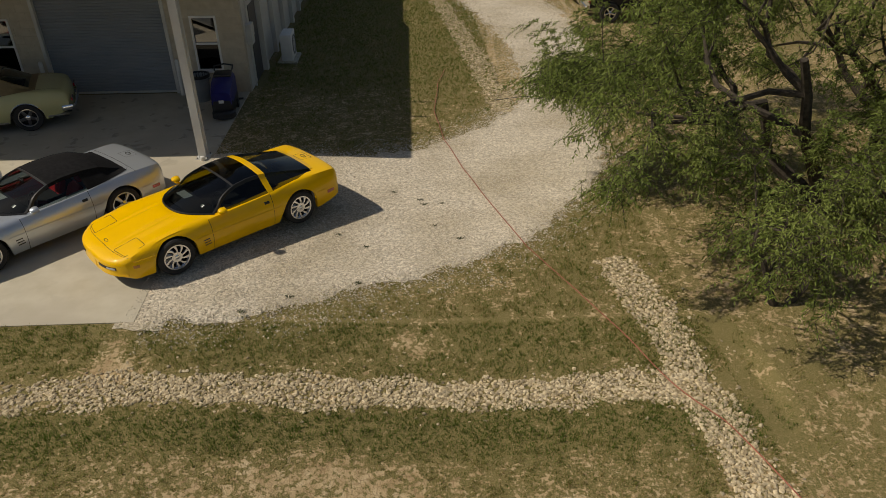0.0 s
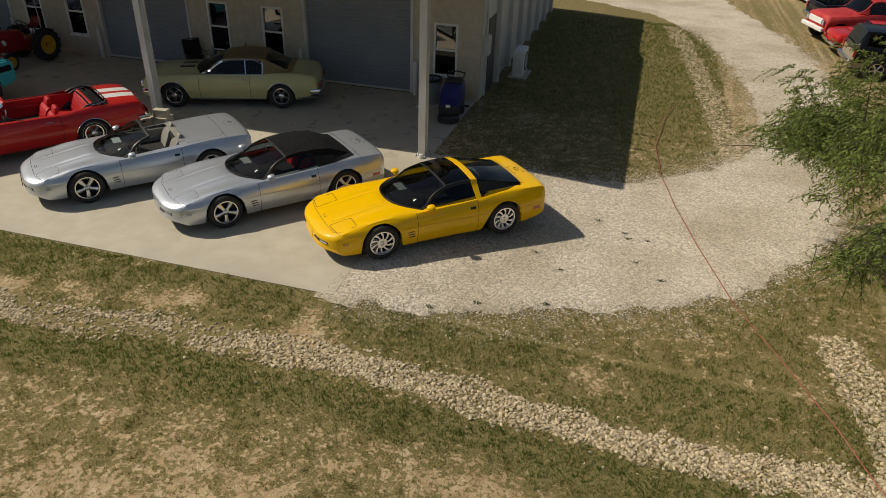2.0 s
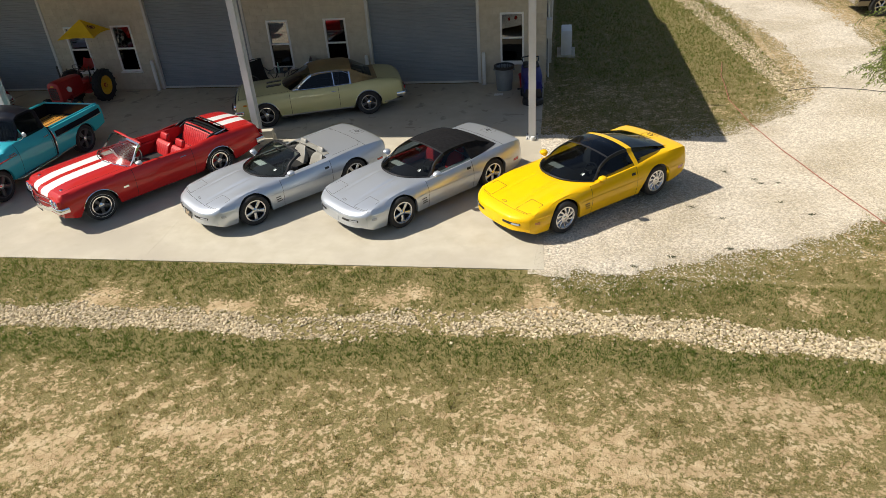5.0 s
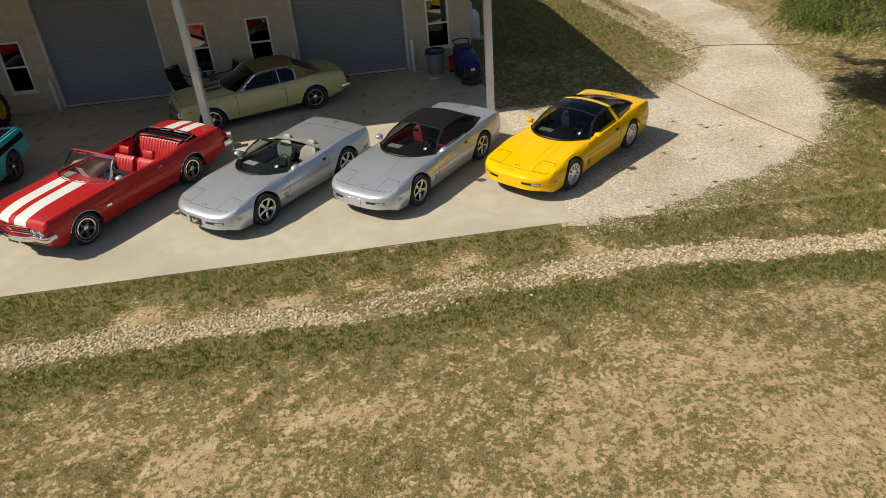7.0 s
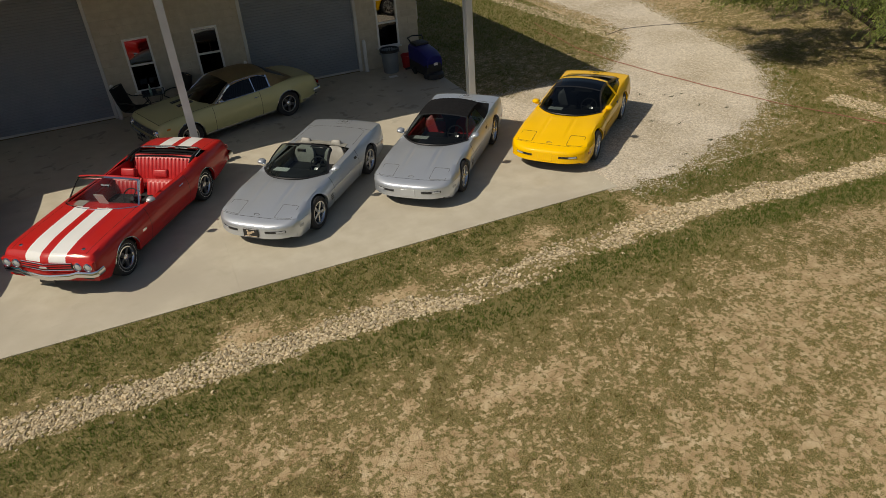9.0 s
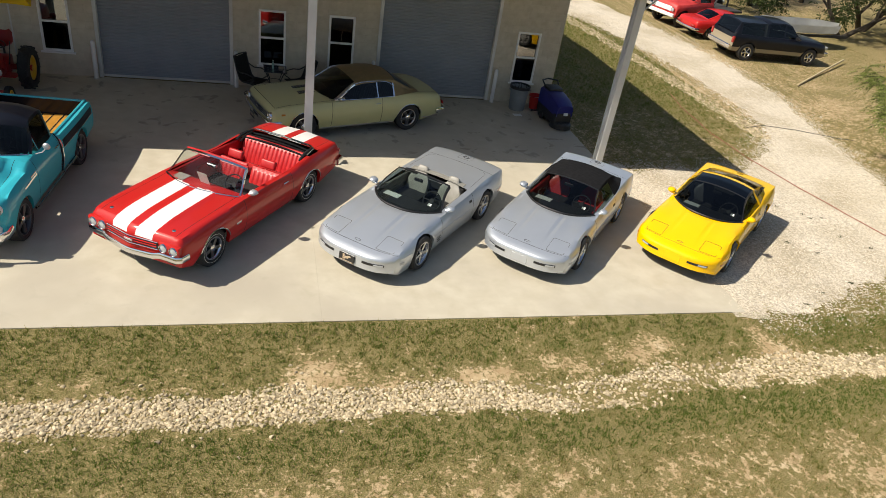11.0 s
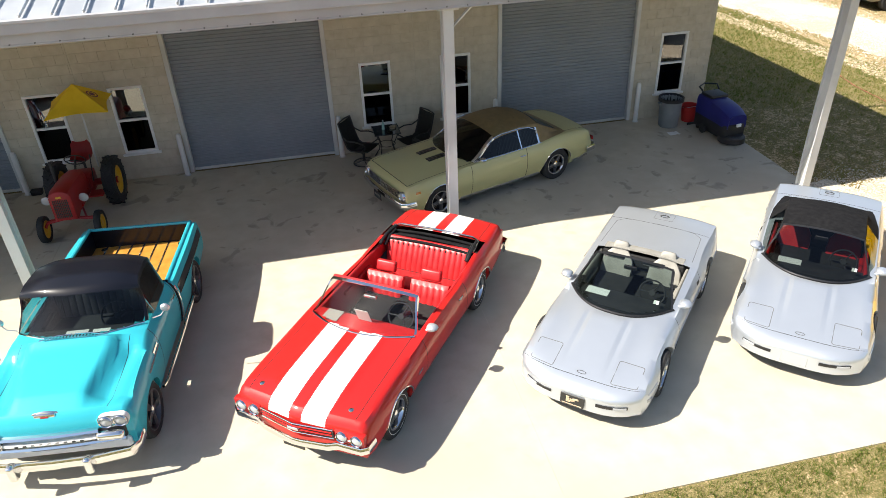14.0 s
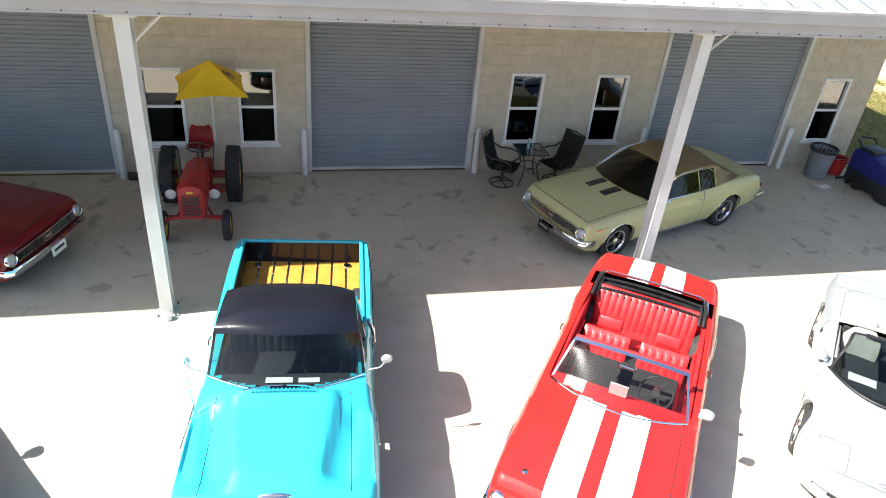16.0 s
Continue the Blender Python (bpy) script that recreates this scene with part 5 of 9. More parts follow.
    # glass house
    if coupe:
        keys = [(0.87, 0.73, 0.752, 0.72, 0.768, 0.808), (0.40, 0.765, 0.772, 0.645, 0.93, 0.985), (-0.10, 0.775, 0.785, 0.565, 1.07, 1.135),
                (-0.35, 0.78, 0.795, 0.555, 1.10, 1.165), (-0.62, 0.785, 0.81, 0.555, 1.10, 1.165), (-0.76, 0.785, 0.82, 0.56, 1.085, 1.15), (-1.2, 0.74, 0.845, 0.57, 0.99, 1.055), (-1.62, 0.70, 0.85, 0.58, 0.89, 0.935), (-1.78, 0.66, 0.85, 0.58, 0.86, 0.885)]

        def kinds(x, band, s):
            if -0.745 < x < -0.60:
                return "roof_hoop"
            if band == "glass":
                return ("side_window#%d" % s) if x > -0.60 else "rear_window" if x > -1.70 else "roof_hoop"
            if band == "rail":
                return "pillar_trim" if x > -0.60 else "rear_window" if x > -1.66 else "roof_hoop"
            if x > -0.06:
                return "windshield"
            if x > -0.60:
                return "roof_panel" if x < -0.10 else "pillar_trim"
            return "rear_window" if x > -1.68 else "roof_hoop"

        house(car, keys, {"roof_hoop": body, "side_window#1": M_DARKGLASS, "side_window#-1": M_DARKGLASS, "rear_window": M_DARKGLASS, "pillar_trim": M_BLACK, "windshield": M_DARKGLASS, "roof_panel": M_ROOFGLASS}, kinds, extra=(-0.06, -0.10, -0.60, -0.745, -1.68), bow=C4_BOW, bow_p=2.5, rail=0.02,
              labels={"roof_panel": "smoked lift-off roof panel"})
    else:
        keys = [(0.87, 0.73, 0.752, 0.72, 0.768, 0.808), (0.40, 0.765, 0.772, 0.645, 0.93, 0.985), (-0.10, 0.775, 0.785, 0.565, 1.07, 1.13)]
        if top == "soft":
            keys += [(-0.35, 0.78, 0.795, 0.555, 1.10, 1.16), (-0.75, 0.785, 0.815, 0.56, 1.10, 1.17), (-1.05, 0.77, 0.84, 0.565, 1.06, 1.13), (-1.40, 0.70, 0.862, 0.52, 0.905, 0.955), (-1.52, 0.66, 0.868, 0.52, 0.875, 0.89)]

        def kinds(x, band, s):
            if band == "rail" and x > -0.10:
                return "windshield_frame"
            if x > -0.06:
                return "windshield" if band == "top" else "side_window#%d" % s if band == "glass" and (x < 0.62 or top == "soft") and top == "soft" else None
            if band == "top" and x > -0.10:
                return "windshield_frame"
            if top != "soft":
                return None
            if band == "glass" and x > -0.66:
                return "side_window#%d" % s
            return "soft_top"

        house(car, keys, {"windshield_frame": M_BLACK, "windshield": M_GLASS if top == "open" else M_MIDGLASS, "side_window#1": M_GLASS, "side_window#-1": M_GLASS, "soft_top": M_SOFTTOP}, kinds, extra=(-0.06, -0.10, -0.66), bow=C4_BOW, bow_p=2.5, rail=0.022)
        if top == "open":
            bm = bmesh.new()
            for s in (1, -1):
                box(bm, -0.16, -0.04, s * 0.28 - 0.15, s * 0.28 + 0.15, 1.075, 1.09, 0.005, m=None)
            part("sun_visor", bm, M_BLACK, car)
            bm = boxes((-0.70, -0.66, -0.62, 0.62, 0.60, 0.80), bevel=0.015)
            part("rear_panel", bm, M_CARPET, car)
            bm = patch(lambda u, v, t: sh.top(u, v, t), lin(-0.662, -0.80, 4), lin(-0.60, 0.60, 9), 0.008)
            part("deck_trim", bm, leather, car, "beige trim panel behind the seats")
    bm = bmesh.new()
    box(bm, 0.05, 0.09, -0.09, 0.09, 1.02, 1.08, 0.012, 2)
    part("rear_view_mirror", bm, M_BLACK, car)
    bm = bmesh.new()
    box(bm, -0.03, 0.03, -0.035, 0.035, -0.001, 0.001, m=pose(0.47, 0.50, 0.868, 0, 24, 0))
    part("windshield_sticker", bm, M_PAPER, car)
    for fx in (1.2215, -1.2215):
        for s in (1, -1):
            wheel(car, fx, s * 0.755, 0.326, 0.25, rims, rim, s)
    return car


YELLOW_AT = car_at((9.035, -9.15), (10.875, -7.517))
SILVER_TOP_AT = car_at((5.905, -9.01), (7.52, -7.19))
SILVER_OPEN_AT = car_at((2.835, -9.0), (4.46, -7.18))
sports_car("sports_coupe", "yellow sports coupe with a smoked black roof panel, half on gravel", YELLOW_AT, M_YELLOW, "glass", True, M_ALU, "saw", M_DARKLEATHER)
sports_car("sports_convertible", "silver sports convertible with its black canvas top up and red seats", SILVER_TOP_AT, M_SILVER, "soft", True, M_ALU, "five", M_REDLEATHER)
sports_car("sports_convertible", "silver open sports convertible with light grey leather seats on concrete", SILVER_OPEN_AT, M_SILVER, "open", True, M_ALU, "five", M_GREYLEATHER, plate=plain("black_plate", (0.02, 0.02, 0.02), 0.3))


# -- full-size convertible of about 1970 --
def ch_bulge(x, y):
    f = smooth01((2.2 - x) / 0.5) * (1.0 if x > 0.5 else 0.0)
    return f * 0.022 * smooth01((0.48 - y) / 0.06)


CHEV = Shell(
    zs=[(2.28, 0.70), (2.25, 0.79), (2.15, 0.835), (1.7, 0.865), (1.0, 0.885), (0.4, 0.895), (-0.3, 0.885), (-0.75, 0.87), (-1.2, 0.915), (-1.6, 0.94), (-2.2, 0.92), (-2.58, 0.885), (-2.66, 0.84), (-2.70, 0.74)],
    zc=[(2.28, 0.72), (2.25, 0.80), (2.15, 0.85), (1.7, 0.90), (1.0, 0.935), (0.4, 0.95), (-0.3, 0.94), (-1.6, 0.965), (-2.2, 0.945), (-2.58, 0.905), (-2.66, 0.855), (-2.70, 0.75)],
    wmax=[(-2.7, 0.86), (-2.5, 0.90), (-1.9, 0.94), (-1.42, 0.955), (-0.6, 0.94), (0.5, 0.945), (1.42, 0.955), (2.0, 0.94), (2.28, 0.91)],
    ws_in=[(-2.7, 0.09), (-1.42, 0.13), (-0.6, 0.07), (0.5, 0.07), (1.42, 0.09), (2.28, 0.08)],
    zm=0.60, sill=0.23, axles=(1.4225, -1.4225), arch=0.375, tuck=0.10, p=3.0, q=2.4, kf=0.09, kp=1.0, kr=0.08, kf0=1.85, kr0=-2.0, bulge=ch_bulge, axle_z=0.335,
    zb_keys=[(-2.7, 0.42), (-2.3, 0.33), (-1.8, 0.23), (1.8, 0.23), (2.1, 0.30), (2.28, 0.36)],
)


def bumper_bar(name, parent, pts, h, mat, thick=0.05):
    """A pressed bumper along points, bulging outwards."""
    bm = bmesh.new()
    secs = []
    n = len(pts)
    for i, p in enumerate(pts):
        p = Vector(p)
        d = (Vector(pts[min(i + 1, n - 1)]) - Vector(pts[max(i - 1, 0)])).normalized()
        out = d.cross(Vector((0, 0, 1)))
        ring = []
        for k in range(10):
            a = 2 * math.pi * k / 10
            ring.append(p + out * thick * (0.5 + 0.5 * math.cos(a)) * (1 if math.cos(a) > 0 else 1) + Vector((0, 0, h / 2 * math.sin(a))))
        secs.append(ring)
    rows = loft(bm, secs, close=True)
    bm.faces.new(rows[0])
    bm.faces.new(rows[-1][::-1])
    bmesh.ops.recalc_face_normals(bm, faces=bm.faces)
    return part(name, bm, mat, parent)


def round_lamp(parent, x, y, z, r, name="headlight"):
    ob = new(name)
    ob.parent = parent
    ob.matrix_basis = pose(x, y, z)
    bm = lathe(bmesh.new(), [(r * 1.18, -0.03), (r * 1.18, 0.01), (r * 1.08, 0.022), (r * 0.96, 0.012)], 20, "X", closed=True)
    bmesh.ops.recalc_face_normals(bm, faces=bm.faces)
    part("lamp_ring", bm, M_CHROME, ob)
    bm = lathe(bmesh.new(), [(0.001, 0.022), (r * 0.5, 0.018), (r * 0.97, 0.004), (r, -0.01)], 20, "X", closed=True)
    bmesh.ops.recalc_face_normals(bm, faces=bm.faces)
    part("lens", bm, M_LAMP, ob)
    return ob


def muscle_convertible(at):
    sh = CHEV
    car = thing("convertible", "red open convertible with two white stripes and red seats", "car", at)

    def kind(x, band, y, z, sign):
        if band in ("side", "edge", "tuck") and -0.80 < x < 0.62:
            return ("body", 1) if abs(x - 0.615) < 0.005 or abs(x + 0.795) < 0.005 else ("door#%d" % sign, 0)
        if band == "top" and -1.86 < x < 0.81 - 0.40 * y * y and y < 0.80:
            return None
        if band == "top":
            stripe = 0.085 < y < 0.40
            if x > 2.17:
                return "body", 2 if stripe else 0
            if x > 0.58:
                if y > 0.735:
                    return "body", 1 if y < 0.745 else 0
                return "hood", 2 if stripe else 0
            if x < -1.86:
                if abs(x + 1.905) < 0.006 or 0.72 < y < 0.73:
                    return "body", 1
                if y < 0.72 and x > -2.6:
                    return "trunk_lid", 2 if stripe else 0
                return "body", 0
        if band == "end":
            return "body", 0
        return "body", 0

    sh.skin(kind, {"*": [M_REDPAINT, M_SEAM, M_STRIPE]}, car, extra=(*lin(0.64, 0.81, 7), 0.62, 0.61, -0.79, -0.80, 2.171, 2.159, 0.58, -1.86, -1.90, -1.911, -2.6), ys=(0.80, 0.745, 0.736, 0.729, 0.72, 0.52, 0.46, 0.41, 0.40, 0.25, 0.085, 0.04, 0.0), fracs=(0,), nside=11)
    underbody(car, sh, 0.62)
    arch_trim(car, sh, M_CHROME)
    # front end: recessed grille, lamps, bumper
    bm = boxes((2.16, 2.235, -0.50, 0.50, 0.585, 0.72), bevel=0.01)
    part("grille_opening", bm, M_BLACK, car)
    bm = bmesh.new()
    for z in (0.59, 0.72):
        pts = [(2.255 + 0.075 * (1 - abs(y) / 0.5), y, z) for y in lin(-0.5, 0.5, 9)]
        tube(bm, pts, 0.007, 6)
    part("grille_surround", bm, M_CHROME, car)
    for z in (0.632, 0.676):
        bm = tube(bmesh.new(), [(2.255 + 0.07 * (1 - abs(y) / 0.5), y, z) for y in lin(-0.48, 0.48, 9)], 0.009, 6)
        part("grille_bar", bm, M_REDPAINT, car)
    bm = bmesh.new()
    loft(bm, [[Vector((2.25 + 0.06 * (1 - abs(y) / 0.5), y, z)) for z in (0.595, 0.652, 0.71)] for y in lin(-0.5, 0.5, 11)])
    part("grille", bm, M_BLACK, car)
    bm = boxes((2.325, 2.345, -0.075, 0.075, 0.632, 0.672), bevel=0.006)
    part("grille_badge", bm, M_CHROME, car)
    for s in (1, -1):
        bm = boxes((2.16, 2.245, min(s * 0.51, s * 0.90), max(s * 0.51, s * 0.90), 0.565, 0.735), bevel=0.02, seg=2)
        part("headlight_panel", bm, M_REDPAINT, car)
        round_lamp(car, 2.25, s * 0.605, 0.65, 0.066)
        round_lamp(car, 2.245, s * 0.795, 0.65, 0.066)
        side_mirror(car, 0.44, s * 0.86, 0.98, M_DULLCHROME, s, 0.9) if s == 1 else None
        bm = tube(bmesh.new(), [sh.side(-0.48, 0.78, 0.02, s), sh.side(-0.54, 0.785, 0.03, s), sh.side(-0.62, 0.78, 0.02, s)], 0.012, 6)
        part("door_handle", bm, M_CHROME, car)
        bm = lathe(bmesh.new(), [(0.001, 0.012), (0.02, 0.012), (0.032, 0.006), (0.034, 0.0)], 14, "Z", sh.top(2.03, s * 0.62, 0.0), closed=True)
        part("hood_pin", bm, M_CHROME, car)
        bm = bmesh.new()
        patch(lambda u, v, t, s=s: sh.side(u, v, t, s), lin(0.90, 0.78, 3), lin(0.56, 0.60, 3), 0.005, bm=bm)
        part("fender_badge", bm, M_CHROME, car)
        bm = boxes((2.06, 2.16, min(s * 0.86, s * 0.925), max(s * 0.86, s * 0.925), 0.45, 0.50), bevel=0.01)
    pts = [(2.06, 0.955, 0.525), (2.22, 0.945, 0.525), (2.285, 0.86, 0.52), (2.30, 0.56, 0.515), (2.34, 0.44, 0.49), (2.385, 0.12, 0.475), (2.395, 0.0, 0.475)]
    bumper_bar("front_bumper", car, pts + [(x, -y, z) for x, y, z in pts[-2::-1]], 0.115, M_CHROME)
    bm = boxes((2.06, 2.22, -0.80, 0.80, 0.38, 0.46), bevel=0.02)
    part("valance", bm, M_BLACK, car)
    bm = boxes((2.36, 2.37, -0.15, 0.15, 0.37, 0.42), bevel=0.004)
    part("plate_bracket", bm, M_BLACK, car)
    pts = [(-2.45, 0.955, 0.50), (-2.68, 0.93, 0.50), (-2.74, 0.8, 0.50), (-2.77, 0.0, 0.50)]
    bumper_bar("rear_bumper", car, (pts + [(x, -y, z) for x, y, z in pts[-2::-1]])[::-1], 0.14, M_CHROME)
    for s in (1, -1):
        bm = boxes((-2.715, -2.68, min(s * 0.5, s * 0.82), max(s * 0.5, s * 0.82), 0.60, 0.70), bevel=0.01)
        part("tail_lamp", bm, M_REDLENS, car)
    # cabin
    cockpit(car, 0.78, -1.50, 0.80, 0.30, 0.88, M_REDLEATHER, M_REDCARPET, 0.42, 0.885, M_REDLEATHER, 0.86)
    for s in (1, -1):
        seat(car, -0.36, s * 0.37, 0.40, 0.60, M_REDLEATHER, 0.42, 22, True, False, "front_seat")
    seat(car, -1.10, 0, 0.50, 1.36, M_REDLEATHER, 0.50, 24, False, False, "rear_seat")
    steering_wheel(car, 0.22, 0.38, 0.86, M_DARKLEATHER, 0.19)
    bm = boxes((-0.55, 0.35, -0.10, 0.10, 0.30, 0.50), bevel=0.02)
    part("console", bm, M_REDLEATHER, car)
    # windscreen and its bright frame
    keys = [(0.82, 0.78, 0.90, 0.775, 0.915, 0.950), (0.55, 0.79, 0.90, 0.715, 1.09, 1.145), (0.32, 0.80, 0.90, 0.665, 1.245, 1.305), (0.25, 0.80, 0.90, 0.65, 1.27, 1.33)]

    def kinds(x, band, s):
        if band == "rail" or band == "top" and x < 0.30:
            return "windshield_frame"
        return "windshield" if band == "top" else None

    house(car, keys, {"windshield_frame": M_CHROME, "windshield": M_CLEARGLASS}, kinds, extra=(0.30,), rail=0.025, bow=lambda x: 0.06 + 0.18 * smooth01((x - 0.2) / 0.6))
    bm = tube(bmesh.new(), [(0.865 - 0.43 * y * y, y, 0.958 - 0.042 * abs(y / 0.78) ** 2.2) for y in lin(-0.77, 0.77, 17)], 0.013, 6)
    part("windshield_moulding", bm, M_CHROME, car)
    for s in (1, -1):
        bm = boxes((0.13, 0.25, s * 0.33 - 0.22, s * 0.33 + 0.22, 1.25, 1.275), bevel=0.01)
        part("sun_visor", bm, M_REDLEATHER, car)
    bm = tube(bmesh.new(), [(0.235 - 0.06 * (y / 0.65) ** 2, y, 1.315 - 0.055 * abs(y / 0.65) ** 2.2) for y in lin(-0.64, 0.64, 13)], 0.028, 8)
    part("header_pad", bm, M_REDLEATHER, car, "red padded rail behind the windscreen frame")
    bm = boxes((0.30, 0.36, -0.10, 0.10, 1.15, 1.20), bevel=0.012)
    part("rear_view_mirror", bm, M_CHROME, car)
    bm = boxes((0.44, 0.66, -0.62, -0.38, 0.887, 0.892))
    part("photo_card", bm, plain("printed_card", (0.35, 0.33, 0.3), 0.5), car, "printed show card on the dashboard")
    bm = bmesh.new()
    box(bm, -0.003, 0.003, -0.10, 0.10, 0.0, 0.24, m=pose(0.50, -0.02, 0.885, 0, 20, 0))
    part("price_sheet", bm, M_PAPER, car, "white paper sheet hung inside the windscreen")
    # folded top: rails, pads and the dark well
    bm = boxes((-1.84, -1.46, -0.72, 0.72, 0.80, 0.90), bevel=0.03, seg=2)
    part("top_well", bm, M_SOFTTOP, car)
    bm = bmesh.new()
    for x, z in ((-1.50, 0.945), (-1.62, 0.955), (-1.74, 0.96)):
        tube(bm, [(x, y, z - 0.04 * (abs(y) / 0.7) ** 2) for y in lin(-0.7, 0.7, 9)], 0.022, 8)
    part("folded_canvas", bm, M_SOFTTOP, car)
    for s in (1, -1):
        bm = bmesh.new()
        tube(bm, [(-1.30, s * 0.74, 0.90), (-1.42, s * 0.735, 0.955), (-1.62, s * 0.72, 0.985), (-1.82, s * 0.70, 0.965)], 0.024, 8)
        tube(bm, [(-1.36, s * 0.69, 0.86), (-1.52, s * 0.685, 0.94), (-1.72, s * 0.67, 0.955)], 0.02, 8)
        part("top_frame", bm, M_BLACK, car)
    bm = tube(bmesh.new(), [(-1.50, -0.76, 0.95), (-1.80, -0.73, 0.975), (-1.865, -0.62, 0.985), (-1.875, 0, 0.995), (-1.865, 0.62, 0.985), (-1.80, 0.73, 0.975), (-1.50, 0.76, 0.95)], 0.016, 8)
    part("well_moulding", bm, M_CHROME, car)
    for fx in (1.4225, -1.4225):
        for s in (1, -1):
            w = wheel(car, fx, s * 0.78, 0.335, 0.22, "rally", M_GUNMETAL, s, 0.135)
            bm = lathe(bmesh.new(), [(0.250, 0.1125), (0.256, 0.1125)], 32, "Y", closed=True)
            part("white_lettering", bm, M_WHITE, w)
    return car


CONVERTIBLE_AT = car_at((-0.66, -8.86), (0.985, -6.56), 0.875)
muscle_convertible(CONVERTIBLE_AT)


# -- two-door sedan of about 1970 --
NOVA = Shell(
    zs=[(2.20, 0.66), (2.18, 0.74), (2.08, 0.80), (1.6, 0.845), (1.0, 0.87), (0.4, 0.88), (-0.4, 0.885), (-0.9, 0.90), (-1.4, 0.935), (-1.9, 0.92), (-2.3, 0.865), (-2.40, 0.82), (-2.45, 0.70)],
    zc=[(2.20, 0.68), (2.18, 0.755), (2.08, 0.82), (1.6, 0.885), (1.0, 0.925), (0.4, 0.945), (-0.4, 0.94), (-1.4, 0.96), (-1.9, 0.945), (-2.3, 0.895), (-2.40, 0.84), (-2.45, 0.71)],
    wmax=[(-2.45, 0.83), (-2.2, 0.87), (-1.41, 0.915), (-0.5, 0.90), (0.5, 0.90), (1.41, 0.915), (2.0, 0.90), (2.20, 0.87)],
    ws_in=[(-2.45, 0.08), (-1.41, 0.11), (-0.5, 0.06), (0.5, 0.06), (1.41, 0.09), (2.20, 0.07)],
    zm=0.60, sill=0.24, axles=(1.41, -1.41), arch=0.37, tuck=0.10, p=3.0, q=2.4, kf=0.03, kr=0.08, kf0=1.85, kr0=-1.9, axle_z=0.335,
    zb_keys=[(-2.45, 0.42), (-2.1, 0.33), (-1.8, 0.24), (1.8, 0.24), (2.05, 0.30), (2.20, 0.36)],
    bulge=lambda x, y: 0.02 * smooth01((0.42 - y) / 0.06) * (1.0 if x > 0.6 else 0.0) * smooth01((2.1 - x) / 0.4),
)


def two_door(name, label, at, body, roof, rim, leather, group=""):
    sh = NOVA
    car = thing(name, label, "car", at, group)

    def kind(x, band, y, z, sign):
        if band in ("side", "edge", "tuck") and -0.62 < x < 0.72:
            return ("body", 1) if abs(x - 0.715) < 0.005 or abs(x + 0.615) < 0.005 else ("door#%d" % sign, 0)
        if band == "top" and -1.45 < x < 0.87 - 0.48 * y * y and y < 0.78:
            return None
        if band == "top" and 0.55 < x < 2.1 and y < 0.76:
            return ("body", 1) if y > 0.75 or x > 2.09 else ("hood", 0)
        if band == "top" and -2.3 < x < -1.72 and y < 0.70:
            return ("body", 1) if y > 0.69 else ("trunk_lid", 0)
        return "body", 0

    sh.skin(kind, {"*": [body, M_SEAM]}, car, extra=(*lin(0.56, 0.69, 5), *lin(0.74, 0.87, 6), 0.72, 0.71, -0.61, -0.62, 2.10, 2.088, 0.55, -1.45, -1.72, -2.3), ys=(0.78, 0.76, 0.75, 0.70, 0.69, 0.46, 0.40, 0.2, 0.0), fracs=(0,), nside=11)
    underbody(car, sh, 0.60)
    arch_trim(car, sh, M_CHROME, 0.009)
    # bright strip along the sill
    for s in (1, -1):
        bm = strip([sh.side(x, 0.265, 0.0, s) for x in lin(0.98, -0.98, 10)], [Vector((0, s, 0))] * 10, 0.04, 0.008)
        part("sill_moulding", bm, M_CHROME, car)
        bm = strip([sh.side(x, 0.31, 0.0, s) for x in lin(-1.84, -2.38, 6)], [Vector((0, s, 0))] * 6, 0.035, 0.008)
        part("rear_moulding", bm, M_CHROME, car)
        side_mirror(car, 0.50, s * 0.86, 0.97, M_CHROME, s, 0.8) if s == 1 else None
        bm = tube(bmesh.new(), [sh.side(-0.42, 0.78, 0.02, s), sh.side(-0.48, 0.785, 0.03, s), sh.side(-0.55, 0.78, 0.02, s)], 0.011, 6)
        part("door_handle", bm, M_CHROME, car)
        bm = bmesh.new()
        patch(lambda u, v, t, s=s: sh.side(u, v, t, s), lin(1.98, 1.88, 3), lin(0.66, 0.70, 3), 0.006, bm=bm)
        part("side_marker", bm, M_AMBER, car)
        round_lamp(car, 2.20, s * 0.74, 0.62, 0.085)
        # two bright hood louvres
        bm = patch(lambda u, v, t, s=s: sh.top(u, s * v, t), lin(1.32, 0.92, 4), lin(0.12, 0.26, 3), 0.012)
        hl = part("hood_louvre", bm, M_BLACK, car)
        bm = bmesh.new()
        for k in range(5):
            x = 1.29 - 0.08 * k
            box(bm, x - 0.008, x + 0.008, 0.135, 0.245, 0, 0.008, m=Matrix.Translation((0, 0, sh.top_z(x, 0.19) + 0.012)) @ Matrix.Diagonal((1, s, 1, 1)))
        bmesh.ops.recalc_face_normals(bm, faces=bm.faces)
        part("louvre_fin", bm, M_GUNMETAL, hl)
        bm = boxes((-2.47, -2.43, min(s * 0.45, s * 0.78), max(s * 0.45, s * 0.78), 0.60, 0.68), bevel=0.01)
        part("tail_lamp", bm, M_REDLENS, car)
    bm = bmesh.new()
    loft(bm, [[Vector((2.205 + 0.02 * (1 - abs(y) / 0.65), y, z)) for z in (0.545, 0.62, 0.695)] for y in lin(-0.64, 0.64, 11)])
    part("grille", bm, M_BLACK, car)
    bm = bmesh.new()
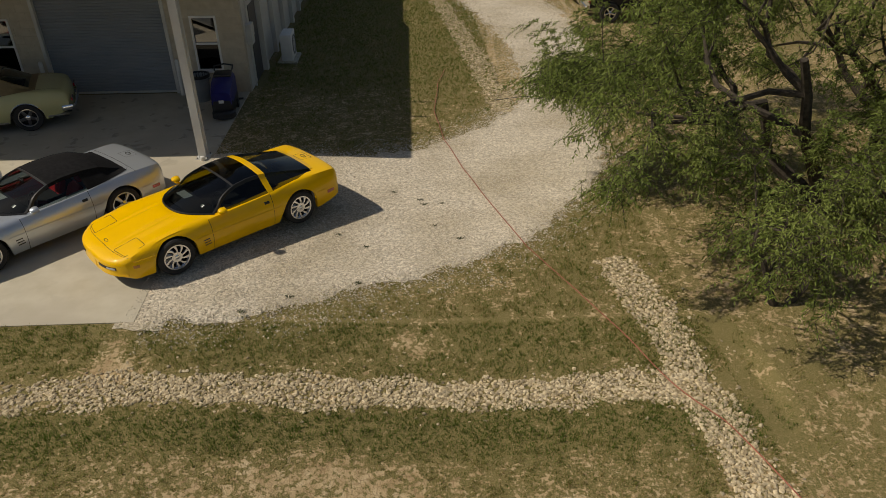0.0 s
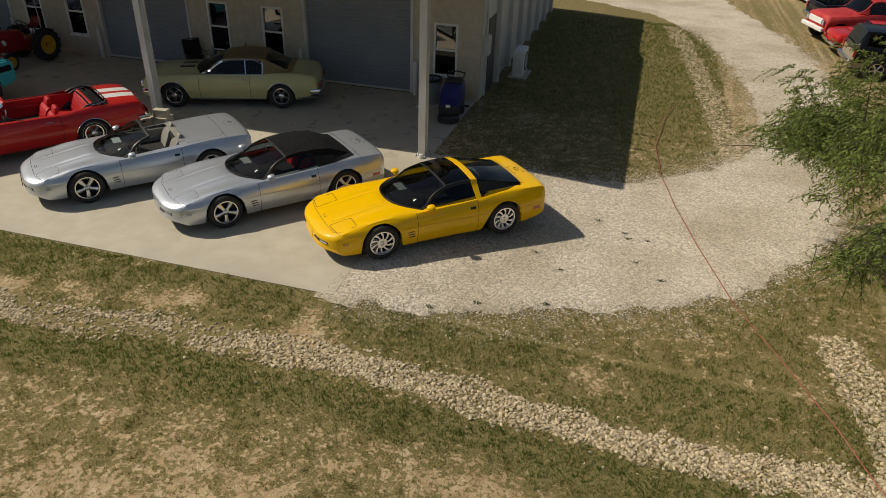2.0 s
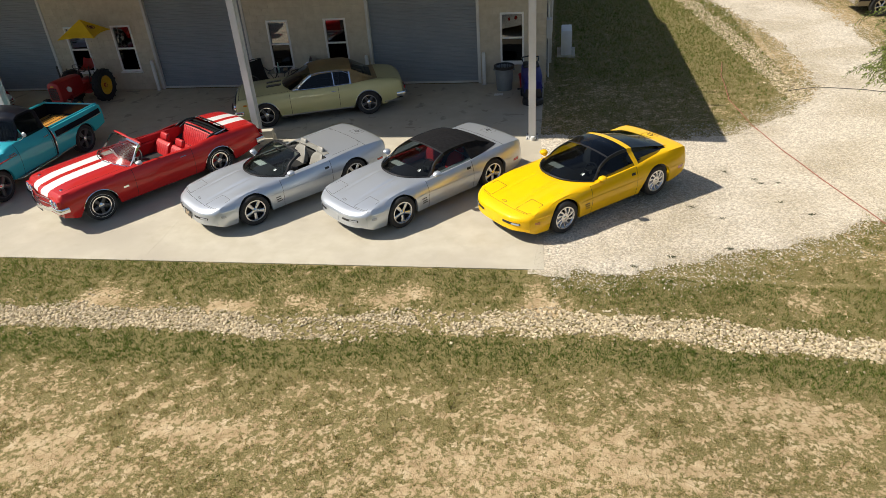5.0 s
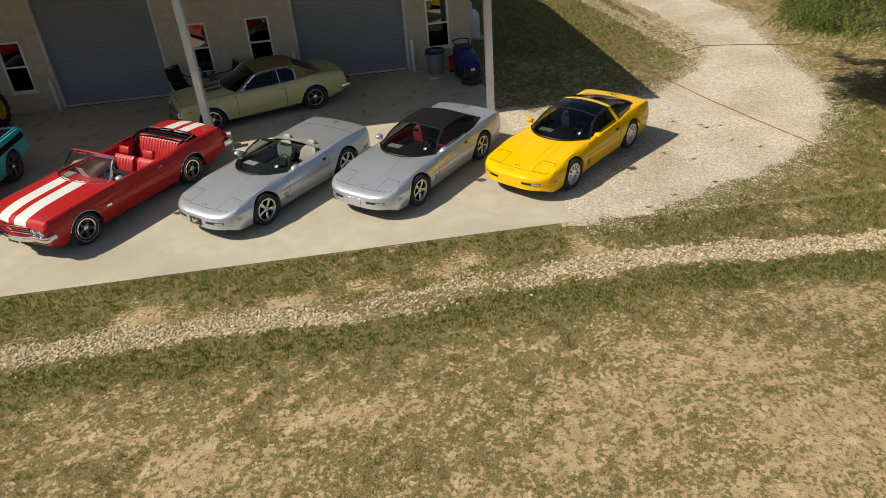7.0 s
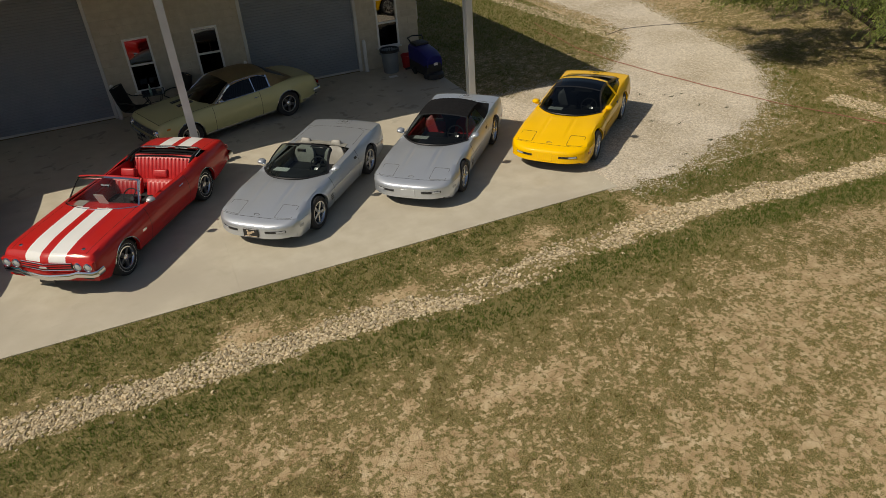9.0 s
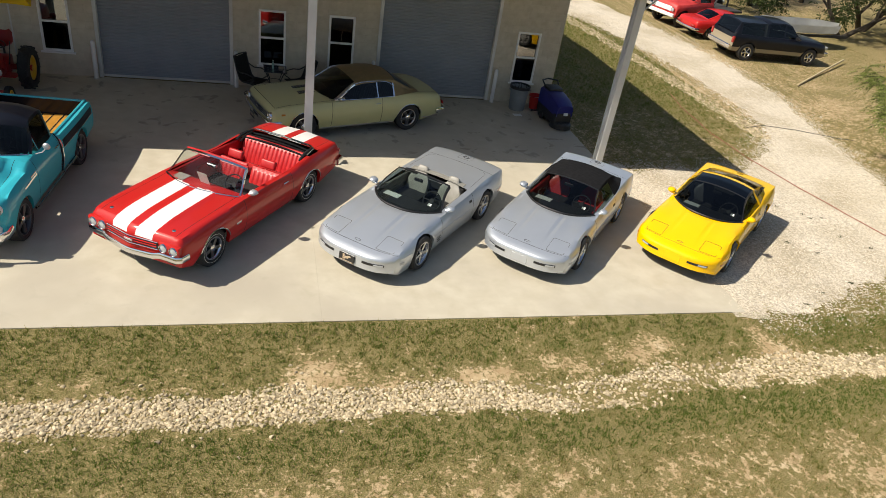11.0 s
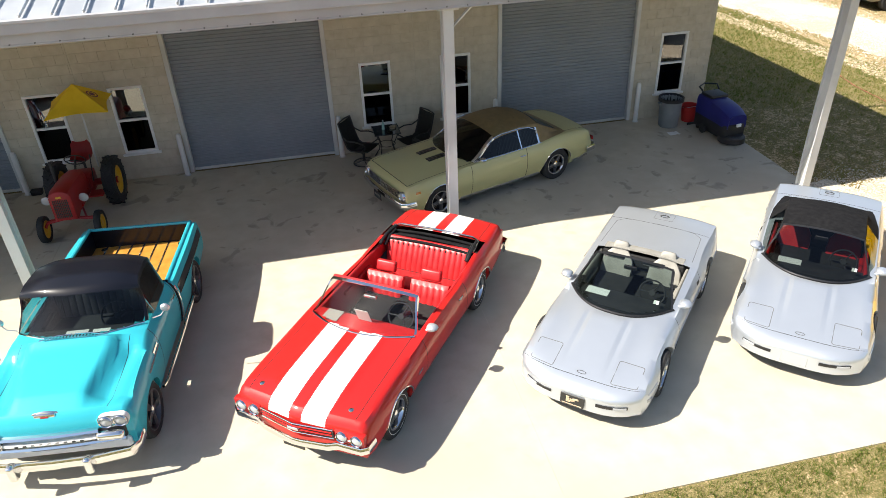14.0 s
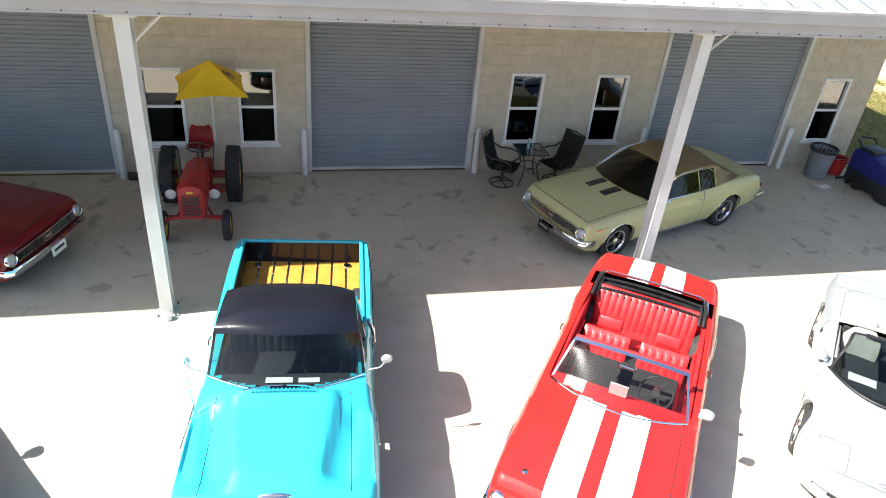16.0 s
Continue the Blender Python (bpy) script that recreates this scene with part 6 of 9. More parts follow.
    for z in (0.55, 0.575, 0.60, 0.625, 0.65, 0.675, 0.692):
        tube(bm, [(2.215 + 0.02 * (1 - abs(y) / 0.65), y, z) for y in lin(-0.64, 0.64, 7)], 0.005 if 0.56 < z < 0.69 else 0.009, 5)
    part("grille_bar", bm, M_CHROME, car)
    bm = boxes((2.225, 2.245, -0.06, 0.06, 0.605, 0.64), bevel=0.005)
    part("grille_badge", bm, M_CHROME, car)
    pts = [(1.98, 0.925, 0.47), (2.18, 0.91, 0.47), (2.27, 0.82, 0.465), (2.31, 0.4, 0.46), (2.32, 0.0, 0.46)]
    bumper_bar("front_bumper", car, pts + [(x, -y, z) for x, y, z in pts[-2::-1]], 0.12, M_CHROME)
    bm = boxes((2.355, 2.362, -0.155, 0.155, 0.345, 0.50), bevel=0.003)
    pl = part("front_plate", bm, M_WHITE if body is M_MAROON else M_BLACK, car)
    bm = boxes((2.361, 2.365, -0.11, 0.11, 0.41, 0.45))
    part("plate_bar", bm, M_BLACK if body is M_MAROON else M_ALU, pl)
    pts = [(-2.20, 0.91, 0.48), (-2.44, 0.88, 0.48), (-2.51, 0.78, 0.48), (-2.54, 0.0, 0.48)]
    bumper_bar("rear_bumper", car, (pts + [(x, -y, z) for x, y, z in pts[-2::-1]])[::-1], 0.13, M_CHROME)
    cockpit(car, 0.84, -1.40, 0.76, 0.32, 0.86, leather, M_CARPET, 0.40, 0.875, M_DARKLEATHER, 0.86)
    for s in (1, -1):
        seat(car, -0.22, s * 0.36, 0.54, 0.52, leather, 0.50, 16, True, False, "front_seat")
    seat(car, -1.0, 0, 0.52, 1.2, leather, 0.40, 20, False, False, "rear_seat")
    steering_wheel(car, 0.24, 0.37, 0.88, M_DARKLEATHER, 0.19)
    keys = [(0.90, 0.80, 0.895, 0.79, 0.91, 0.945), (0.12, 0.815, 0.90, 0.655, 1.235, 1.315), (-0.10, 0.82, 0.90, 0.645, 1.275, 1.355), (-0.55, 0.82, 0.90, 0.645, 1.29, 1.37),
            (-0.88, 0.82, 0.905, 0.64, 1.275, 1.355), (-1.06, 0.81, 0.915, 0.635, 1.225, 1.315), (-1.30, 0.79, 0.935, 0.62, 1.10, 1.175), (-1.56, 0.755, 0.945, 0.60, 0.98, 1.02), (-1.72, 0.71, 0.945, 0.59, 0.955, 0.962)]

    def kinds(x, band, s):
        if band == "rail" and x > 0.10:
            return "windshield_trim"
        if band == "top":
            return "windshield" if x > 0.10 else "roof" if x > -1.04 else "rear_window" if x > -1.58 else "roof"
        if band == "rail":
            return "roof"
        if x > 0.78:
            return "windshield_trim"
        if -0.50 < x < -0.46 or x < -0.94 and x > -0.98:
            return "window_frame"
        if x > -0.46:
            return "side_window#%d" % s
        if x > -0.94:
            return "quarter_window#%d" % s
        return "roof"

    house(car, keys, {"roof": roof, "windshield": M_DARKGLASS, "rear_window": M_DARKGLASS, "windshield_trim": M_CHROME, "window_frame": M_CHROME, "side_window#1": M_DARKGLASS, "side_window#-1": M_DARKGLASS, "quarter_window#1": M_DARKGLASS, "quarter_window#-1": M_DARKGLASS}, kinds, extra=(0.10, 0.78, -0.46, -0.50, -0.94, -0.98, -1.04, -1.58), bow=lambda x: 0.05 + 0.20 * smooth01((x - 0.1) / 0.7) if x > -0.4 else 0.05 * smooth01((x + 0.6) / 0.2))
    for s in (1, -1):
        bm = bmesh.new()
        tube(bm, [(0.58, s * 0.80, 0.905), (0.12, s * 0.69, 1.225), (-0.10, s * 0.675, 1.258), (-0.55, s * 0.675, 1.268), (-0.78, s * 0.68, 1.235), (-0.97, s * 0.70, 1.14)], 0.010, 6)
        tube(bm, [(0.58, s * 0.822, 0.905), (-0.10, s * 0.84, 0.905), (-1.0, s * 0.83, 0.915)], 0.010, 6)
        part("window_moulding", bm, M_CHROME, car)
    for fx in (1.41, -1.41):
        for s in (1, -1):
            wheel(car, fx, s * 0.75, 0.335, 0.21, "rally", rim, s, 0.125)
    return car


NOVA_AT = car_at((1.06, -3.54), (3.67, -2.61), 0.80) @ Matrix.Diagonal((1, 0.96, 1.02, 1))
two_door("sedan", "pale gold two-door sedan with a tan vinyl roof, in shade", NOVA_AT, M_CREAM, M_VINYL, M_GUNMETAL, M_DARKLEATHER)


# ---- turquoise pickup of about 1958 ----
def truck_bulge(x, y):
    if x < 0.9:
        return 0.0
    f = smooth01((2.05 - x) / 0.25)
    edge = 0.46 + 0.10 * smooth01((1.9 - x) / 0.9)
    return f * (0.105 * smooth01((edge + 0.04 - y) / 0.13) - (0.06 + 0.05 * math.exp(-(((y - edge - 0.15) / 0.075) ** 2))) * smooth01((x - 0.9) / 0.25))


APACHE = Shell(
    zs=[(2.16, 0.80), (2.13, 0.93), (2.02, 1.00), (1.6, 1.04), (1.0, 1.07), (0.75, 1.09), (0.4, 1.09), (-0.38, 1.09), (-0.42, 1.03), (-1.4, 1.03), (-2.2, 1.02), (-2.28, 1.0)],
    zc=[(2.16, 0.82), (2.13, 0.97), (2.02, 1.04), (1.6, 1.11), (1.0, 1.17), (0.75, 1.19), (0.4, 1.19), (-0.38, 1.14), (-0.42, 1.03), (-2.28, 1.0)],
    wmax=[(-2.28, 0.93), (-1.4, 0.955), (-0.42, 0.95), (-0.38, 0.93), (0.4, 0.925), (0.9, 0.94), (1.45, 0.965), (2.0, 0.95), (2.16, 0.92)],
    ws_in=[(-2.28, 0.04), (-0.45, 0.05), (-0.38, 0.10), (0.4, 0.10), (1.45, 0.10), (2.16, 0.09)],
    zm=0.72, sill=0.34, axles=(1.448, -1.448), arch=0.40, tuck=0.05, p=3.0, q=3.0, kf=0.06, kr=0.0, kf0=1.9, kr0=-2.2, bulge=truck_bulge, axle_z=0.36,
    zb_keys=[(-2.28, 0.50), (-1.9, 0.42), (-1.0, 0.36), (1.0, 0.34), (2.0, 0.42), (2.16, 0.50)],
)


def pickup(at):
    sh = APACHE
    car = thing("pickup_truck", "turquoise 1950s pickup with a black roof and varnished plank bed", "truck", at)

    def kind(x, band, y, z, sign):
        if abs(x + 0.40) < 0.02 and band != "top":
            return "body", 1
        if band in ("side", "edge", "tuck") and -0.38 < x < 0.72:
            return ("body", 1) if abs(x - 0.715) < 0.006 or abs(x + 0.345) < 0.006 else ("door#%d" % sign, 0)
        if band == "top" and -0.38 < x < 0.86 - 0.45 * y * y and y < 0.78:
            return None
        if band == "top" and x < -0.38:
            return ("bed_rail#%d" % sign, 0) if y > 0.80 and x < -0.42 else None
        if band == "top" and 0.88 < x < 2.04 and y < 0.68:
            return ("body", 1) if y > 0.672 else ("hood", 0)
        if x < -0.42:
            return "bed_side#%d" % sign if band != "end" else "body", 0
        return "body", 0

    sh.skin(kind, {"*": [M_TEAL, M_SEAM]}, car, extra=(*lin(0.74, 0.86, 5), 0.72, 0.709, -0.34, -0.351, -0.38, -0.42, 0.56, 2.04, 0.82), ys=(0.80, 0.77, 0.76, 0.72, 0.68, 0.673, 0.65, 0.60, 0.56, 0.50, 0.44, 0.41, 0.38, 0.3, 0.15, 0.0), fracs=(0, 0.5), nside=11)
    underbody(car, sh, 0.62)
    # bed: plank floor with bright strips, front panel, inner walls, tailgate
    bed = new("bed")
    bed.parent = car
    for k in range(8):
        y = -0.70 + 0.2 * k
        bm = boxes((-2.24, -0.50, y - 0.09, y + 0.09, 0.66, 0.69), bevel=0.004)
        if k < 8 and y < 0.75:
            part("plank", bm, M_BEDWOOD, bed)
    for k in range(7):
        y = -0.60 + 0.2 * k
        bm = boxes((-2.24, -0.50, y - 0.014, y + 0.014, 0.685, 0.697), bevel=0.003)
        for j in range(9):
            lathe(bm, [(0.012, 0.697), (0.011, 0.703), (0.001, 0.705)], 8, "Z", (-0.6 - 0.19 * j, y, 0), closed=True)
        part("bed_strip", bm, M_ALU, bed)
    for s in (1, -1):
        bm = boxes((-2.24, -0.48, min(s * 0.79, s * 0.83), max(s * 0.79, s * 0.83), 0.66, 1.02), bevel=0.005)
        part("inner_wall", bm, M_BLACKPAINT, bed)
        bm = tube(bmesh.new(), [(-0.48, s * 0.81, 1.035), (-2.26, s * 0.81, 1.025)], 0.03, 8)
        part("top_rail", bm, M_TEAL, bed)
        bm = bmesh.new()
        lathe(bm, [(0.05, 0), (0.05, 0.01), (0.001, 0.014)], 16, "Z", (-2.12, s * 0.62, 0.70), closed=True)
        part("floor_disc", bm, M_CHROME, bed)
    bm = boxes((-0.50, -0.46, -0.83, 0.83, 0.62, 1.05), bevel=0.006)
    part("front_panel", bm, M_BLACKPAINT, bed)
    bm = boxes((-2.29, -2.24, -0.80, 0.80, 0.62, 1.03), bevel=0.008)
    part("tailgate", bm, M_TEAL, bed)
    part("tailgate_lining", boxes((-2.236, -2.228, -0.79, 0.79, 0.69, 1.0)), M_BLACKPAINT, bed)
    for s in (1, -1):
        bm = bmesh.new()
        patch(lambda u, v, t, s=s: sh.side(u, v, t, s), lin(-0.50, -2.20, 12), lin(0.80, 0.93, 3), 0.005, bm=bm)
        part("side_band", bm, M_BLACKPAINT, car, "black painted flank panel with a bright edge")
        bm = tube(bmesh.new(), [sh.side(x, 0.79, 0.004, s) for x in lin(-0.48, -2.22, 10)], 0.008, 6)
        part("band_moulding", bm, M_CHROME, car)
        bm = bmesh.new()
        patch(lambda u, v, t, s=s: sh.side(u, v, t, s), lin(1.35, 0.78, 6), lin(0.86, 0.885, 3), 0.014, bm=bm)
        patch(lambda u, v, t, s=s: sh.side(u, v, t, s), lin(1.02, 0.80, 4), lin(0.90, 0.93, 3), 0.014, bm=bm)
        part("fender_script", bm, M_CHROME, car)
        bm = tube(bmesh.new(), [(1.02, s * 0.93, 0.35), (0.9, s * 0.95, 0.33), (-0.30, s * 0.95, 0.33), (-0.5, s * 0.955, 0.36), (-1.0, s * 0.96, 0.37)], 0.022, 8)
        part("step_rail", bm, M_CHROME, car)
        bm = tube(bmesh.new(), [sh.side(-0.42, z, 0.006, s) for z in lin(0.42, 0.98, 6)], 0.012, 6)
        part("bed_edge_moulding", bm, M_CHROME, car)
        bm = tube(bmesh.new(), [sh.side(-0.12, 0.93, 0.025, s), sh.side(-0.18, 0.935, 0.04, s), sh.side(-0.27, 0.93, 0.025, s)], 0.013, 6)
        part("door_handle", bm, M_CHROME, car)
        # round mirror on an arm
        bm = tube(bmesh.new(), [(0.50, s * 0.86, 1.10), (0.52, s * 0.98, 1.15), (0.50, s * 1.04, 1.22)], 0.008, 6)
        lathe(bm, [(0.001, 0.03), (0.04, 0.025), (0.062, 0.0), (0.06, -0.01), (0.001, -0.012)], 16, "X", (0.50, s * 1.05, 1.25), closed=True)
        part("mirror", bm, M_DULLCHROME, car)
        # paired headlights over an oval parking lamp
        bm = bmesh.new()
        box(bm, -0.05, 0.02, -0.17, 0.17, -0.085, 0.085, 0.07, 4, m=pose(2.12, s * 0.735, 0.885, 0, 0, 0))
        part("headlight_bezel", bm, M_WHITE, car, "white headlight surround")
        round_lamp(car, 2.145, s * 0.655, 0.885, 0.068)
        round_lamp(car, 2.135, s * 0.815, 0.885, 0.068)
        bm = bmesh.new()
        box(bm, -0.06, 0.06, -0.16, 0.16, -0.06, 0.06, 0.05, 4, m=pose(2.17, s * 0.67, 0.715))
        part("parking_lamp", bm, M_CHROME, car)
        bm = boxes((-2.315, -2.27, min(s * 0.83, s * 0.92), max(s * 0.83, s * 0.92), 0.60, 0.76), bevel=0.015)
        part("tail_lamp", bm, M_REDLENS, car)
    # grille
    bm = boxes((2.05, 2.15, -0.84, 0.84, 0.62, 0.80), bevel=0.03, seg=2)
    part("grille_recess", bm, M_BLACK, car)
    for z, w, nm in ((0.79, 0.56, "upper_grille_bar"), (0.70, 0.52, "grille_bar"), (0.625, 0.82, "lower_grille_bar")):
        bm = bmesh.new()
        rows = []
        for y in lin(-w, w, 13):
            x = 2.19 - 0.05 * (y / 0.85) ** 2
            rows.append([Vector((x - 0.04, y, z - 0.03)), Vector((x + 0.012, y, z - 0.026)), Vector((x + 0.028, y, z)), Vector((x + 0.012, y, z + 0.026)), Vector((x - 0.04, y, z + 0.03))])
        loft(bm, rows)
        part(nm, bm, M_CHROME if nm != "grille_bar" else M_WHITE, car)
    bm = bmesh.new()
    for k, ch in enumerate(range(9)):
        y = 0.36 - 0.09 * k
        box(bm, 2.205, 2.215, y - 0.02, y + 0.02, 0.69, 0.715, 0.003)
    part("grille_lettering", bm, M_BLACK, car)
    bm = bmesh.new()
    tube(bm, [(2.02 + 0.02, y, 1.005 - 0.1 * (abs(y) / 0.5) ** 2 + 0.02 * math.cos(y * 6)) for y in lin(-0.42, 0.42, 15)], [0.006 + 0.022 * (1 - abs(t)) for t in lin(-1, 1, 15)], 8)
    box(bm, 2.03, 2.09, -0.12, 0.12, 0.965, 1.035, 0.02, 2)
    part("hood_emblem", bm, M_CHROME, car)
    bm = boxes((2.085, 2.098, -0.045, 0.045, 0.985, 1.012), bevel=0.005)
    part("emblem_centre", bm, M_REDLENS, car)
    # bumper with two guards
    pts = [(1.98, 0.975, 0.50), (2.16, 0.965, 0.49), (2.27, 0.88, 0.485), (2.33, 0.5, 0.48), (2.345, 0.0, 0.48)]
    bumper_bar("front_bumper", car, pts + [(x, -y, z) for x, y, z in pts[-2::-1]], 0.15, M_CHROME, 0.055)
    for s in (1, -1):
        bm = bmesh.new()
        box(bm, 2.30, 2.42, s * 0.42 - 0.045, s * 0.42 + 0.045, 0.36, 0.585, 0.03, 3)
        part("bumper_guard", bm, M_CHROME, car)
    bm = boxes((1.95, 2.16, -0.86, 0.86, 0.46, 0.62), bevel=0.03)
    part("valance", bm, M_WHITE, car)
    # cab: wrap-round windscreen, black roof
    keys = [(0.90, 0.83, 1.10, 0.82, 1.12, 1.185), (0.53, 0.845, 1.09, 0.765, 1.46, 1.545), (0.45, 0.845, 1.09, 0.75, 1.54, 1.635), (0.2, 0.845, 1.09, 0.725, 1.61, 1.715), (-0.15, 0.845, 1.09, 0.71, 1.605, 1.71), (-0.32, 0.83, 1.09, 0.71, 1.56, 1.66), (-0.40, 0.80, 1.06, 0.69, 1.47, 1.55), (-0.46, 0.78, 1.04, 0.68, 1.10, 1.10)]

    def kinds(x, band, s):
        if band == "top":
            return "windshield" if x > 0.50 else "roof" if x > -0.405 else "rear_window"
        if band == "rail":
            return "windshield_trim" if x > 0.52 else "roof"
        if x > 0.66:
            return "wrap_window#%d" % s
        if x > 0.60:
            return "cab_pillar"
        return "door_window#%d" % s if x > -0.24 else "roof"

    house(car, keys, {"windshield": M_GLASS, "rear_window": M_DARKGLASS, "roof": M_BLACKPAINT, "windshield_trim": M_BLACKPAINT, "cab_pillar": M_TEAL, "wrap_window#1": M_GLASS, "wrap_window#-1": M_GLASS, "door_window#1": M_DARKGLASS, "door_window#-1": M_DARKGLASS}, kinds, extra=(0.50, 0.52, 0.66, 0.60, -0.24, -0.405), bow=lambda x: 0.28 * smooth01((x - 0.25) / 0.5), q=3.2, labels={"roof": "glossy black roof"}, rail=0.03)
    bm = tube(bmesh.new(), [(0.912 - 0.498 * y * y, y, 1.192 - 0.068 * abs(y / 0.8) ** 3) for y in lin(-0.79, 0.79, 17)], 0.011, 6)
    part("windshield_moulding", bm, M_CHROME, car)
    # cowl vent and wipers
    bm = bmesh.new()
    for k in range(16):
        y = -0.30 + 0.60 * k / 15
        box(bm, 0.945, 1.0, y - 0.009, y + 0.009, 0.0, 0.008, m=pose(0, 0, sh.top_z(0.97, y) + 0.002))
    part("cowl_vent", bm, plain("cowl_louvre", (0.004, 0.19, 0.25), 0.5), car)
    bm = bmesh.new()
    for s in (1, -1):
        tube(bm, [(0.90, s * 0.42, 1.20), (0.86, s * 0.2, 1.225), (0.86, s * 0.02, 1.23)], 0.007, 5)
    part("wiper", bm, M_CHROME, car)
    bm = tube(bmesh.new(), [(1.05, -0.86, 1.07), (0.98, -0.90, 1.45), (0.95, -0.92, 1.75)], [0.006, 0.004, 0.003], 5)
    part("aerial", bm, M_CHROME, car)
    cockpit(car, 0.62, -0.36, 0.78, 0.42, 1.06, M_DARKLEATHER, M_CARPET, 0.50, 1.075, M_DARKLEATHER, 1.06)
    seat(car, -0.05, 0, 0.72, 1.40, M_DARKLEATHER, 0.50, 12, False, False, "bench_seat")
    steering_wheel(car, 0.34, 0.36, 1.08, M_DARKLEATHER, 0.21)
    bm = boxes((0.58, 0.66, -0.22, 0.06, 1.072, 1.078))
    box(bm, 0.59, 0.66, 0.12, 0.34, 1.072, 1.078)
    part("paper", bm, M_PAPER, car)
    for fx in (1.448, -1.448):
        for s in (1, -1):
            wheel(car, fx, s * 0.80, 0.36, 0.24, "mag", M_GUNMETAL, s, 0.10)
    return car


TRUCK_AT = pose(-4.42, -6.52, 0, 0, 0, math.degrees(math.atan2(-0.995, -0.095)))
pickup(TRUCK_AT)
two_door("parked_coupe", "dark maroon muscle coupe in the shade of the canopy", pose(-9.89, -2.4, 0, 0, 0, -21), M_MAROON, M_MAROON, M_ALU, M_DARKLEATHER)
RED_AT = pose(-8.83, -7.18, 0, 0, 0, -51.5)
red = sports_car("sports_coupe", "bright red sports car with a white checkered hood stripe", RED_AT, M_BRIGHTRED, "glass", True, M_ALU, "five", M_DARKLEATHER, headlight_lens=True)
bm = bmesh.new()
for i in range(16):
    for j in range(4):
        if (i + j) % 2 == 0:
            patch(lambda u, v, t: C4.top(u, v, t * 0.3 + 0.0008), lin(2.0 - 0.085 * i, 1.915 - 0.085 * i, 2), lin(-0.37 + 0.085 * j, -0.285 + 0.085 * j, 2), 0.006, bm=bm)
part("checker_stripe", bm, M_WHITE, red, "white checkered decal")


# ---- things under the canopy ----
M_TRACTOR = noisy("tractor_red_enamel", (0.30, 0.010, 0.012), (0.38, 0.016, 0.016), 5, 0.38, 0.05, 60, 0.002)
M_YELLOWRIM = noisy("yellow_enamel", (0.62, 0.36, 0.02), (0.70, 0.42, 0.03), 6, 0.45, 0.0)
M_UMBRELLA = noisy("yellow_canvas", (0.72, 0.46, 0.01), (0.80, 0.53, 0.02), 4, 0.75, 0.2, 400, 0.002)
M_IRON = noisy("dark_cast_iron", (0.03, 0.03, 0.03), (0.06, 0.055, 0.05), 12, 0.7, 0.2, 80, 0.003)
M_SLING = noisy("black_mesh_sling", (0.016, 0.015, 0.014), (0.03, 0.028, 0.026), 20, 0.8, 0.3, 900, 0.001)
M_BRONZE = noisy("dark_bronze_powder_coat", (0.02, 0.018, 0.016), (0.035, 0.03, 0.027), 9, 0.5, 0.1, 200, 0.001)
M_TABLETOP = plain("smoked_table_glass", (0.02, 0.022, 0.022), 0.08, 0.0, 1.0)
M_GREYPLASTIC = noisy("grey_plastic", (0.17, 0.19, 0.20), (0.22, 0.24, 0.25), 4, 0.55, 0.1, 50, 0.003)
M_REDPLASTIC = noisy("red_plastic", (0.42, 0.015, 0.015), (0.50, 0.025, 0.02), 4, 0.45, 0.0)
M_BLUEPLASTIC = noisy("blue_moulded_plastic", (0.013, 0.014, 0.13), (0.02, 0.021, 0.18), 3, 0.42, 0.1, 80, 0.002)
M_BLACKPLASTIC = noisy("black_moulded_plastic", (0.012, 0.012, 0.013), (0.025, 0.025, 0.026), 6, 0.5, 0.1, 80, 0.002)


def tractor_tyre(parent, x, y, r, w, rim, lugs, sign):
    wh = new("wheel")
    wh.parent = parent
    wh.matrix_basis = pose(x, y, r)
    bm = bmesh.new()
    h = w / 2
    lathe(bm, [(rim, -h * 0.7), (rim + 0.03, -h), (r - 0.06, -h), (r - 0.02, -h * 0.75), (r - 0.012, 0), (r - 0.02, h * 0.75), (r - 0.06, h), (rim + 0.03, h), (rim, h * 0.7)], 32, "Y", closed=True)
    for k in range(lugs):
        for s in (1, -1):
            a = 2 * math.pi * (k + (0.5 if s > 0 else 0)) / lugs
            m = Matrix.Rotation(a, 4, "Y") @ Matrix.Translation((r - 0.012, s * h * 0.48, 0)) @ Matrix.Rotation(s * 0.75, 4, "X")
            box(bm, -0.02, 0.016, -h * 0.55, h * 0.55, -0.016, 0.016, m=m)
    bmesh.ops.recalc_face_normals(bm, faces=bm.faces)
    part("tyre", bm, M_TYRE, wh)
    bm = lathe(bmesh.new(), [(rim + 0.01, h * 0.72), (rim - 0.03, h * 0.7), (rim - 0.05, h * 0.2), (rim * 0.5, h * 0.05), (rim * 0.45, h * 0.35), (0.05, h * 0.4), (0.05, h * 0.7), (0.001, h * 0.72)], 28, "Y", closed=True)
    lathe(bm, [(rim + 0.01, -h * 0.72), (rim - 0.03, -h * 0.7), (rim - 0.05, -h * 0.2), (rim * 0.5, -h * 0.05), (0.001, -h * 0.1)], 28, "Y", closed=True)
    bmesh.ops.recalc_face_normals(bm, faces=bm.faces)
    part("rim", bm, M_YELLOWRIM, wh)


tr = thing("tractor", "small red vintage tractor with yellow wheel rims, on concrete", "tractor", pose(-5.86, -1.67, 0, 0, 0, -91))
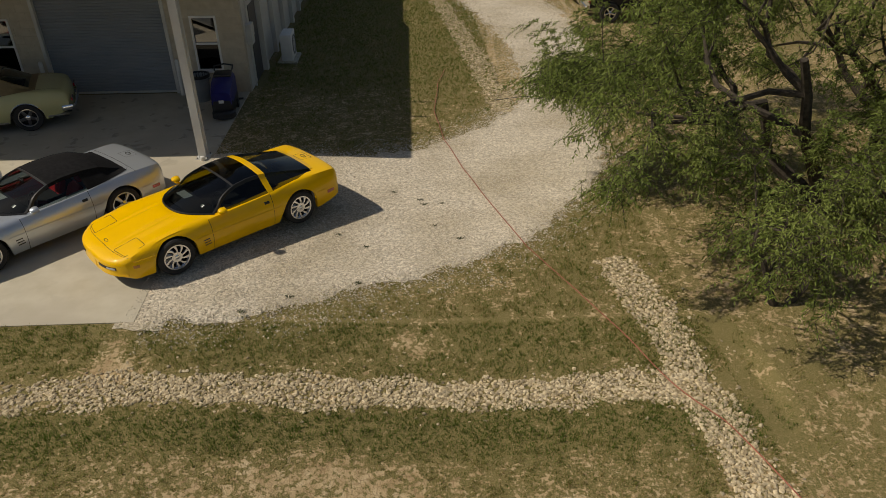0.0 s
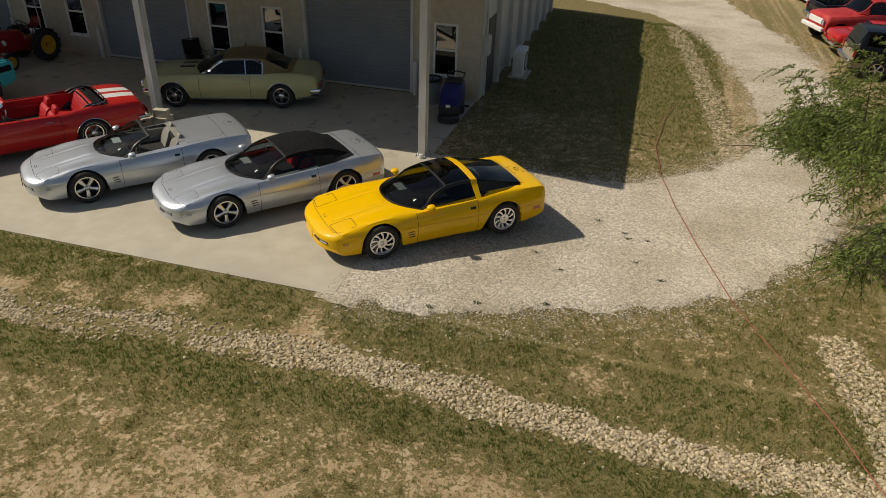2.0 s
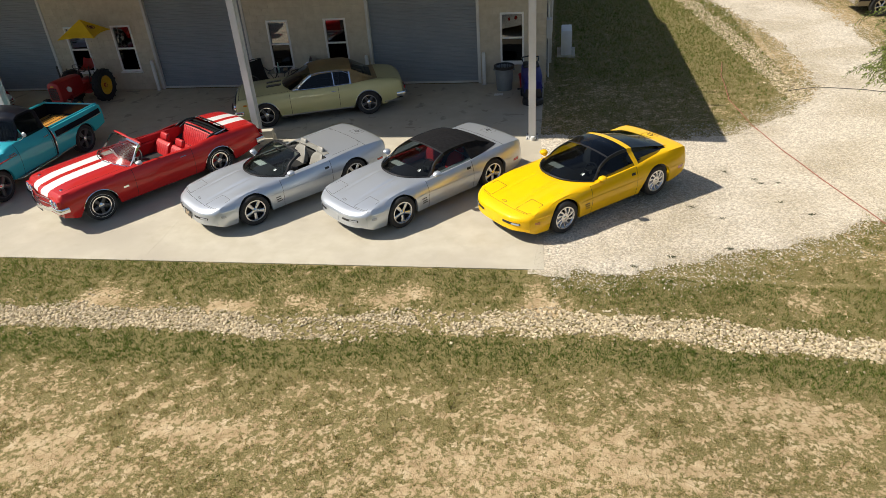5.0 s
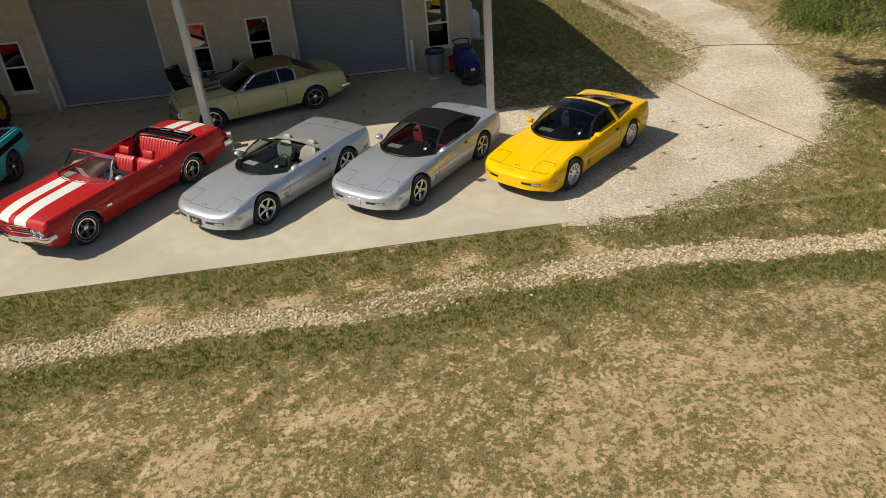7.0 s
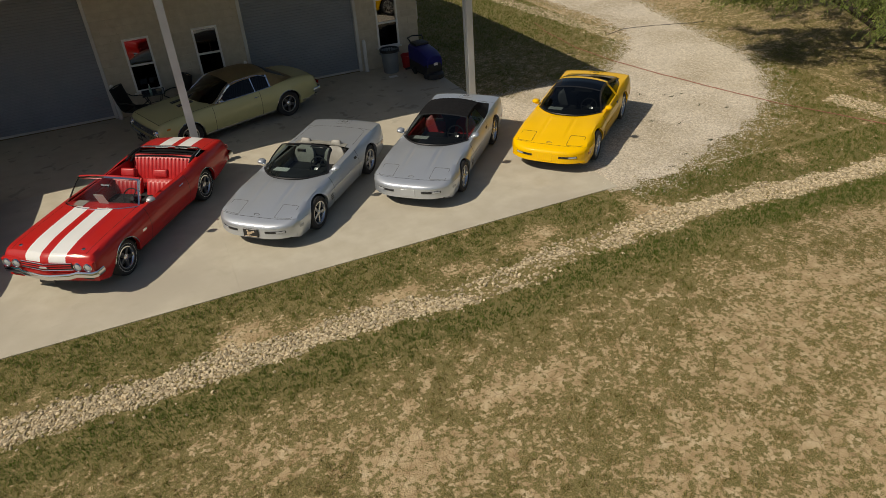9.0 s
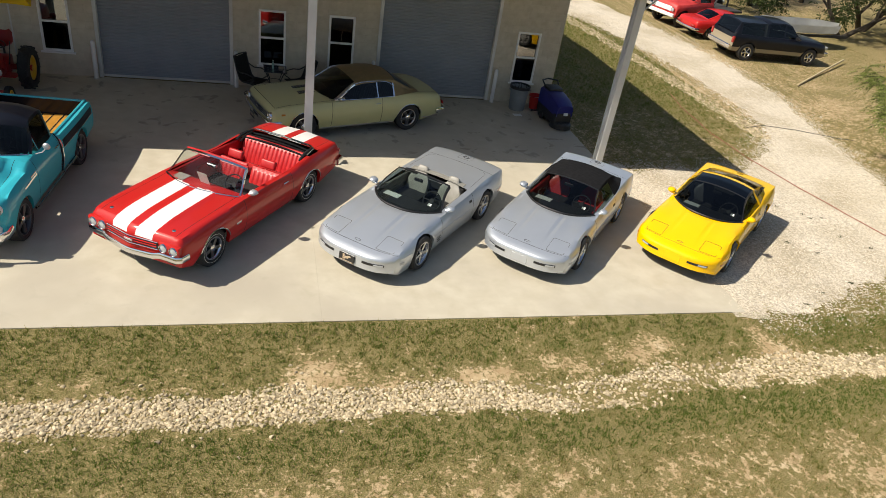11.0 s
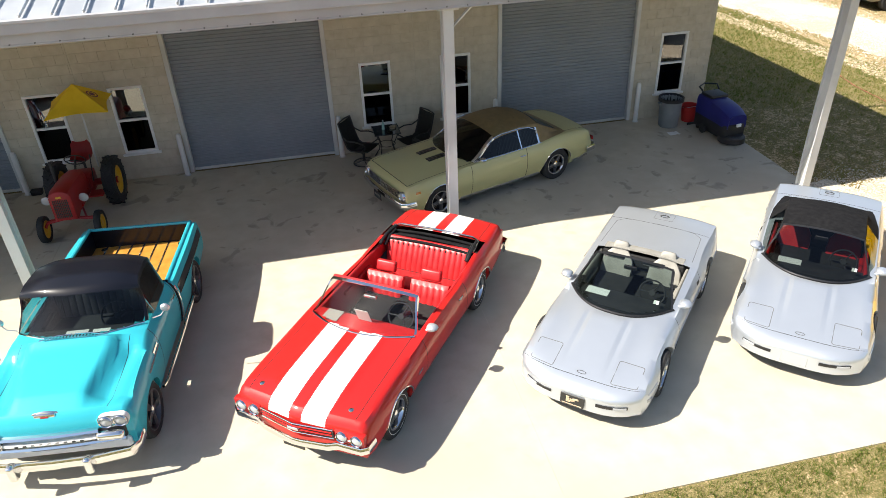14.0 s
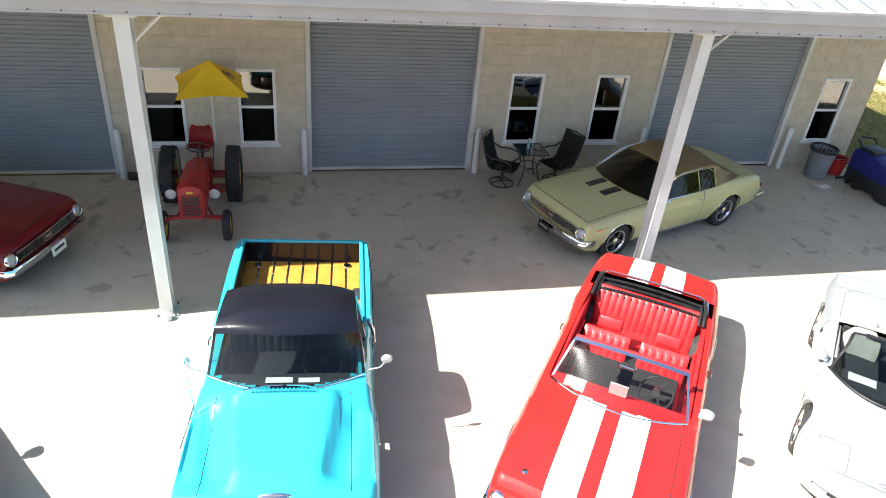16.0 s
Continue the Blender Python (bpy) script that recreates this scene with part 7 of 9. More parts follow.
# local: x ahead
for s in (1, -1):
    tractor_tyre(tr, -0.62, s * 0.54, 0.50, 0.24, 0.29, 16, s)
    tractor_tyre(tr, 0.80, s * 0.50, 0.27, 0.13, 0.17, 0, s)
bm = bmesh.new()
rows = []
for x, w, zt, zb in ((0.98, 0.15, 0.98, 0.50), (0.95, 0.19, 1.05, 0.48), (0.85, 0.20, 1.08, 0.48), (0.4, 0.20, 1.06, 0.62), (0.0, 0.19, 1.03, 0.66), (-0.16, 0.18, 1.0, 0.57)):
    rows.append([Vector((x, y, z)) for y, z in ((-w, zb), (-w, zt - 0.12), (-w * 0.85, zt - 0.04), (-w * 0.45, zt), (0, zt + 0.012), (w * 0.45, zt), (w * 0.85, zt - 0.04), (w, zt - 0.12), (w, zb))])
r = loft(bm, rows)
bm.faces.new(r[0][::-1])
bm.faces.new(r[-1])
bmesh.ops.recalc_face_normals(bm, faces=bm.faces)
part("hood", bm, M_TRACTOR, tr)
bm = bmesh.new()
for k in range(9):
    y = -0.12 + 0.03 * k
    box(bm, 0.975, 0.995, y - 0.006, y + 0.006, 0.55, 0.92, 0.003)
for k in range(6):
    z = 0.58 + 0.055 * k
    box(bm, 0.978, 0.992, -0.14, 0.14, z - 0.004, z + 0.004)
part("grille_bar", bm, M_IRON, tr)
part("nose_badge", boxes((0.93, 0.995, -0.05, 0.05, 0.945, 0.985), bevel=0.008), M_YELLOWRIM, tr)
bm = boxes((-0.75, 0.45, -0.12, 0.12, 0.40, 0.66), bevel=0.03, seg=2)
box(bm, -0.85, -0.45, -0.17, 0.17, 0.36, 0.74, 0.04, 2)
part("gearbox", bm, M_TRACTOR, tr)
bm = boxes((0.0, 0.42, -0.17, 0.17, 0.46, 0.70), bevel=0.02)
part("engine", bm, M_TRACTOR, tr)
bm = tube(bmesh.new(), [(-0.62, -0.62, 0.50), (-0.62, 0.62, 0.50)], 0.07, 10)
part("rear_axle", bm, M_TRACTOR, tr)
bm = tube(bmesh.new(), [(0.80, -0.48, 0.29), (0.80, -0.40, 0.40), (0.80, 0, 0.46), (0.80, 0.40, 0.40), (0.80, 0.48, 0.29)], 0.032, 8)
tube(bm, [(0.62, -0.42, 0.36), (0.66, 0.42, 0.36)], 0.015, 6)
tube(bm, [(0.80, -0.30, 0.42), (0.25, -0.08, 0.46)], 0.02, 6)
tube(bm, [(0.80, 0.30, 0.42), (0.25, 0.08, 0.46)], 0.02, 6)
part("front_axle", bm, M_TRACTOR, tr)
for s in (1, -1):
    lamp = new("headlight")
    lamp.parent = tr
    lamp.matrix_basis = pose(0.70, s * 0.33, 0.80)
    bm = lathe(bmesh.new(), [(0.001, -0.09), (0.05, -0.075), (0.082, -0.01), (0.086, 0.01)], 18, "X", closed=True)
    tube(bm, [(-0.04, 0, -0.02), (-0.06, -s * 0.14, -0.06)], 0.012, 6)
    part("shell", bm, M_TRACTOR, lamp)
    part("lens", lathe(bmesh.new(), [(0.086, 0.01), (0.07, 0.018), (0.03, 0.024), (0.001, 0.025)], 18, "X", closed=True), M_LAMP, lamp)
    bm = bmesh.new()
    rows = [[Vector((-0.62 + 0.56 * math.cos(a) , s * y, 0.50 + 0.58 * math.sin(a))) for y in (0.36, 0.40, 0.62, 0.65)] for a in lin(0.75, 2.0, 9)]
    part("footrest", boxes((-0.35, -0.05, min(s * 0.14, s * 0.42), max(s * 0.14, s * 0.42), 0.42, 0.45), bevel=0.006), M_TRACTOR, tr)
bm = tube(bmesh.new(), [(-0.16, 0, 0.86), (-0.42, 0, 1.10)], 0.022, 8)
part("steering_column", bm, M_IRON, tr)
bm = bmesh.new()
m = pose(-0.42, 0, 1.10, 0, -50, 0)
tube(bm, [m @ Vector((0.19 * math.cos(a), 0.19 * math.sin(a), 0)) for a in lin(0, 2 * math.pi, 25)], 0.012, 6, cap=False)
for a in (0.4, 2.5, 4.6):
    tube(bm, [m @ Vector((0, 0, 0)), m @ Vector((0.19 * math.cos(a), 0.19 * math.sin(a), 0))], 0.01, 5)
part("steering_wheel", bm, M_IRON, tr)
bm = bmesh.new()
rows = []
for x, z, w in ((-0.62, 0.98, 0.12), (-0.66, 0.95, 0.19), (-0.80, 0.94, 0.21), (-0.92, 0.97, 0.21), (-0.99, 1.05, 0.20), (-1.02, 1.16, 0.19), (-1.03, 1.24, 0.14)):
    rows.append([Vector((x + 0.04 * (abs(t) ** 2), w * t, z + 0.05 * abs(t) ** 3)) for t in lin(-1, 1, 9)])
loft(bm, rows)
bmesh.ops.solidify(bm, geom=bm.faces[:], thickness=0.012)
part("seat", bm, M_TRACTOR, tr)
part("seat_spring", tube(bmesh.new(), [(-0.60, 0, 0.70), (-0.85, 0, 0.72), (-0.84, 0, 0.93)], 0.025, 6), M_IRON, tr)
part("exhaust", tube(bmesh.new(), [(0.20, -0.20, 0.70), (0.20, -0.24, 0.85), (0.20, -0.24, 1.35)], 0.028, 8), M_IRON, tr)
part("lever", tube(bmesh.new(), [(-0.45, 0.20, 0.6), (-0.55, 0.24, 1.05), (-0.57, 0.24, 1.12)], [0.012, 0.01, 0.018], 6), M_IRON, tr)
# canvas umbrella on a pole clamped to the tractor
um = new("umbrella")
um.parent = tr
um.matrix_basis = pose(-0.86, 0.25, 0, 0, 0, 8)
part("pole", tube(bmesh.new(), [(0, 0, 0.72), (0.02, 0, 2.46)], 0.017, 8), M_STEEL, um)
bm = bmesh.new()
n = 8
def um_pt(i, k):
    c = [(0.57, 0.57), (-0.57, 0.57), (-0.57, -0.57), (0.57, -0.57)]
    a, b = Vector((*c[i % 4], 0)), Vector((*c[(i + 1) % 4], 0))
    t = k / n
    e = a.lerp(b, t)
    pull = 0.10 * math.sin(math.pi * t)
    e *= 1 - pull
    return e
for i in range(4):
    rows = []
    for j in range(7):
        f = j / 6
        row = []
        for k in range(n + 1):
            e = um_pt(i, k)
            z = 2.48 - 0.46 * f - 0.05 * math.sin(math.pi * f) * math.sin(math.pi * k / n) + 0.03 * f * math.sin(math.pi * k / n)
            row.append(Vector((e.x * f + 0.02, e.y * f, z)))
        rows.append(row)
    loft(bm, rows)
bmesh.ops.remove_doubles(bm, verts=bm.verts, dist=0.001)
bmesh.ops.recalc_face_normals(bm, faces=bm.faces)
bmesh.ops.solidify(bm, geom=bm.faces[:], thickness=0.006)
can = part("canopy", bm, M_UMBRELLA, um, "yellow canvas canopy")
bm = bmesh.new()
for a0, r0, r1 in ((0, 0.001, 0.06), (0, 0.085, 0.11)):
    cs = []
    for k in range(20):
        a = 2 * math.pi * k / 20
        cs.append((math.cos(a), math.sin(a)))
    m = Matrix.Translation((0.06, 0.30, 2.245)) @ Matrix.Rotation(-0.56, 4, "X")
    inner = [bm.verts.new(m @ Vector((r0 * 1.3 * c, r0 * s, 0.006))) for c, s in cs]
    outer = [bm.verts.new(m @ Vector((r1 * 1.3 * c, r1 * s, 0.006))) for c, s in cs]
    for k in range(20):
        bm.faces.new((inner[k], outer[k], outer[(k + 1) % 20], inner[(k + 1) % 20]))
part("printed_emblem", bm, M_MAROON, can)
for a in (45, 135, 225, 315):
    e = Vector((0.52 * math.cos(radians(a)) * 1.41, 0.52 * math.sin(radians(a)) * 1.41, 2.06))
    part("rib", tube(bmesh.new(), [(0.02, 0, 2.38), e], 0.007, 5), M_STEEL, um)


def patio_chair(at):
    ch = thing("patio_chair", "black sling swivel patio chair with curved arms", "chair", at, "patio chairs")
    bm = bmesh.new()
    tube(bm, [(0.24 * math.cos(a), 0.24 * math.sin(a), 0.015) for a in lin(0, 2 * math.pi, 25)], 0.014, 6, cap=False)
    for a in (0.8, 2.36, 3.93, 5.5):
        tube(bm, [(0, 0, 0.07), (0.24 * math.cos(a), 0.24 * math.sin(a), 0.015)], 0.012, 6)
    part("ring_base", bm, M_BRONZE, ch)
    part("pedestal", tube(bmesh.new(), [(0, 0, 0.05), (0, 0, 0.36)], 0.03, 10), M_BRONZE, ch)
    side = [(0.27, 0.40), (0.10, 0.385), (-0.16, 0.37), (-0.24, 0.42), (-0.32, 0.62), (-0.42, 0.98)]
    bm = bmesh.new()
    rows = [[Vector((x, y, z - 0.02 * math.cos(math.pi * y / 0.5))) for y in lin(-0.25, 0.25, 6)] for x, z in side]
    loft(bm, rows)
    bmesh.ops.solidify(bm, geom=bm.faces[:], thickness=0.006)
    part("sling", bm, M_SLING, ch)
    for s in (1, -1):
        part("frame_rail", tube(bmesh.new(), [(x, s * 0.26, z) for x, z in side], 0.016, 6), M_BRONZE, ch)
        part("arm", tube(bmesh.new(), [(0.10, s * 0.27, 0.39), (0.24, s * 0.31, 0.50), (0.22, s * 0.33, 0.60), (0.0, s * 0.33, 0.64), (-0.20, s * 0.31, 0.62), (-0.34, s * 0.27, 0.70)], 0.016, 6), M_BRONZE, ch)
    part("top_rail", tube(bmesh.new(), [(-0.42, -0.26, 0.98), (-0.43, 0, 1.0), (-0.42, 0.26, 0.98)], 0.016, 6), M_BRONZE, ch)
    part("seat_plate", boxes((-0.14, 0.14, -0.24, 0.24, 0.34, 0.36), bevel=0.006), M_BRONZE, ch)
    return ch


c1 = patio_chair(pose(-0.13, -0.64, 0, 0, 0, -35))
copy_thing(c1, pose(1.03, -0.57, 0, 0, 0, 205))
tb = thing("patio_table", "small dark patio table with a smoked glass top", "table", pose(0.42, -0.59, 0))
bm = boxes((-0.28, 0.28, -0.28, 0.28, 0.70, 0.712), bevel=0.005)
part("tabletop", bm, M_TABLETOP, tb)
bm = bmesh.new()
tube(bm, [(0.29, 0.29, 0.705), (-0.29, 0.29, 0.705), (-0.29, -0.29, 0.705), (0.29, -0.29, 0.705), (0.29, 0.29, 0.705)], 0.012, 6)
part("rim", bm, M_BRONZE, tb)
for sx in (1, -1):
    for sy in (1, -1):
        part("leg", tube(bmesh.new(), [(sx * 0.24, sy * 0.24, 0.70), (sx * 0.13, sy * 0.13, 0.40), (sx * 0.16, sy * 0.16, 0.2), (sx * 0.26, sy * 0.26, 0.01)], 0.012, 6), M_BRONZE, tb)
part("brace_ring", tube(bmesh.new(), [(0.19 * math.cos(a), 0.19 * math.sin(a), 0.38) for a in lin(0, 2 * math.pi, 21)], 0.008, 5, cap=False), M_BRONZE, tb)
bt = thing("bottle", "pale green glass bottle on the table", "bottle", pose(0.37, -0.55, 0.712))
part("glass_body", lathe(bmesh.new(), [(0.001, 0), (0.032, 0.002), (0.033, 0.12), (0.014, 0.17), (0.013, 0.21), (0.001, 0.212)], 14, closed=True), plain("green_bottle", (0.25, 0.42, 0.36), 0.1, 0.0, 1.0), bt)
part("cap", lathe(bmesh.new(), [(0.015, 0.205), (0.015, 0.222), (0.001, 0.224)], 12, closed=True), M_WHITE, bt)
ash = thing("ashtray", "round glass ashtray on the table", "ashtray", pose(0.58, -0.53, 0.712))
part("bowl", lathe(bmesh.new(), [(0.001, 0.006), (0.05, 0.008), (0.075, 0.035), (0.082, 0.035), (0.07, 0.0), (0.001, 0.0)], 18, closed=True), plain("amber_glass", (0.30, 0.24, 0.16), 0.15, 0.0, 1.0), ash)

tc = thing("trash_can", "grey round plastic trash can by the wall", "trash can", pose(7.32, -0.6, 0))
part("bin", lathe(bmesh.new(), [(0.001, 0.01), (0.22, 0.0), (0.23, 0.03), (0.27, 0.66), (0.295, 0.67), (0.295, 0.71), (0.275, 0.715), (0.262, 0.66), (0.215, 0.06), (0.001, 0.05)], 28, closed=True), M_GREYPLASTIC, tc)
for s in (1, -1):
    part("handle", boxes((s * 0.29 - 0.03, s * 0.29 + 0.03, -0.06, 0.06, 0.58, 0.61), bevel=0.01), M_GREYPLASTIC, tc)
part("bin_liner", lathe(bmesh.new(), [(0.30, 0.64), (0.302, 0.715), (0.27, 0.72), (0.25, 0.5), (0.001, 0.45)], 20, closed=True), M_BLACKPLASTIC, tc)
rg = thing("rag", "crumpled white rag on the concrete", "rag", pose(7.19, -1.14, 0))
bm = bmesh.new()
bmesh.ops.create_grid(bm, x_segments=10, y_segments=8, size=0.13)
for v in bm.verts:
    v.co.z = 0.012 + 0.03 * abs(noise.noise((v.co.x * 14, v.co.y * 14, 3)))
    v.co.y *= 0.7
part("cloth", bm, M_WHITE, rg)
bk = thing("bucket", "red plastic bucket beside the trash can", "bucket", pose(7.95, -0.44, 0))
part("pail", lathe(bmesh.new(), [(0.001, 0.008), (0.17, 0.0), (0.21, 0.36), (0.225, 0.365), (0.225, 0.385), (0.205, 0.385), (0.165, 0.03), (0.001, 0.03)], 26, closed=True), M_REDPLASTIC, bk)
part("bail", tube(bmesh.new(), [(0.22 * math.cos(a), 0.22 * math.sin(a) * 0.55 - 0.08, 0.37 - 0.06 * math.sin(a)) for a in lin(0, math.pi, 13)], 0.006, 5), M_STEEL, bk)

sc = thing("floor_scrubber", "blue and black walk-behind floor scrubber on the slab corner", "floor scrubber", pose(8.15, -1.4, 0, 0, 0, -84))
bm = bmesh.new()
rows = []
for x, w, z0, z1 in ((-0.60, 0.20, 0.42, 0.74), (-0.55, 0.26, 0.40, 0.84), (-0.2, 0.28, 0.40, 0.85), (0.1, 0.28, 0.40, 0.82), (0.40, 0.27, 0.38, 0.76), (0.62, 0.24, 0.36, 0.66), (0.57, 0.18, 0.36, 0.56)):
    rows.append([Vector((x, y, z)) for y, z in ((-w, z0), (-w, z1 - 0.12), (-w * 0.92, z1 - 0.04), (-w * 0.6, z1), (0, z1 + 0.01), (w * 0.6, z1), (w * 0.92, z1 - 0.04), (w, z1 - 0.12), (w, z0))])
r = loft(bm, rows)
bm.faces.new(r[0][::-1])
bm.faces.new(r[-1])
bmesh.ops.recalc_face_normals(bm, faces=bm.faces)
part("tank", bm, M_BLUEPLASTIC, sc)
bm = boxes((-0.56, 0.60, -0.26, 0.26, 0.08, 0.44), bevel=0.03, seg=2)
part("chassis", bm, M_BLACKPLASTIC, sc)
part("lid", boxes((-0.50, -0.08, -0.22, 0.22, 0.83, 0.91), bevel=0.025, seg=2), M_BLACKPLASTIC, sc)
part("brush_deck", lathe(bmesh.new(), [(0.001, 0.20), (0.24, 0.20), (0.29, 0.15), (0.30, 0.03), (0.001, 0.03)], 24, "Z", (0.52, 0, 0), closed=True), M_BLACKPLASTIC, sc)
bm = tube(bmesh.new(), [(-0.62, 0.38 * math.sin(a), 0.07 + 0 * a) for a in lin(-1.4, 1.4, 9)], 0.03, 8)
part("squeegee", bm, M_BLACKPLASTIC, sc)
part("hose", tube(bmesh.new(), [(-0.60, 0.02, 0.12), (-0.57, 0.06, 0.4), (-0.60, 0.10, 0.75), (-0.45, 0.12, 0.9)], 0.03, 8), M_BLACKPLASTIC, sc)
part("handle", tube(bmesh.new(), [(-0.45, -0.22, 0.92), (-0.57, -0.24, 1.0), (-0.72, 0.0, 1.0), (-0.57, 0.24, 1.0), (-0.45, 0.22, 0.92)], 0.02, 8), M_BLACKPLASTIC, sc)
part("label_plate", boxes((0.665, 0.70, -0.06, 0.06, 0.42, 0.49), bevel=0.005), M_WHITE, sc)
for s in (1, -1):
    part("wheel", lathe(bmesh.new(), [(0.001, -0.03), (0.10, -0.03), (0.11, -0.015), (0.11, 0.015), (0.10, 0.03), (0.001, 0.03)], 20, "Y", (-0.18, s * 0.27, 0.11), closed=True), M_TYRE, sc)
    part("caster", lathe(bmesh.new(), [(0.001, -0.015), (0.05, -0.015), (0.05, 0.015), (0.001, 0.015)], 14, "Y", (-0.46, s * 0.2, 0.05), closed=True), M_TYRE, sc)


# ---- vehicles and boxes across the road ----
PICK = Shell(
    zs=[(2.75, 0.78), (2.70, 0.95), (2.55, 1.03), (2.0, 1.08), (1.2, 1.13), (0.5, 1.16), (-0.8, 1.18), (-2.5, 1.20), (-2.62, 1.17), (-2.66, 1.0)],
    zc=[(2.75, 0.80), (2.70, 0.98), (2.55, 1.08), (2.0, 1.16), (1.2, 1.22), (0.5, 1.24), (-0.8, 1.2), (-2.5, 1.2), (-2.62, 1.18), (-2.66, 1.0)],
    wmax=[(-2.66, 0.96), (-2.0, 0.99), (1.8, 1.0), (2.4, 0.98), (2.75, 0.90)], ws_in=[(-2.66, 0.06), (2.75, 0.08)],
    zm=0.8, sill=0.42, axles=(1.78, -1.78), arch=0.47, tuck=0.06, p=3.2, q=3.0, kf=0.10, kr=0.02, kf0=2.3, kr0=-2.4, axle_z=0.41,
)


def modern_pickup(label, at, body, lower=None, cap=False):
    sh = PICK
    car = thing("pickup_truck", label, "truck", at, "vehicles across the road")

    def kind(x, band, y, z, sign):
        if band == "top" and -0.85 < x < 0.95 and y < 0.82:
            return None
        if band == "top" and x < -0.95 and x > -2.55 and y < 0.80:
            return None
        if band in ("side", "edge") and -0.8 < x < 1.0 and z > 0.6:
            return ("body", 1) if abs(x - 0.10) < 0.008 else ("door#%d" % sign, 0)
        if lower and z < 0.62:
            return "lower_body", 0
        return "body", 0

    sh.skin(kind, {"*": [body, M_SEAM], "lower_body": [lower or body]}, car, extra=(0.108, 0.092, -0.85, 0.95, -0.95, -2.55), ys=(0.84, 0.80, 0.6, 0.3, 0.0), fracs=(0,), nside=8)
    underbody(car, sh, 0.66)
    part("bed_floor", boxes((-2.55, -0.9, -0.80, 0.80, 0.68, 0.72)), M_BLACKPLASTIC, car)
    part("bed_wall", boxes((-2.56, -2.52, -0.8, 0.8, 0.7, 1.18), (-0.93, -0.88, -0.8, 0.8, 0.7, 1.18)), M_BLACKPLASTIC, car)
    keys = [(1.20, 0.78, 1.20, 0.78, 1.20, 1.24), (0.85, 0.88, 1.17, 0.82, 1.34, 1.44), (0.42, 0.88, 1.17, 0.72, 1.74, 1.82), (0.1, 0.88, 1.18, 0.70, 1.81, 1.88), (-0.7, 0.88, 1.18, 0.70, 1.80, 1.87), (-0.92, 0.88, 1.18, 0.72, 1.70, 1.76)]
    if cap:
        keys += [(-1.0, 0.90, 1.19, 0.78, 1.74, 1.80), (-2.4, 0.92, 1.19, 0.78, 1.72, 1.78), (-2.62, 0.92, 1.19, 0.82, 1.22, 1.24)]
    else:
        keys += [(-1.0, 0.86, 1.18, 0.80, 1.20, 1.22)]

    def kinds(x, band, s):
        if band == "top":
            return "windshield" if x > 0.44 else "roof" if x > -0.95 or cap and x > -2.42 else "rear_window"
        if band == "rail":
            return "roof"
        if x > 0.72 or 0.05 < x < 0.14 or -0.95 < x < -0.78:
            return "roof"
        if x > -0.8:
            return "side_window#%d" % s
        return "cap_window#%d" % s if cap and -2.3 < x < -1.1 else "roof"

    house(car, keys, {"windshield": M_DARKGLASS, "roof": body, "rear_window": M_DARKGLASS, "side_window#1": M_DARKGLASS, "side_window#-1": M_DARKGLASS, "cap_window#1": M_DARKGLASS, "cap_window#-1": M_DARKGLASS}, kinds, extra=(0.44, 0.72, 0.05, 0.14, -0.78, -0.95, -1.1, -2.3, -2.42))
    part("cabin_trim", boxes((-0.8, 0.8, -0.8, 0.8, 0.7, 1.1)), M_DARKLEATHER, car)
    part("rear_bumper", boxes((-2.80, -2.64, -0.92, 0.92, 0.50, 0.70), bevel=0.03), M_CHROME, car)
    part("front_bumper", boxes((2.66, 2.86, -0.92, 0.92, 0.48, 0.70), bevel=0.04), M_CHROME, car)
    part("grille", boxes((2.70, 2.78, -0.55, 0.55, 0.74, 0.98), bevel=0.02), M_BLACK, car)
    for s in (1, -1):
        part("tail_lamp", boxes((-2.69, -2.60, s * 0.90 - 0.07, s * 0.90 + 0.07, 0.80, 1.08), bevel=0.015), M_REDLENS, car)
        part("headlight", boxes((2.62, 2.76, s * 0.74 - 0.14, s * 0.74 + 0.14, 0.80, 0.96), bevel=0.02), M_LAMP, car)
        side_mirror(car, 0.75, s * 0.94, 1.25, M_BLACK, s, 1.6)
        for fx in (1.78, -1.78):
            wheel(car, fx, s * 0.86, 0.41, 0.27, "five", M_ALU, s, 0.17)
    return car


def on_ground(x, y, rz):
    return pose(x, y, ground_z(x, y), 0, 0, rz)


def parked(x, y, rz, size=0.92):
    return on_ground(x, y, rz) @ Matrix.Scale(size, 4)


M_DARKBLUE = paint("dark_blue_paint", (0.012, 0.02, 0.08), 0.2, 0.35)
modern_pickup("black pickup with beige lower panels and a bed cap", parked(22.2, 8.5, 0), M_BLACKPAINT, plain("beige_panel", (0.30, 0.25, 0.17), 0.4), True)
modern_pickup("black pickup parked tail towards the road", parked(22.2, 16.6, 14), M_BLACKPAINT)
modern_pickup("dark blue crew pickup parked before the containers", parked(23.4, 19.1, 14), M_DARKBLUE)
two_door("coupe", "red two-door coupe parked on dry grass", parked(21.95, 11.65, 4), M_REDPAINT, M_REDPAINT, M_GUNMETAL, M_DARKLEATHER, "vehicles across the road")

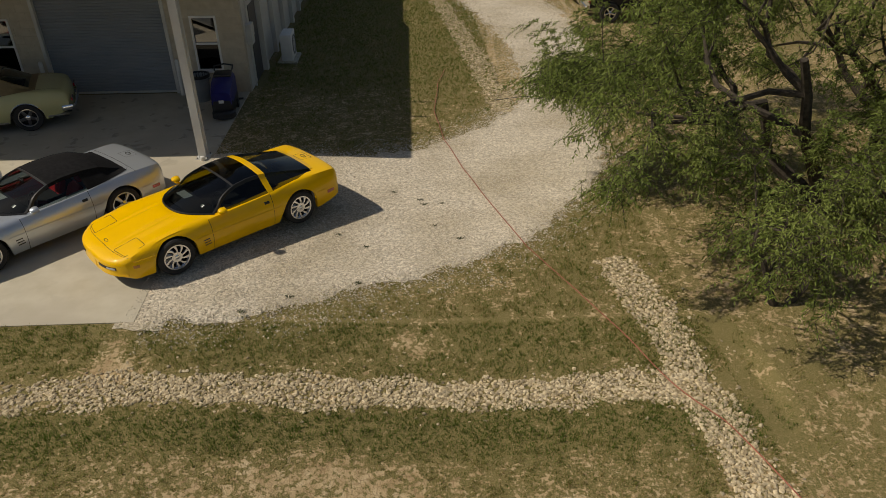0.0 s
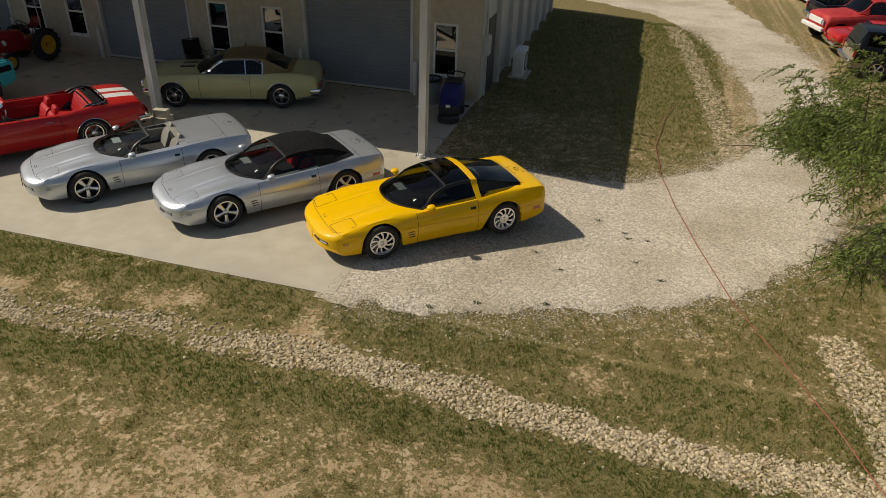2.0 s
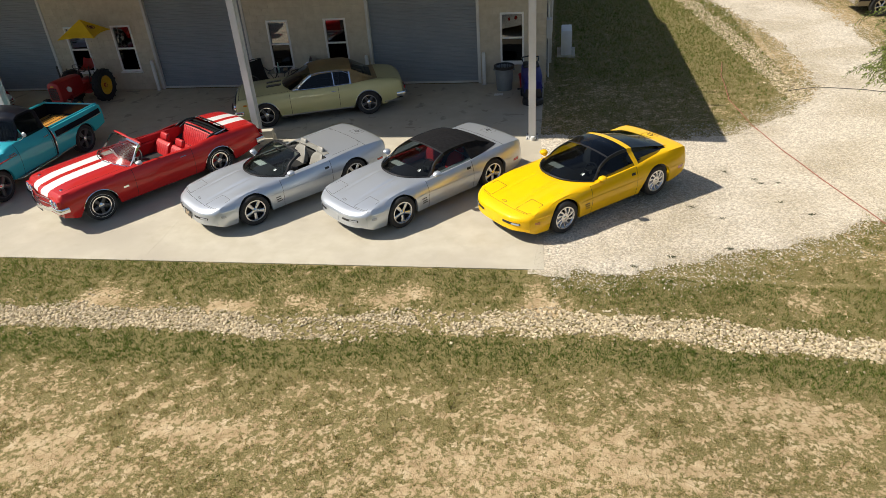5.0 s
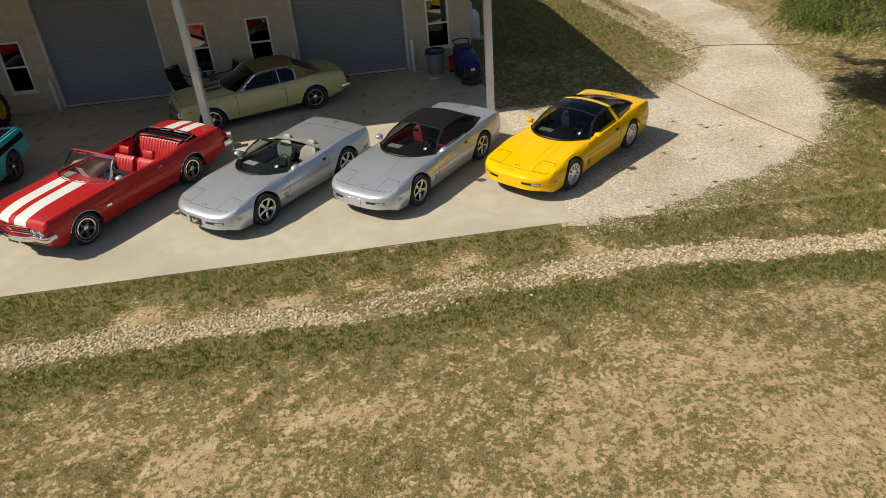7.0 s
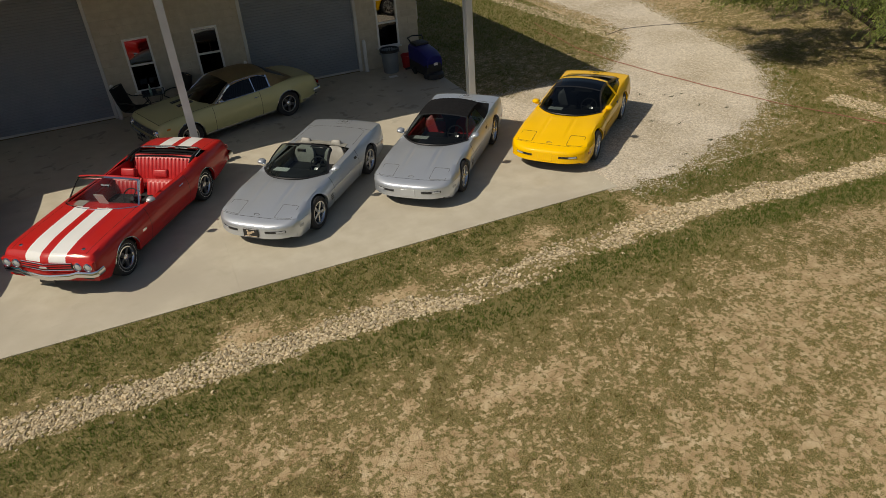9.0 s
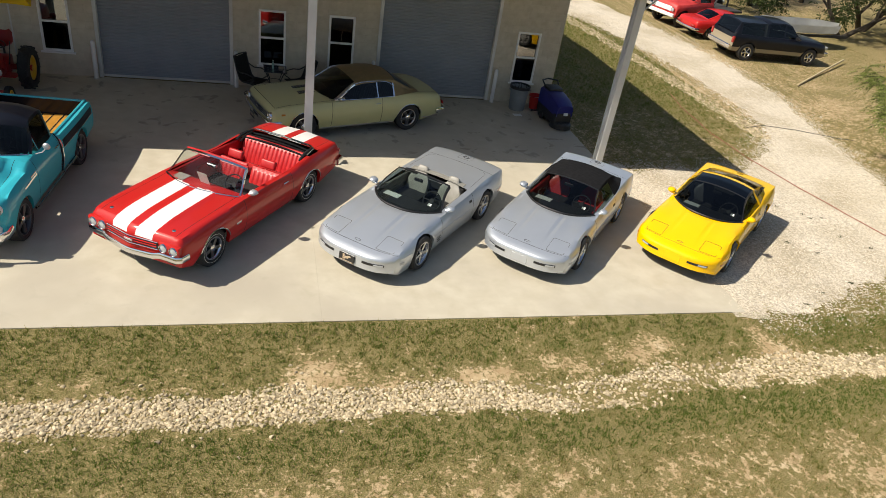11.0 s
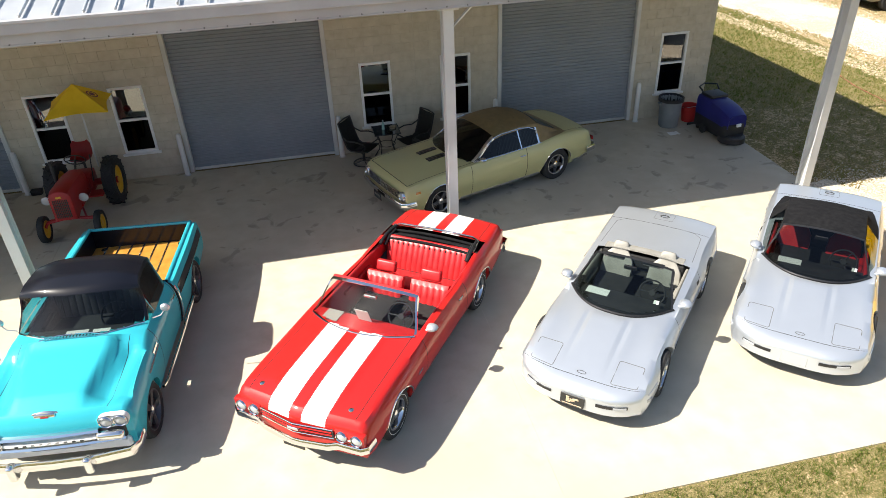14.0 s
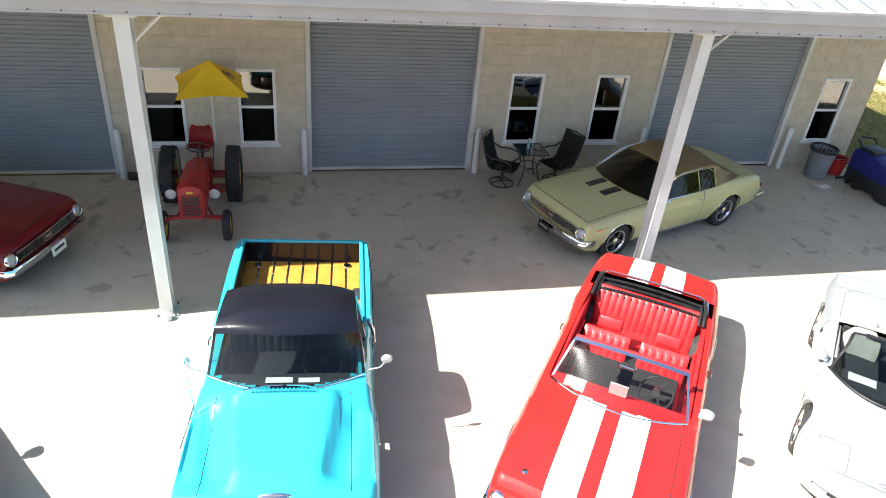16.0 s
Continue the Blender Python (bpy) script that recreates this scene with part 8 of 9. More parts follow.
# old red flatbed with a small crane
OLD = Shell(
    zs=[(2.4, 0.95), (2.36, 1.08), (2.2, 1.15), (1.4, 1.20), (0.8, 1.25), (0.2, 1.28), (-0.45, 1.28), (-0.5, 1.0)],
    zc=[(2.4, 1.0), (2.36, 1.15), (2.2, 1.24), (1.4, 1.32), (0.8, 1.36), (0.2, 1.36), (-0.45, 1.34), (-0.5, 1.0)],
    wmax=[(-0.5, 0.93), (0.8, 0.95), (1.8, 1.0), (2.4, 0.95)], ws_in=[(-0.5, 0.06), (2.4, 0.1)],
    zm=0.9, sill=0.5, axles=(1.75,), arch=0.50, tuck=0.05, p=3, q=3, kf=0.06, kr=0.0, kf0=2.0, kr0=-0.49, axle_z=0.42,
)
rt = thing("flatbed_truck", "old faded red truck with a small crane boom", "truck", parked(21.6, 14.1, 196), "vehicles across the road")
M_FADEDRED = noisy("faded_red_paint", (0.40, 0.02, 0.02), (0.52, 0.05, 0.045), 3, 0.5, 0.05, 40, 0.002)


def old_kind(x, band, y, z, sign):
    if band == "top" and x < 0.75 and y < 0.78:
        return None
    if band in ("side", "edge") and -0.4 < x < 0.85:
        return "door#%d" % sign, 0
    return ("hood", 0) if band == "top" and x > 0.8 else ("body", 0)


OLD.skin(old_kind, {"*": [M_FADEDRED, M_SEAM]}, rt, ys=(0.80, 0.6, 0.3, 0.0), fracs=(0, 0.5), nside=8)
keys = [(1.0, 0.75, 1.34, 0.75, 1.34, 1.36), (0.75, 0.84, 1.30, 0.78, 1.48, 1.56), (0.5, 0.85, 1.29, 0.74, 1.78, 1.86), (0.2, 0.85, 1.29, 0.72, 1.84, 1.92), (-0.3, 0.85, 1.29, 0.72, 1.82, 1.90), (-0.48, 0.84, 1.29, 0.72, 1.70, 1.76), (-0.52, 0.8, 1.28, 0.72, 1.30, 1.32)]
house(rt, keys, {"windshield": M_DARKGLASS, "roof": M_FADEDRED, "side_window#1": M_DARKGLASS, "side_window#-1": M_DARKGLASS, "rear_window": M_DARKGLASS}, lambda x, b, s: ("windshield" if x > 0.5 else "roof" if x > -0.48 else "rear_window") if b == "top" else "roof" if b == "rail" or x < -0.2 or x > 0.6 else "side_window#%d" % s, extra=(0.5, -0.48, -0.2, 0.6))
part("grille", boxes((2.36, 2.44, -0.6, 0.6, 0.78, 1.02), bevel=0.02), M_WHITE, rt)
part("front_bumper", boxes((2.42, 2.56, -0.95, 0.95, 0.52, 0.70), bevel=0.03), M_WHITE, rt)
for s in (1, -1):
    round_lamp(rt, 2.44, s * 0.72, 0.90, 0.09)
    wheel(rt, 1.75, s * 0.84, 0.42, 0.24, "mag", M_WHITE, s, 0.16)
    wheel(rt, -1.7, s * 0.84, 0.42, 0.26, "mag", M_GUNMETAL, s, 0.16)
part("frame", boxes((-2.8, 2.2, -0.42, 0.42, 0.45, 0.66)), M_IRON, rt)
part("flatbed", boxes((-2.8, -0.6, -1.0, 1.0, 0.82, 0.94), bevel=0.01), M_IRON, rt)
bm = tube(bmesh.new(), [(-1.0, -0.3, 0.9), (-2.4, 0.0, 2.6), (-3.2, 0.0, 3.0)], 0.06, 8)
tube(bm, [(-1.0, 0.3, 0.9), (-2.4, 0.0, 2.6)], 0.05, 8)
tube(bm, [(-2.6, 0.0, 0.9), (-2.4, 0.0, 2.6)], 0.05, 8)
part("crane_boom", bm, M_IRON, rt)

# shipping containers
M_CONTAINER = noisy("container_steel", (0.10, 0.115, 0.13), (0.15, 0.165, 0.18), 1.5, 0.55, 0.05, 30, 0.003)
M_CONTROOF = noisy("pale_container_roof", (0.50, 0.52, 0.52), (0.60, 0.61, 0.60), 1.2, 0.55, 0.0)


def container(at):
    c = thing("shipping_container", "grey corrugated steel shipping container", "container", at, "shipping containers")
    n = 44
    for s in (1, -1):
        bm = bmesh.new()
        pts = []
        for i in range(n):
            x = 0.05 + 12.0 * i / n
            w = 12.0 / n
            pts += [(x, 0), (x + w * 0.35, 0), (x + w * 0.5, 0.035), (x + w * 0.85, 0.035)]
        loft(bm, [[Vector((x, s * (1.20 - d), z)) for x, d in pts] for z in (0.15, 2.5)])
        bmesh.ops.recalc_face_normals(bm, faces=bm.faces)
        part("side_wall", bm, M_CONTAINER, c)
        part("top_rail", boxes((0, 12.1, s * 1.19 - 0.03, s * 1.19 + 0.03, 2.48, 2.6)), M_CONTROOF, c)
        part("bottom_rail", boxes((0, 12.1, s * 1.19 - 0.03, s * 1.19 + 0.03, 0.0, 0.17)), M_CONTAINER, c)
        d = part("door", boxes((-0.03, 0.0, min(s * 0.02, s * 1.14), max(s * 0.02, s * 1.14), 0.17, 2.45), bevel=0.008), M_CONTROOF, c)
        for y in (0.35, 0.85):
            part("lock_rod", tube(bmesh.new(), [(-0.05, s * y, 0.15), (-0.05, s * y, 2.5)], 0.018, 6), M_STEEL, d)
    for y in (-1.17, 1.17):
        part("corner_post", boxes((-0.04, 0.1, y - 0.06, y + 0.06, 0, 2.6)), M_CONTROOF, c)
    part("roof", boxes((0, 12.1, -1.2, 1.2, 2.57, 2.60)), M_CONTROOF, c)
    part("far_end", boxes((12.05, 12.1, -1.2, 1.2, 0, 2.6)), M_CONTAINER, c)
    return c


k0 = container(on_ground(20.5, 22.0, 14))
for x, y in ((19.7, 24.6), (19.0, 27.2)):
    copy_thing(k0, on_ground(x, y, 14))
tl = thing("boat_trailer", "grey aluminium boat on a trailer by the trees", "trailer", on_ground(26.4, 11.6, 8))
bm = bmesh.new()
rows = [[Vector((x, y * w, z)) for y, z in ((-0.8, 1.15), (-0.65, 0.75), (0, 0.62), (0.65, 0.75), (0.8, 1.15))] for x, w in ((-2.2, 1.0), (0.5, 1.0), (1.6, 0.75), (2.4, 0.1))]
loft(bm, rows)
bmesh.ops.solidify(bm, geom=bm.faces[:], thickness=0.02)
part("hull", bm, M_STEEL, tl)
part("trailer_frame", boxes((-2.3, 3.2, -0.05, 0.05, 0.42, 0.55), (-2.0, -1.8, -0.9, 0.9, 0.40, 0.50)), M_IRON, tl)
for s in (1, -1):
    part("wheel", lathe(bmesh.new(), [(0.001, -0.08), (0.28, -0.08), (0.30, 0), (0.28, 0.08), (0.001, 0.08)], 18, "Y", (-1.9, s * 0.95, 0.30), closed=True), M_TYRE, tl)
pl = thing("fallen_pole", "pale bare pole propped on the dry grass", "pole", on_ground(21.2, 4.3, 0))
part("shaft", tube(bmesh.new(), [(-0.2, 0.1, 0.03), (2.5, 2.1, 0.10), (5.4, 4.2, 0.2)], [0.05, 0.045, 0.04], 8), noisy("bare_wood", (0.45, 0.36, 0.20), (0.55, 0.45, 0.27), 8, 0.8), pl)
sh0 = thing("shed", "dark open shed beside the gravel road", "shed", on_ground(10.5, 24.0, 0))
part("shed_wall", boxes((-1.8, 1.8, -1.2, 1.2, 0.0, 2.2), bevel=0.01), plain("dark_board", (0.03, 0.03, 0.03), 0.8), sh0)
part("roof", boxes((-2.0, 2.0, -1.4, 1.4, 2.2, 2.28)), M_CONTROOF, sh0)


# ---- stones, grass, trees, cords ----
M_STONE = noisy("limestone_cobble", (0.35, 0.275, 0.16), (0.58, 0.49, 0.345), 14, 0.9, 0.25, 60, 0.006, objrand=0.38, spec=0.15)
M_STONES = noisy("limestone_cobbles", (0.35, 0.275, 0.16), (0.58, 0.49, 0.345), 14, 0.9, 0.25, 60, 0.006, island=0.38, spec=0.15)
M_CHIP = noisy("limestone_chippings", (0.47, 0.41, 0.325), (0.66, 0.60, 0.50), 9, 0.9, 0.0, 60, 0.004, island=0.28, spec=0.1)
rng = np.random.RandomState(7)


def stone_shape(seed):
    """A worn lump: vertices and triangles of a knocked-about icosahedron."""
    r = np.random.RandomState(seed)
    t = (1 + 5**0.5) / 2
    v = np.array([(-1, t, 0), (1, t, 0), (-1, -t, 0), (1, -t, 0), (0, -1, t), (0, 1, t), (0, -1, -t), (0, 1, -t), (t, 0, -1), (t, 0, 1), (-t, 0, -1), (-t, 0, 1)], float)
    v /= np.linalg.norm(v[0])
    v *= 1 + r.uniform(-0.3, 0.3, (12, 1))
    v *= np.array([1, r.uniform(0.6, 0.9), r.uniform(0.45, 0.7)])
    f = np.array([(0, 11, 5), (0, 5, 1), (0, 1, 7), (0, 7, 10), (0, 10, 11), (1, 5, 9), (5, 11, 4), (11, 10, 2), (10, 7, 6), (7, 1, 8), (3, 9, 4), (3, 4, 2), (3, 2, 6), (3, 6, 8), (3, 8, 9), (4, 9, 5), (2, 4, 11), (6, 2, 10), (8, 6, 7), (9, 8, 1)])
    return v, f


SHAPES = [stone_shape(s) for s in range(14)]


def joined(name, spots, material, label, category, parent=None):
    """Many stones in one mesh. spots: x, y, z, size, turn."""
    vs, fs, base = [], [], 0
    for k, (x, y, z, s, a) in enumerate(spots):
        v, f = SHAPES[k % len(SHAPES)]
        c, d = math.cos(a), math.sin(a)
        p = v * s
        vs.append(np.stack([p[:, 0] * c - p[:, 1] * d + x, p[:, 0] * d + p[:, 1] * c + y, p[:, 2] + z], 1))
        fs.append(f + base)
        base += 12
    me = bpy.data.meshes.new(name)
    me.from_pydata(np.concatenate(vs).tolist(), [], np.concatenate(fs).tolist())
    me.materials.append(material)
    ob = new(name, me)
    if parent is not None:
        ob.parent = parent
    return tagged(ob, label, category if parent is None else "", kind="stuff")


def band_spots(line, half, per_m, size, seed):
    """Stone places in a band along a polyline, close-packed, with wavering rims and a few strays."""
    r = np.random.RandomState(seed)
    out = []
    for (ax, ay), (bx, by) in zip(line, line[1:]):
        ln = math.hypot(bx - ax, by - ay)
        nx_, ny_ = -(by - ay) / ln, (bx - ax) / ln
        count = int(ln * per_m)
        for k in range(count):
            t = (k + r.rand()) / count
            mx_, my_ = ax + (bx - ax) * t, ay + (by - ay) * t
            side_ = 5.0 if r.rand() < 0.5 else 9.0
            rim = half * (1 + 0.5 * noise.noise((mx_ * 1.3, my_ * 1.3, side_)) + 0.4 * noise.noise((mx_ * 4.1, my_ * 4.1, side_ + 3.0)))
            o = r.rand() * rim * (1 + 0.3 * r.rand()) * (1 if side_ < 6 else -1) if r.rand() < 0.92 else r.normal(0, 1.0) * half
            wob = 0.10 * noise.noise((mx_ * 0.7, my_ * 0.7, 2.0))
            x, y = mx_ + nx_ * (o + wob), my_ + ny_ * (o + wob)
            if 3.6 < x < 8.4 and my_ < -11 and noise.noise((x * 1.1, y * 2.0, 12.0)) < -0.05 and r.rand() < 0.8:
                continue
            s = size * r.uniform(0.55, 1.55)
            out.append((x, y, ground_z(x, y) + s * (0.0 + 0.3 * r.rand()), s, r.uniform(0, 6.28)))
    return out


line1 = [(x, swale_y(x)) for x in np.arange(-12, 17.6, 0.8)]
spots1 = band_spots(line1, 0.27, 720, 0.0245, 1)
drain = thing("stone_drain", "shallow drain filled with pale limestone cobbles", "stones", kind="structure")
near = sorted(range(len(spots1)), key=lambda k: (spots1[k][0] - 3.0) ** 2 + (spots1[k][1] + 12.0) ** 2)[:300]
mark = set(near)
joined("loose_cobbles", [s for k, s in enumerate(spots1) if k not in mark], M_STONES, "pale limestone cobbles", "stones", drain)
stone_me = []
for v, f in SHAPES:
    me = bpy.data.meshes.new("cobble")
    me.from_pydata(v.tolist(), [], f.tolist())
    me.materials.append(M_STONE)
    stone_me.append(me)
for k in near:
    x, y, z, s, a = spots1[k]
    ob = new("cobble", stone_me[k % len(stone_me)])
    ob.parent = drain
    ob.matrix_basis = Matrix.LocRotScale((x, y, z), Euler((0, 0, a)), (s, s, s))
line2 = [(16.45, -8.72), (16.68, -9.62), (16.81, -11.01), (16.94, -12.21), (16.97, -13.4), (17.14, -15.2)]
joined("cobble_drain", band_spots(line2, 0.29, 760, 0.026, 2), M_STONES, "pale limestone cobbles in a drain past the lawn", "stones")
line3 = [(15.43, -1.46), (15.32, 0.25), (15.13, 2.81), (14.88, 6.4), (14.4, 10.5), (13.9, 13.5)]
joined("cobble_strip", band_spots(line3, 0.27, 320, 0.032, 3), M_STONES, "strip of pale limestone cobbles beside the road", "stones")

# loose chippings: small three-sided chips strewn over the drive and thinning out into the grass
def chips(name, label, count, seed, x0, x1, y0, y1, lo, hi):
    r = np.random.RandomState(seed)
    vs, fs = [], []
    while len(fs) < 3 * count:
        x, y = r.uniform(x0, x1), r.uniform(y0, y1)
        if x < 8.8 and y < -10.4 or x < 8.5:
            continue
        d = drive_field(x, y)
        patch_ = noise.noise((x * 1.7, y * 1.7, 6.0))
        if d > 0.75 or d > 0 and r.rand() < (d / 0.75) ** 0.6 - 0.35 * patch_:
            continue
        if d < -0.4 and r.rand() < 0.25 - 0.5 * patch_:
            continue
        s = r.uniform(lo, hi)
        z = ground_z(x, y) + (0.010 if d < 0 else -0.002)
        a, k = r.uniform(0, 6.28), len(vs)
        for j in range(3):
            q = a + 2.094 * j + r.uniform(-0.4, 0.4)
            vs.append((x + s * math.cos(q), y + s * math.sin(q), z))
        vs.append((x + r.uniform(-0.4, 0.4) * s, y + r.uniform(-0.4, 0.4) * s, z + s * r.uniform(0.5, 1.1)))
        fs += [(k, k + 1, k + 3), (k + 1, k + 2, k + 3), (k + 2, k, k + 3)]
    me = bpy.data.meshes.new(name)
    me.from_pydata(vs, [], fs)
    me.materials.append(M_CHIP)
    tagged(new(name, me), label, "gravel", kind="stuff")


chips("gravel_chippings", "loose pale gravel chippings strewn on the drive", 42000, 61, 8.5, 20.0, -11.2, 1.0, 0.010, 0.026)
chips("gravel_chippings", "pale gravel chippings on the far stretch of the drive", 9000, 62, 14.0, 20.5, 1.0, 14.0, 0.016, 0.034)

# small dark weeds and leaf litter dropped on the drive
M_WEED = noisy("weed", (0.03, 0.035, 0.012), (0.07, 0.075, 0.03), 12, 0.9, 0.0)


# grass blades
def blade_material():
    m = bpy.data.materials.new("grass_blades")
    m.use_nodes = True
    n, l = m.node_tree.nodes, m.node_tree.links
    b = n["Principled BSDF"]
    b.inputs["Roughness"].default_value = 0.7
    b.inputs["Specular IOR Level"].default_value = 0.2
    at = n.new("ShaderNodeAttribute")
    at.attribute_name = "tone"
    r = n.new("ShaderNodeValToRGB")
    e = r.color_ramp.elements
    e[0].position, e[0].color = 0.0, (0.105, 0.168, 0.024, 1)
    e[1].position, e[1].color = 1.0, (0.47, 0.36, 0.175, 1)
    for p, c in ((0.3, (0.185, 0.212, 0.042)), (0.55, (0.27, 0.235, 0.075)), (0.8, (0.41, 0.315, 0.145))):
        e.new(p).color = (*c, 1)
    l.new(at.outputs["Fac"], r.inputs["Fac"])
    l.new(r.outputs[0], b.inputs["Base Color"])
    tr, mx = n.new("ShaderNodeBsdfTranslucent"), n.new("ShaderNodeMixShader")
    mx.inputs[0].default_value = 0.42
    l.new(r.outputs[0], tr.inputs["Color"])
    l.new(b.outputs[0], mx.inputs[1])
    l.new(tr.outputs[0], mx.inputs[2])
    l.new(mx.outputs[0], n["Material Output"].inputs["Surface"])
    return m


def in_building(x, y):
    return x < 8.76 and y > -10.46


def grass(name, label, x0, x1, y0, y1, per_m2, h0, h1, seed, dry=0.0):
    r = np.random.RandomState(seed)
    n = int((x1 - x0) * (y1 - y0) * per_m2)
    per = 5
    n = n // per * per
    mark_ = r.normal(0, 0.11, n // per)
    cx, cy = r.uniform(x0 + 0.1, x1 - 0.1, n // per), r.uniform(y0 + 0.1, y1 - 0.02, n // per)
    spread = np.repeat(r.uniform(0.008, 0.03, n // per), per)
    xs = np.clip(np.repeat(cx, per) + r.normal(0, 1, n) * spread, x0, x1)
    ys = np.clip(np.repeat(cy, per) + r.normal(0, 1, n) * spread, y0, y1)
    own, stature = np.repeat(mark_, per), np.repeat(r.uniform(0.6, 1.3, n // per), per)
    step = 0.1
    gx_, gy_ = int((x1 - x0) / step) + 2, int((y1 - y0) / step) + 2
    cov, zz = np.zeros((gy_, gx_)), np.zeros((gy_, gx_))
    for j in range(gy_):
        for i in range(gx_):
            x, y = x0 + i * step, y0 + j * step
            zz[j, i] = ground_z(x, y)
            c = grass_cover(x, y)
            if in_building(x, y):
                c = 0
            d = drive_dist(x, y) if x > 8 else 9
            if d < 0.25:
                c *= max(0.0, min(1.0, (d + 0.75) / 1.0)) * (0.6 + 0.8 * abs(noise.noise((x * 2.2, y * 2.2, 14.0))) * 1.5)
            if x < 17.5 and abs(y - swale_y(x)) < 0.24 + 0.16 * noise.noise((x * 2.3, y * 2.3, 17.0)):
                c *= 0.12
            cov[j, i] = c
    fi, fj = (xs - x0) / step, (ys - y0) / step
    i0, j0 = fi.astype(int), fj.astype(int)
    u, v = fi - i0, fj - j0

    def bil(a):
        return a[j0, i0] * (1 - u) * (1 - v) + a[j0, i0 + 1] * u * (1 - v) + a[j0 + 1, i0] * (1 - u) * v + a[j0 + 1, i0 + 1] * u * v

    c, z = bil(cov), bil(zz)
    clump = 0.5 + 0.5 * np.sin(xs * 9.1 + 3 * np.sin(ys * 4.3)) * np.sin(ys * 10.7 + 2.5 * np.sin(xs * 5.1))
    keep = np.repeat(r.rand(n // per), per) < np.clip((c - 0.08) * 1.25 * (0.8 + 0.4 * clump), 0, 1)
    xs, ys, z, c, own, stature = xs[keep], ys[keep], z[keep], c[keep], own[keep], stature[keep]
    n = len(xs)
    h = r.uniform(h0, h1, n) * (0.55 + 0.6 * c) * stature
    w = r.uniform(0.0025, 0.006, n)
    a, lean, la = r.uniform(0, 6.28, n), r.uniform(0.15, 0.8, n) * h, r.uniform(0, 6.28, n)
    p = np.zeros((n, 3, 3))
    p[:, 0] = np.stack([xs - np.cos(a) * w, ys - np.sin(a) * w, z - 0.004], 1)
    p[:, 1] = np.stack([xs + np.cos(a) * w, ys + np.sin(a) * w, z - 0.004], 1)
    p[:, 2] = np.stack([xs + np.cos(la) * lean, ys + np.sin(la) * lean, z + h], 1)
    me = bpy.data.meshes.new(name)
    me.vertices.add(3 * n)
    me.loops.add(3 * n)
    me.polygons.add(n)
    me.vertices.foreach_set("co", p.ravel())
    me.loops.foreach_set("vertex_index", np.arange(3 * n, dtype=np.int32))
    me.polygons.foreach_set("loop_start", np.arange(0, 3 * n, 3, dtype=np.int32))
    me.update()
    far_lawn = np.clip((-13.3 - ys) / 1.5, 0, 1) * (xs < 18)
    swale = np.interp(xs, np.linspace(-14, 18, 65), [swale_y(q) for q in np.linspace(-14, 18, 65)])
    below = swale - ys
    band = np.where(xs < 18, 0.42 * np.exp(-(((below - 0.75) / 0.42) ** 2)) + 0.12 * ((below < 0) & (ys < -10.3)), 0)
    tuft = np.sin(xs * 3.1 + 2 * np.sin(ys * 1.9)) * np.sin(ys * 3.7 + 2 * np.sin(xs * 2.3))
    tone = np.clip(0.84 + own - band - 0.10 * tuft + 0.22 * far_lawn - 0.62 * c + r.normal(0, 0.24, n) + dry, 0, 1)
    at = me.attributes.new("tone", "FLOAT", "POINT")
    at.data.foreach_set("value", np.repeat(tone, 3).astype(np.float32))
    me.materials.append(M_BLADE)
    tagged(new(name, me), label, "grass", kind="stuff")


M_BLADE = blade_material()
grass("lawn_grass", "short patchy green and straw-coloured grass", -9.0, 17.6, -21.0, -10.44, 3600, 0.02, 0.055, 11)
grass("edge_grass", "short green grass creeping into the gravel's edge", 8.8, 17.6, -10.44, -4.6, 2200, 0.022, 0.07, 14)
grass("verge_grass", "green grass between the building and the drive", 8.6, 17.2, -4.3, 14.0, 1300, 0.03, 0.08, 12, 0.0)
grass("field_grass", "dry thin grass under the mesquite", 17.6, 30.0, -18.0, 12.0, 560, 0.03, 0.09, 13, 0.12)

# cords lying across the drive
def cord(name, label, pts, r, mat, lift=0.012):
    fine = []
    for (ax, ay), (bx, by) in zip(pts, pts[1:]):
        k = max(2, int(math.hypot(bx - ax, by - ay) / 0.12))
        for i in range(k):
            t = i / k
            x, y = ax + (bx - ax) * t, ay + (by - ay) * t
            x += 0.03 * noise.noise((x * 0.9, y * 0.9, 8.0))
            fine.append((x, y, ground_z(x, y) + lift + 0.014 + r))
    tagged(part(name, tube(bmesh.new(), fine, r, 6), mat), label, "cord")


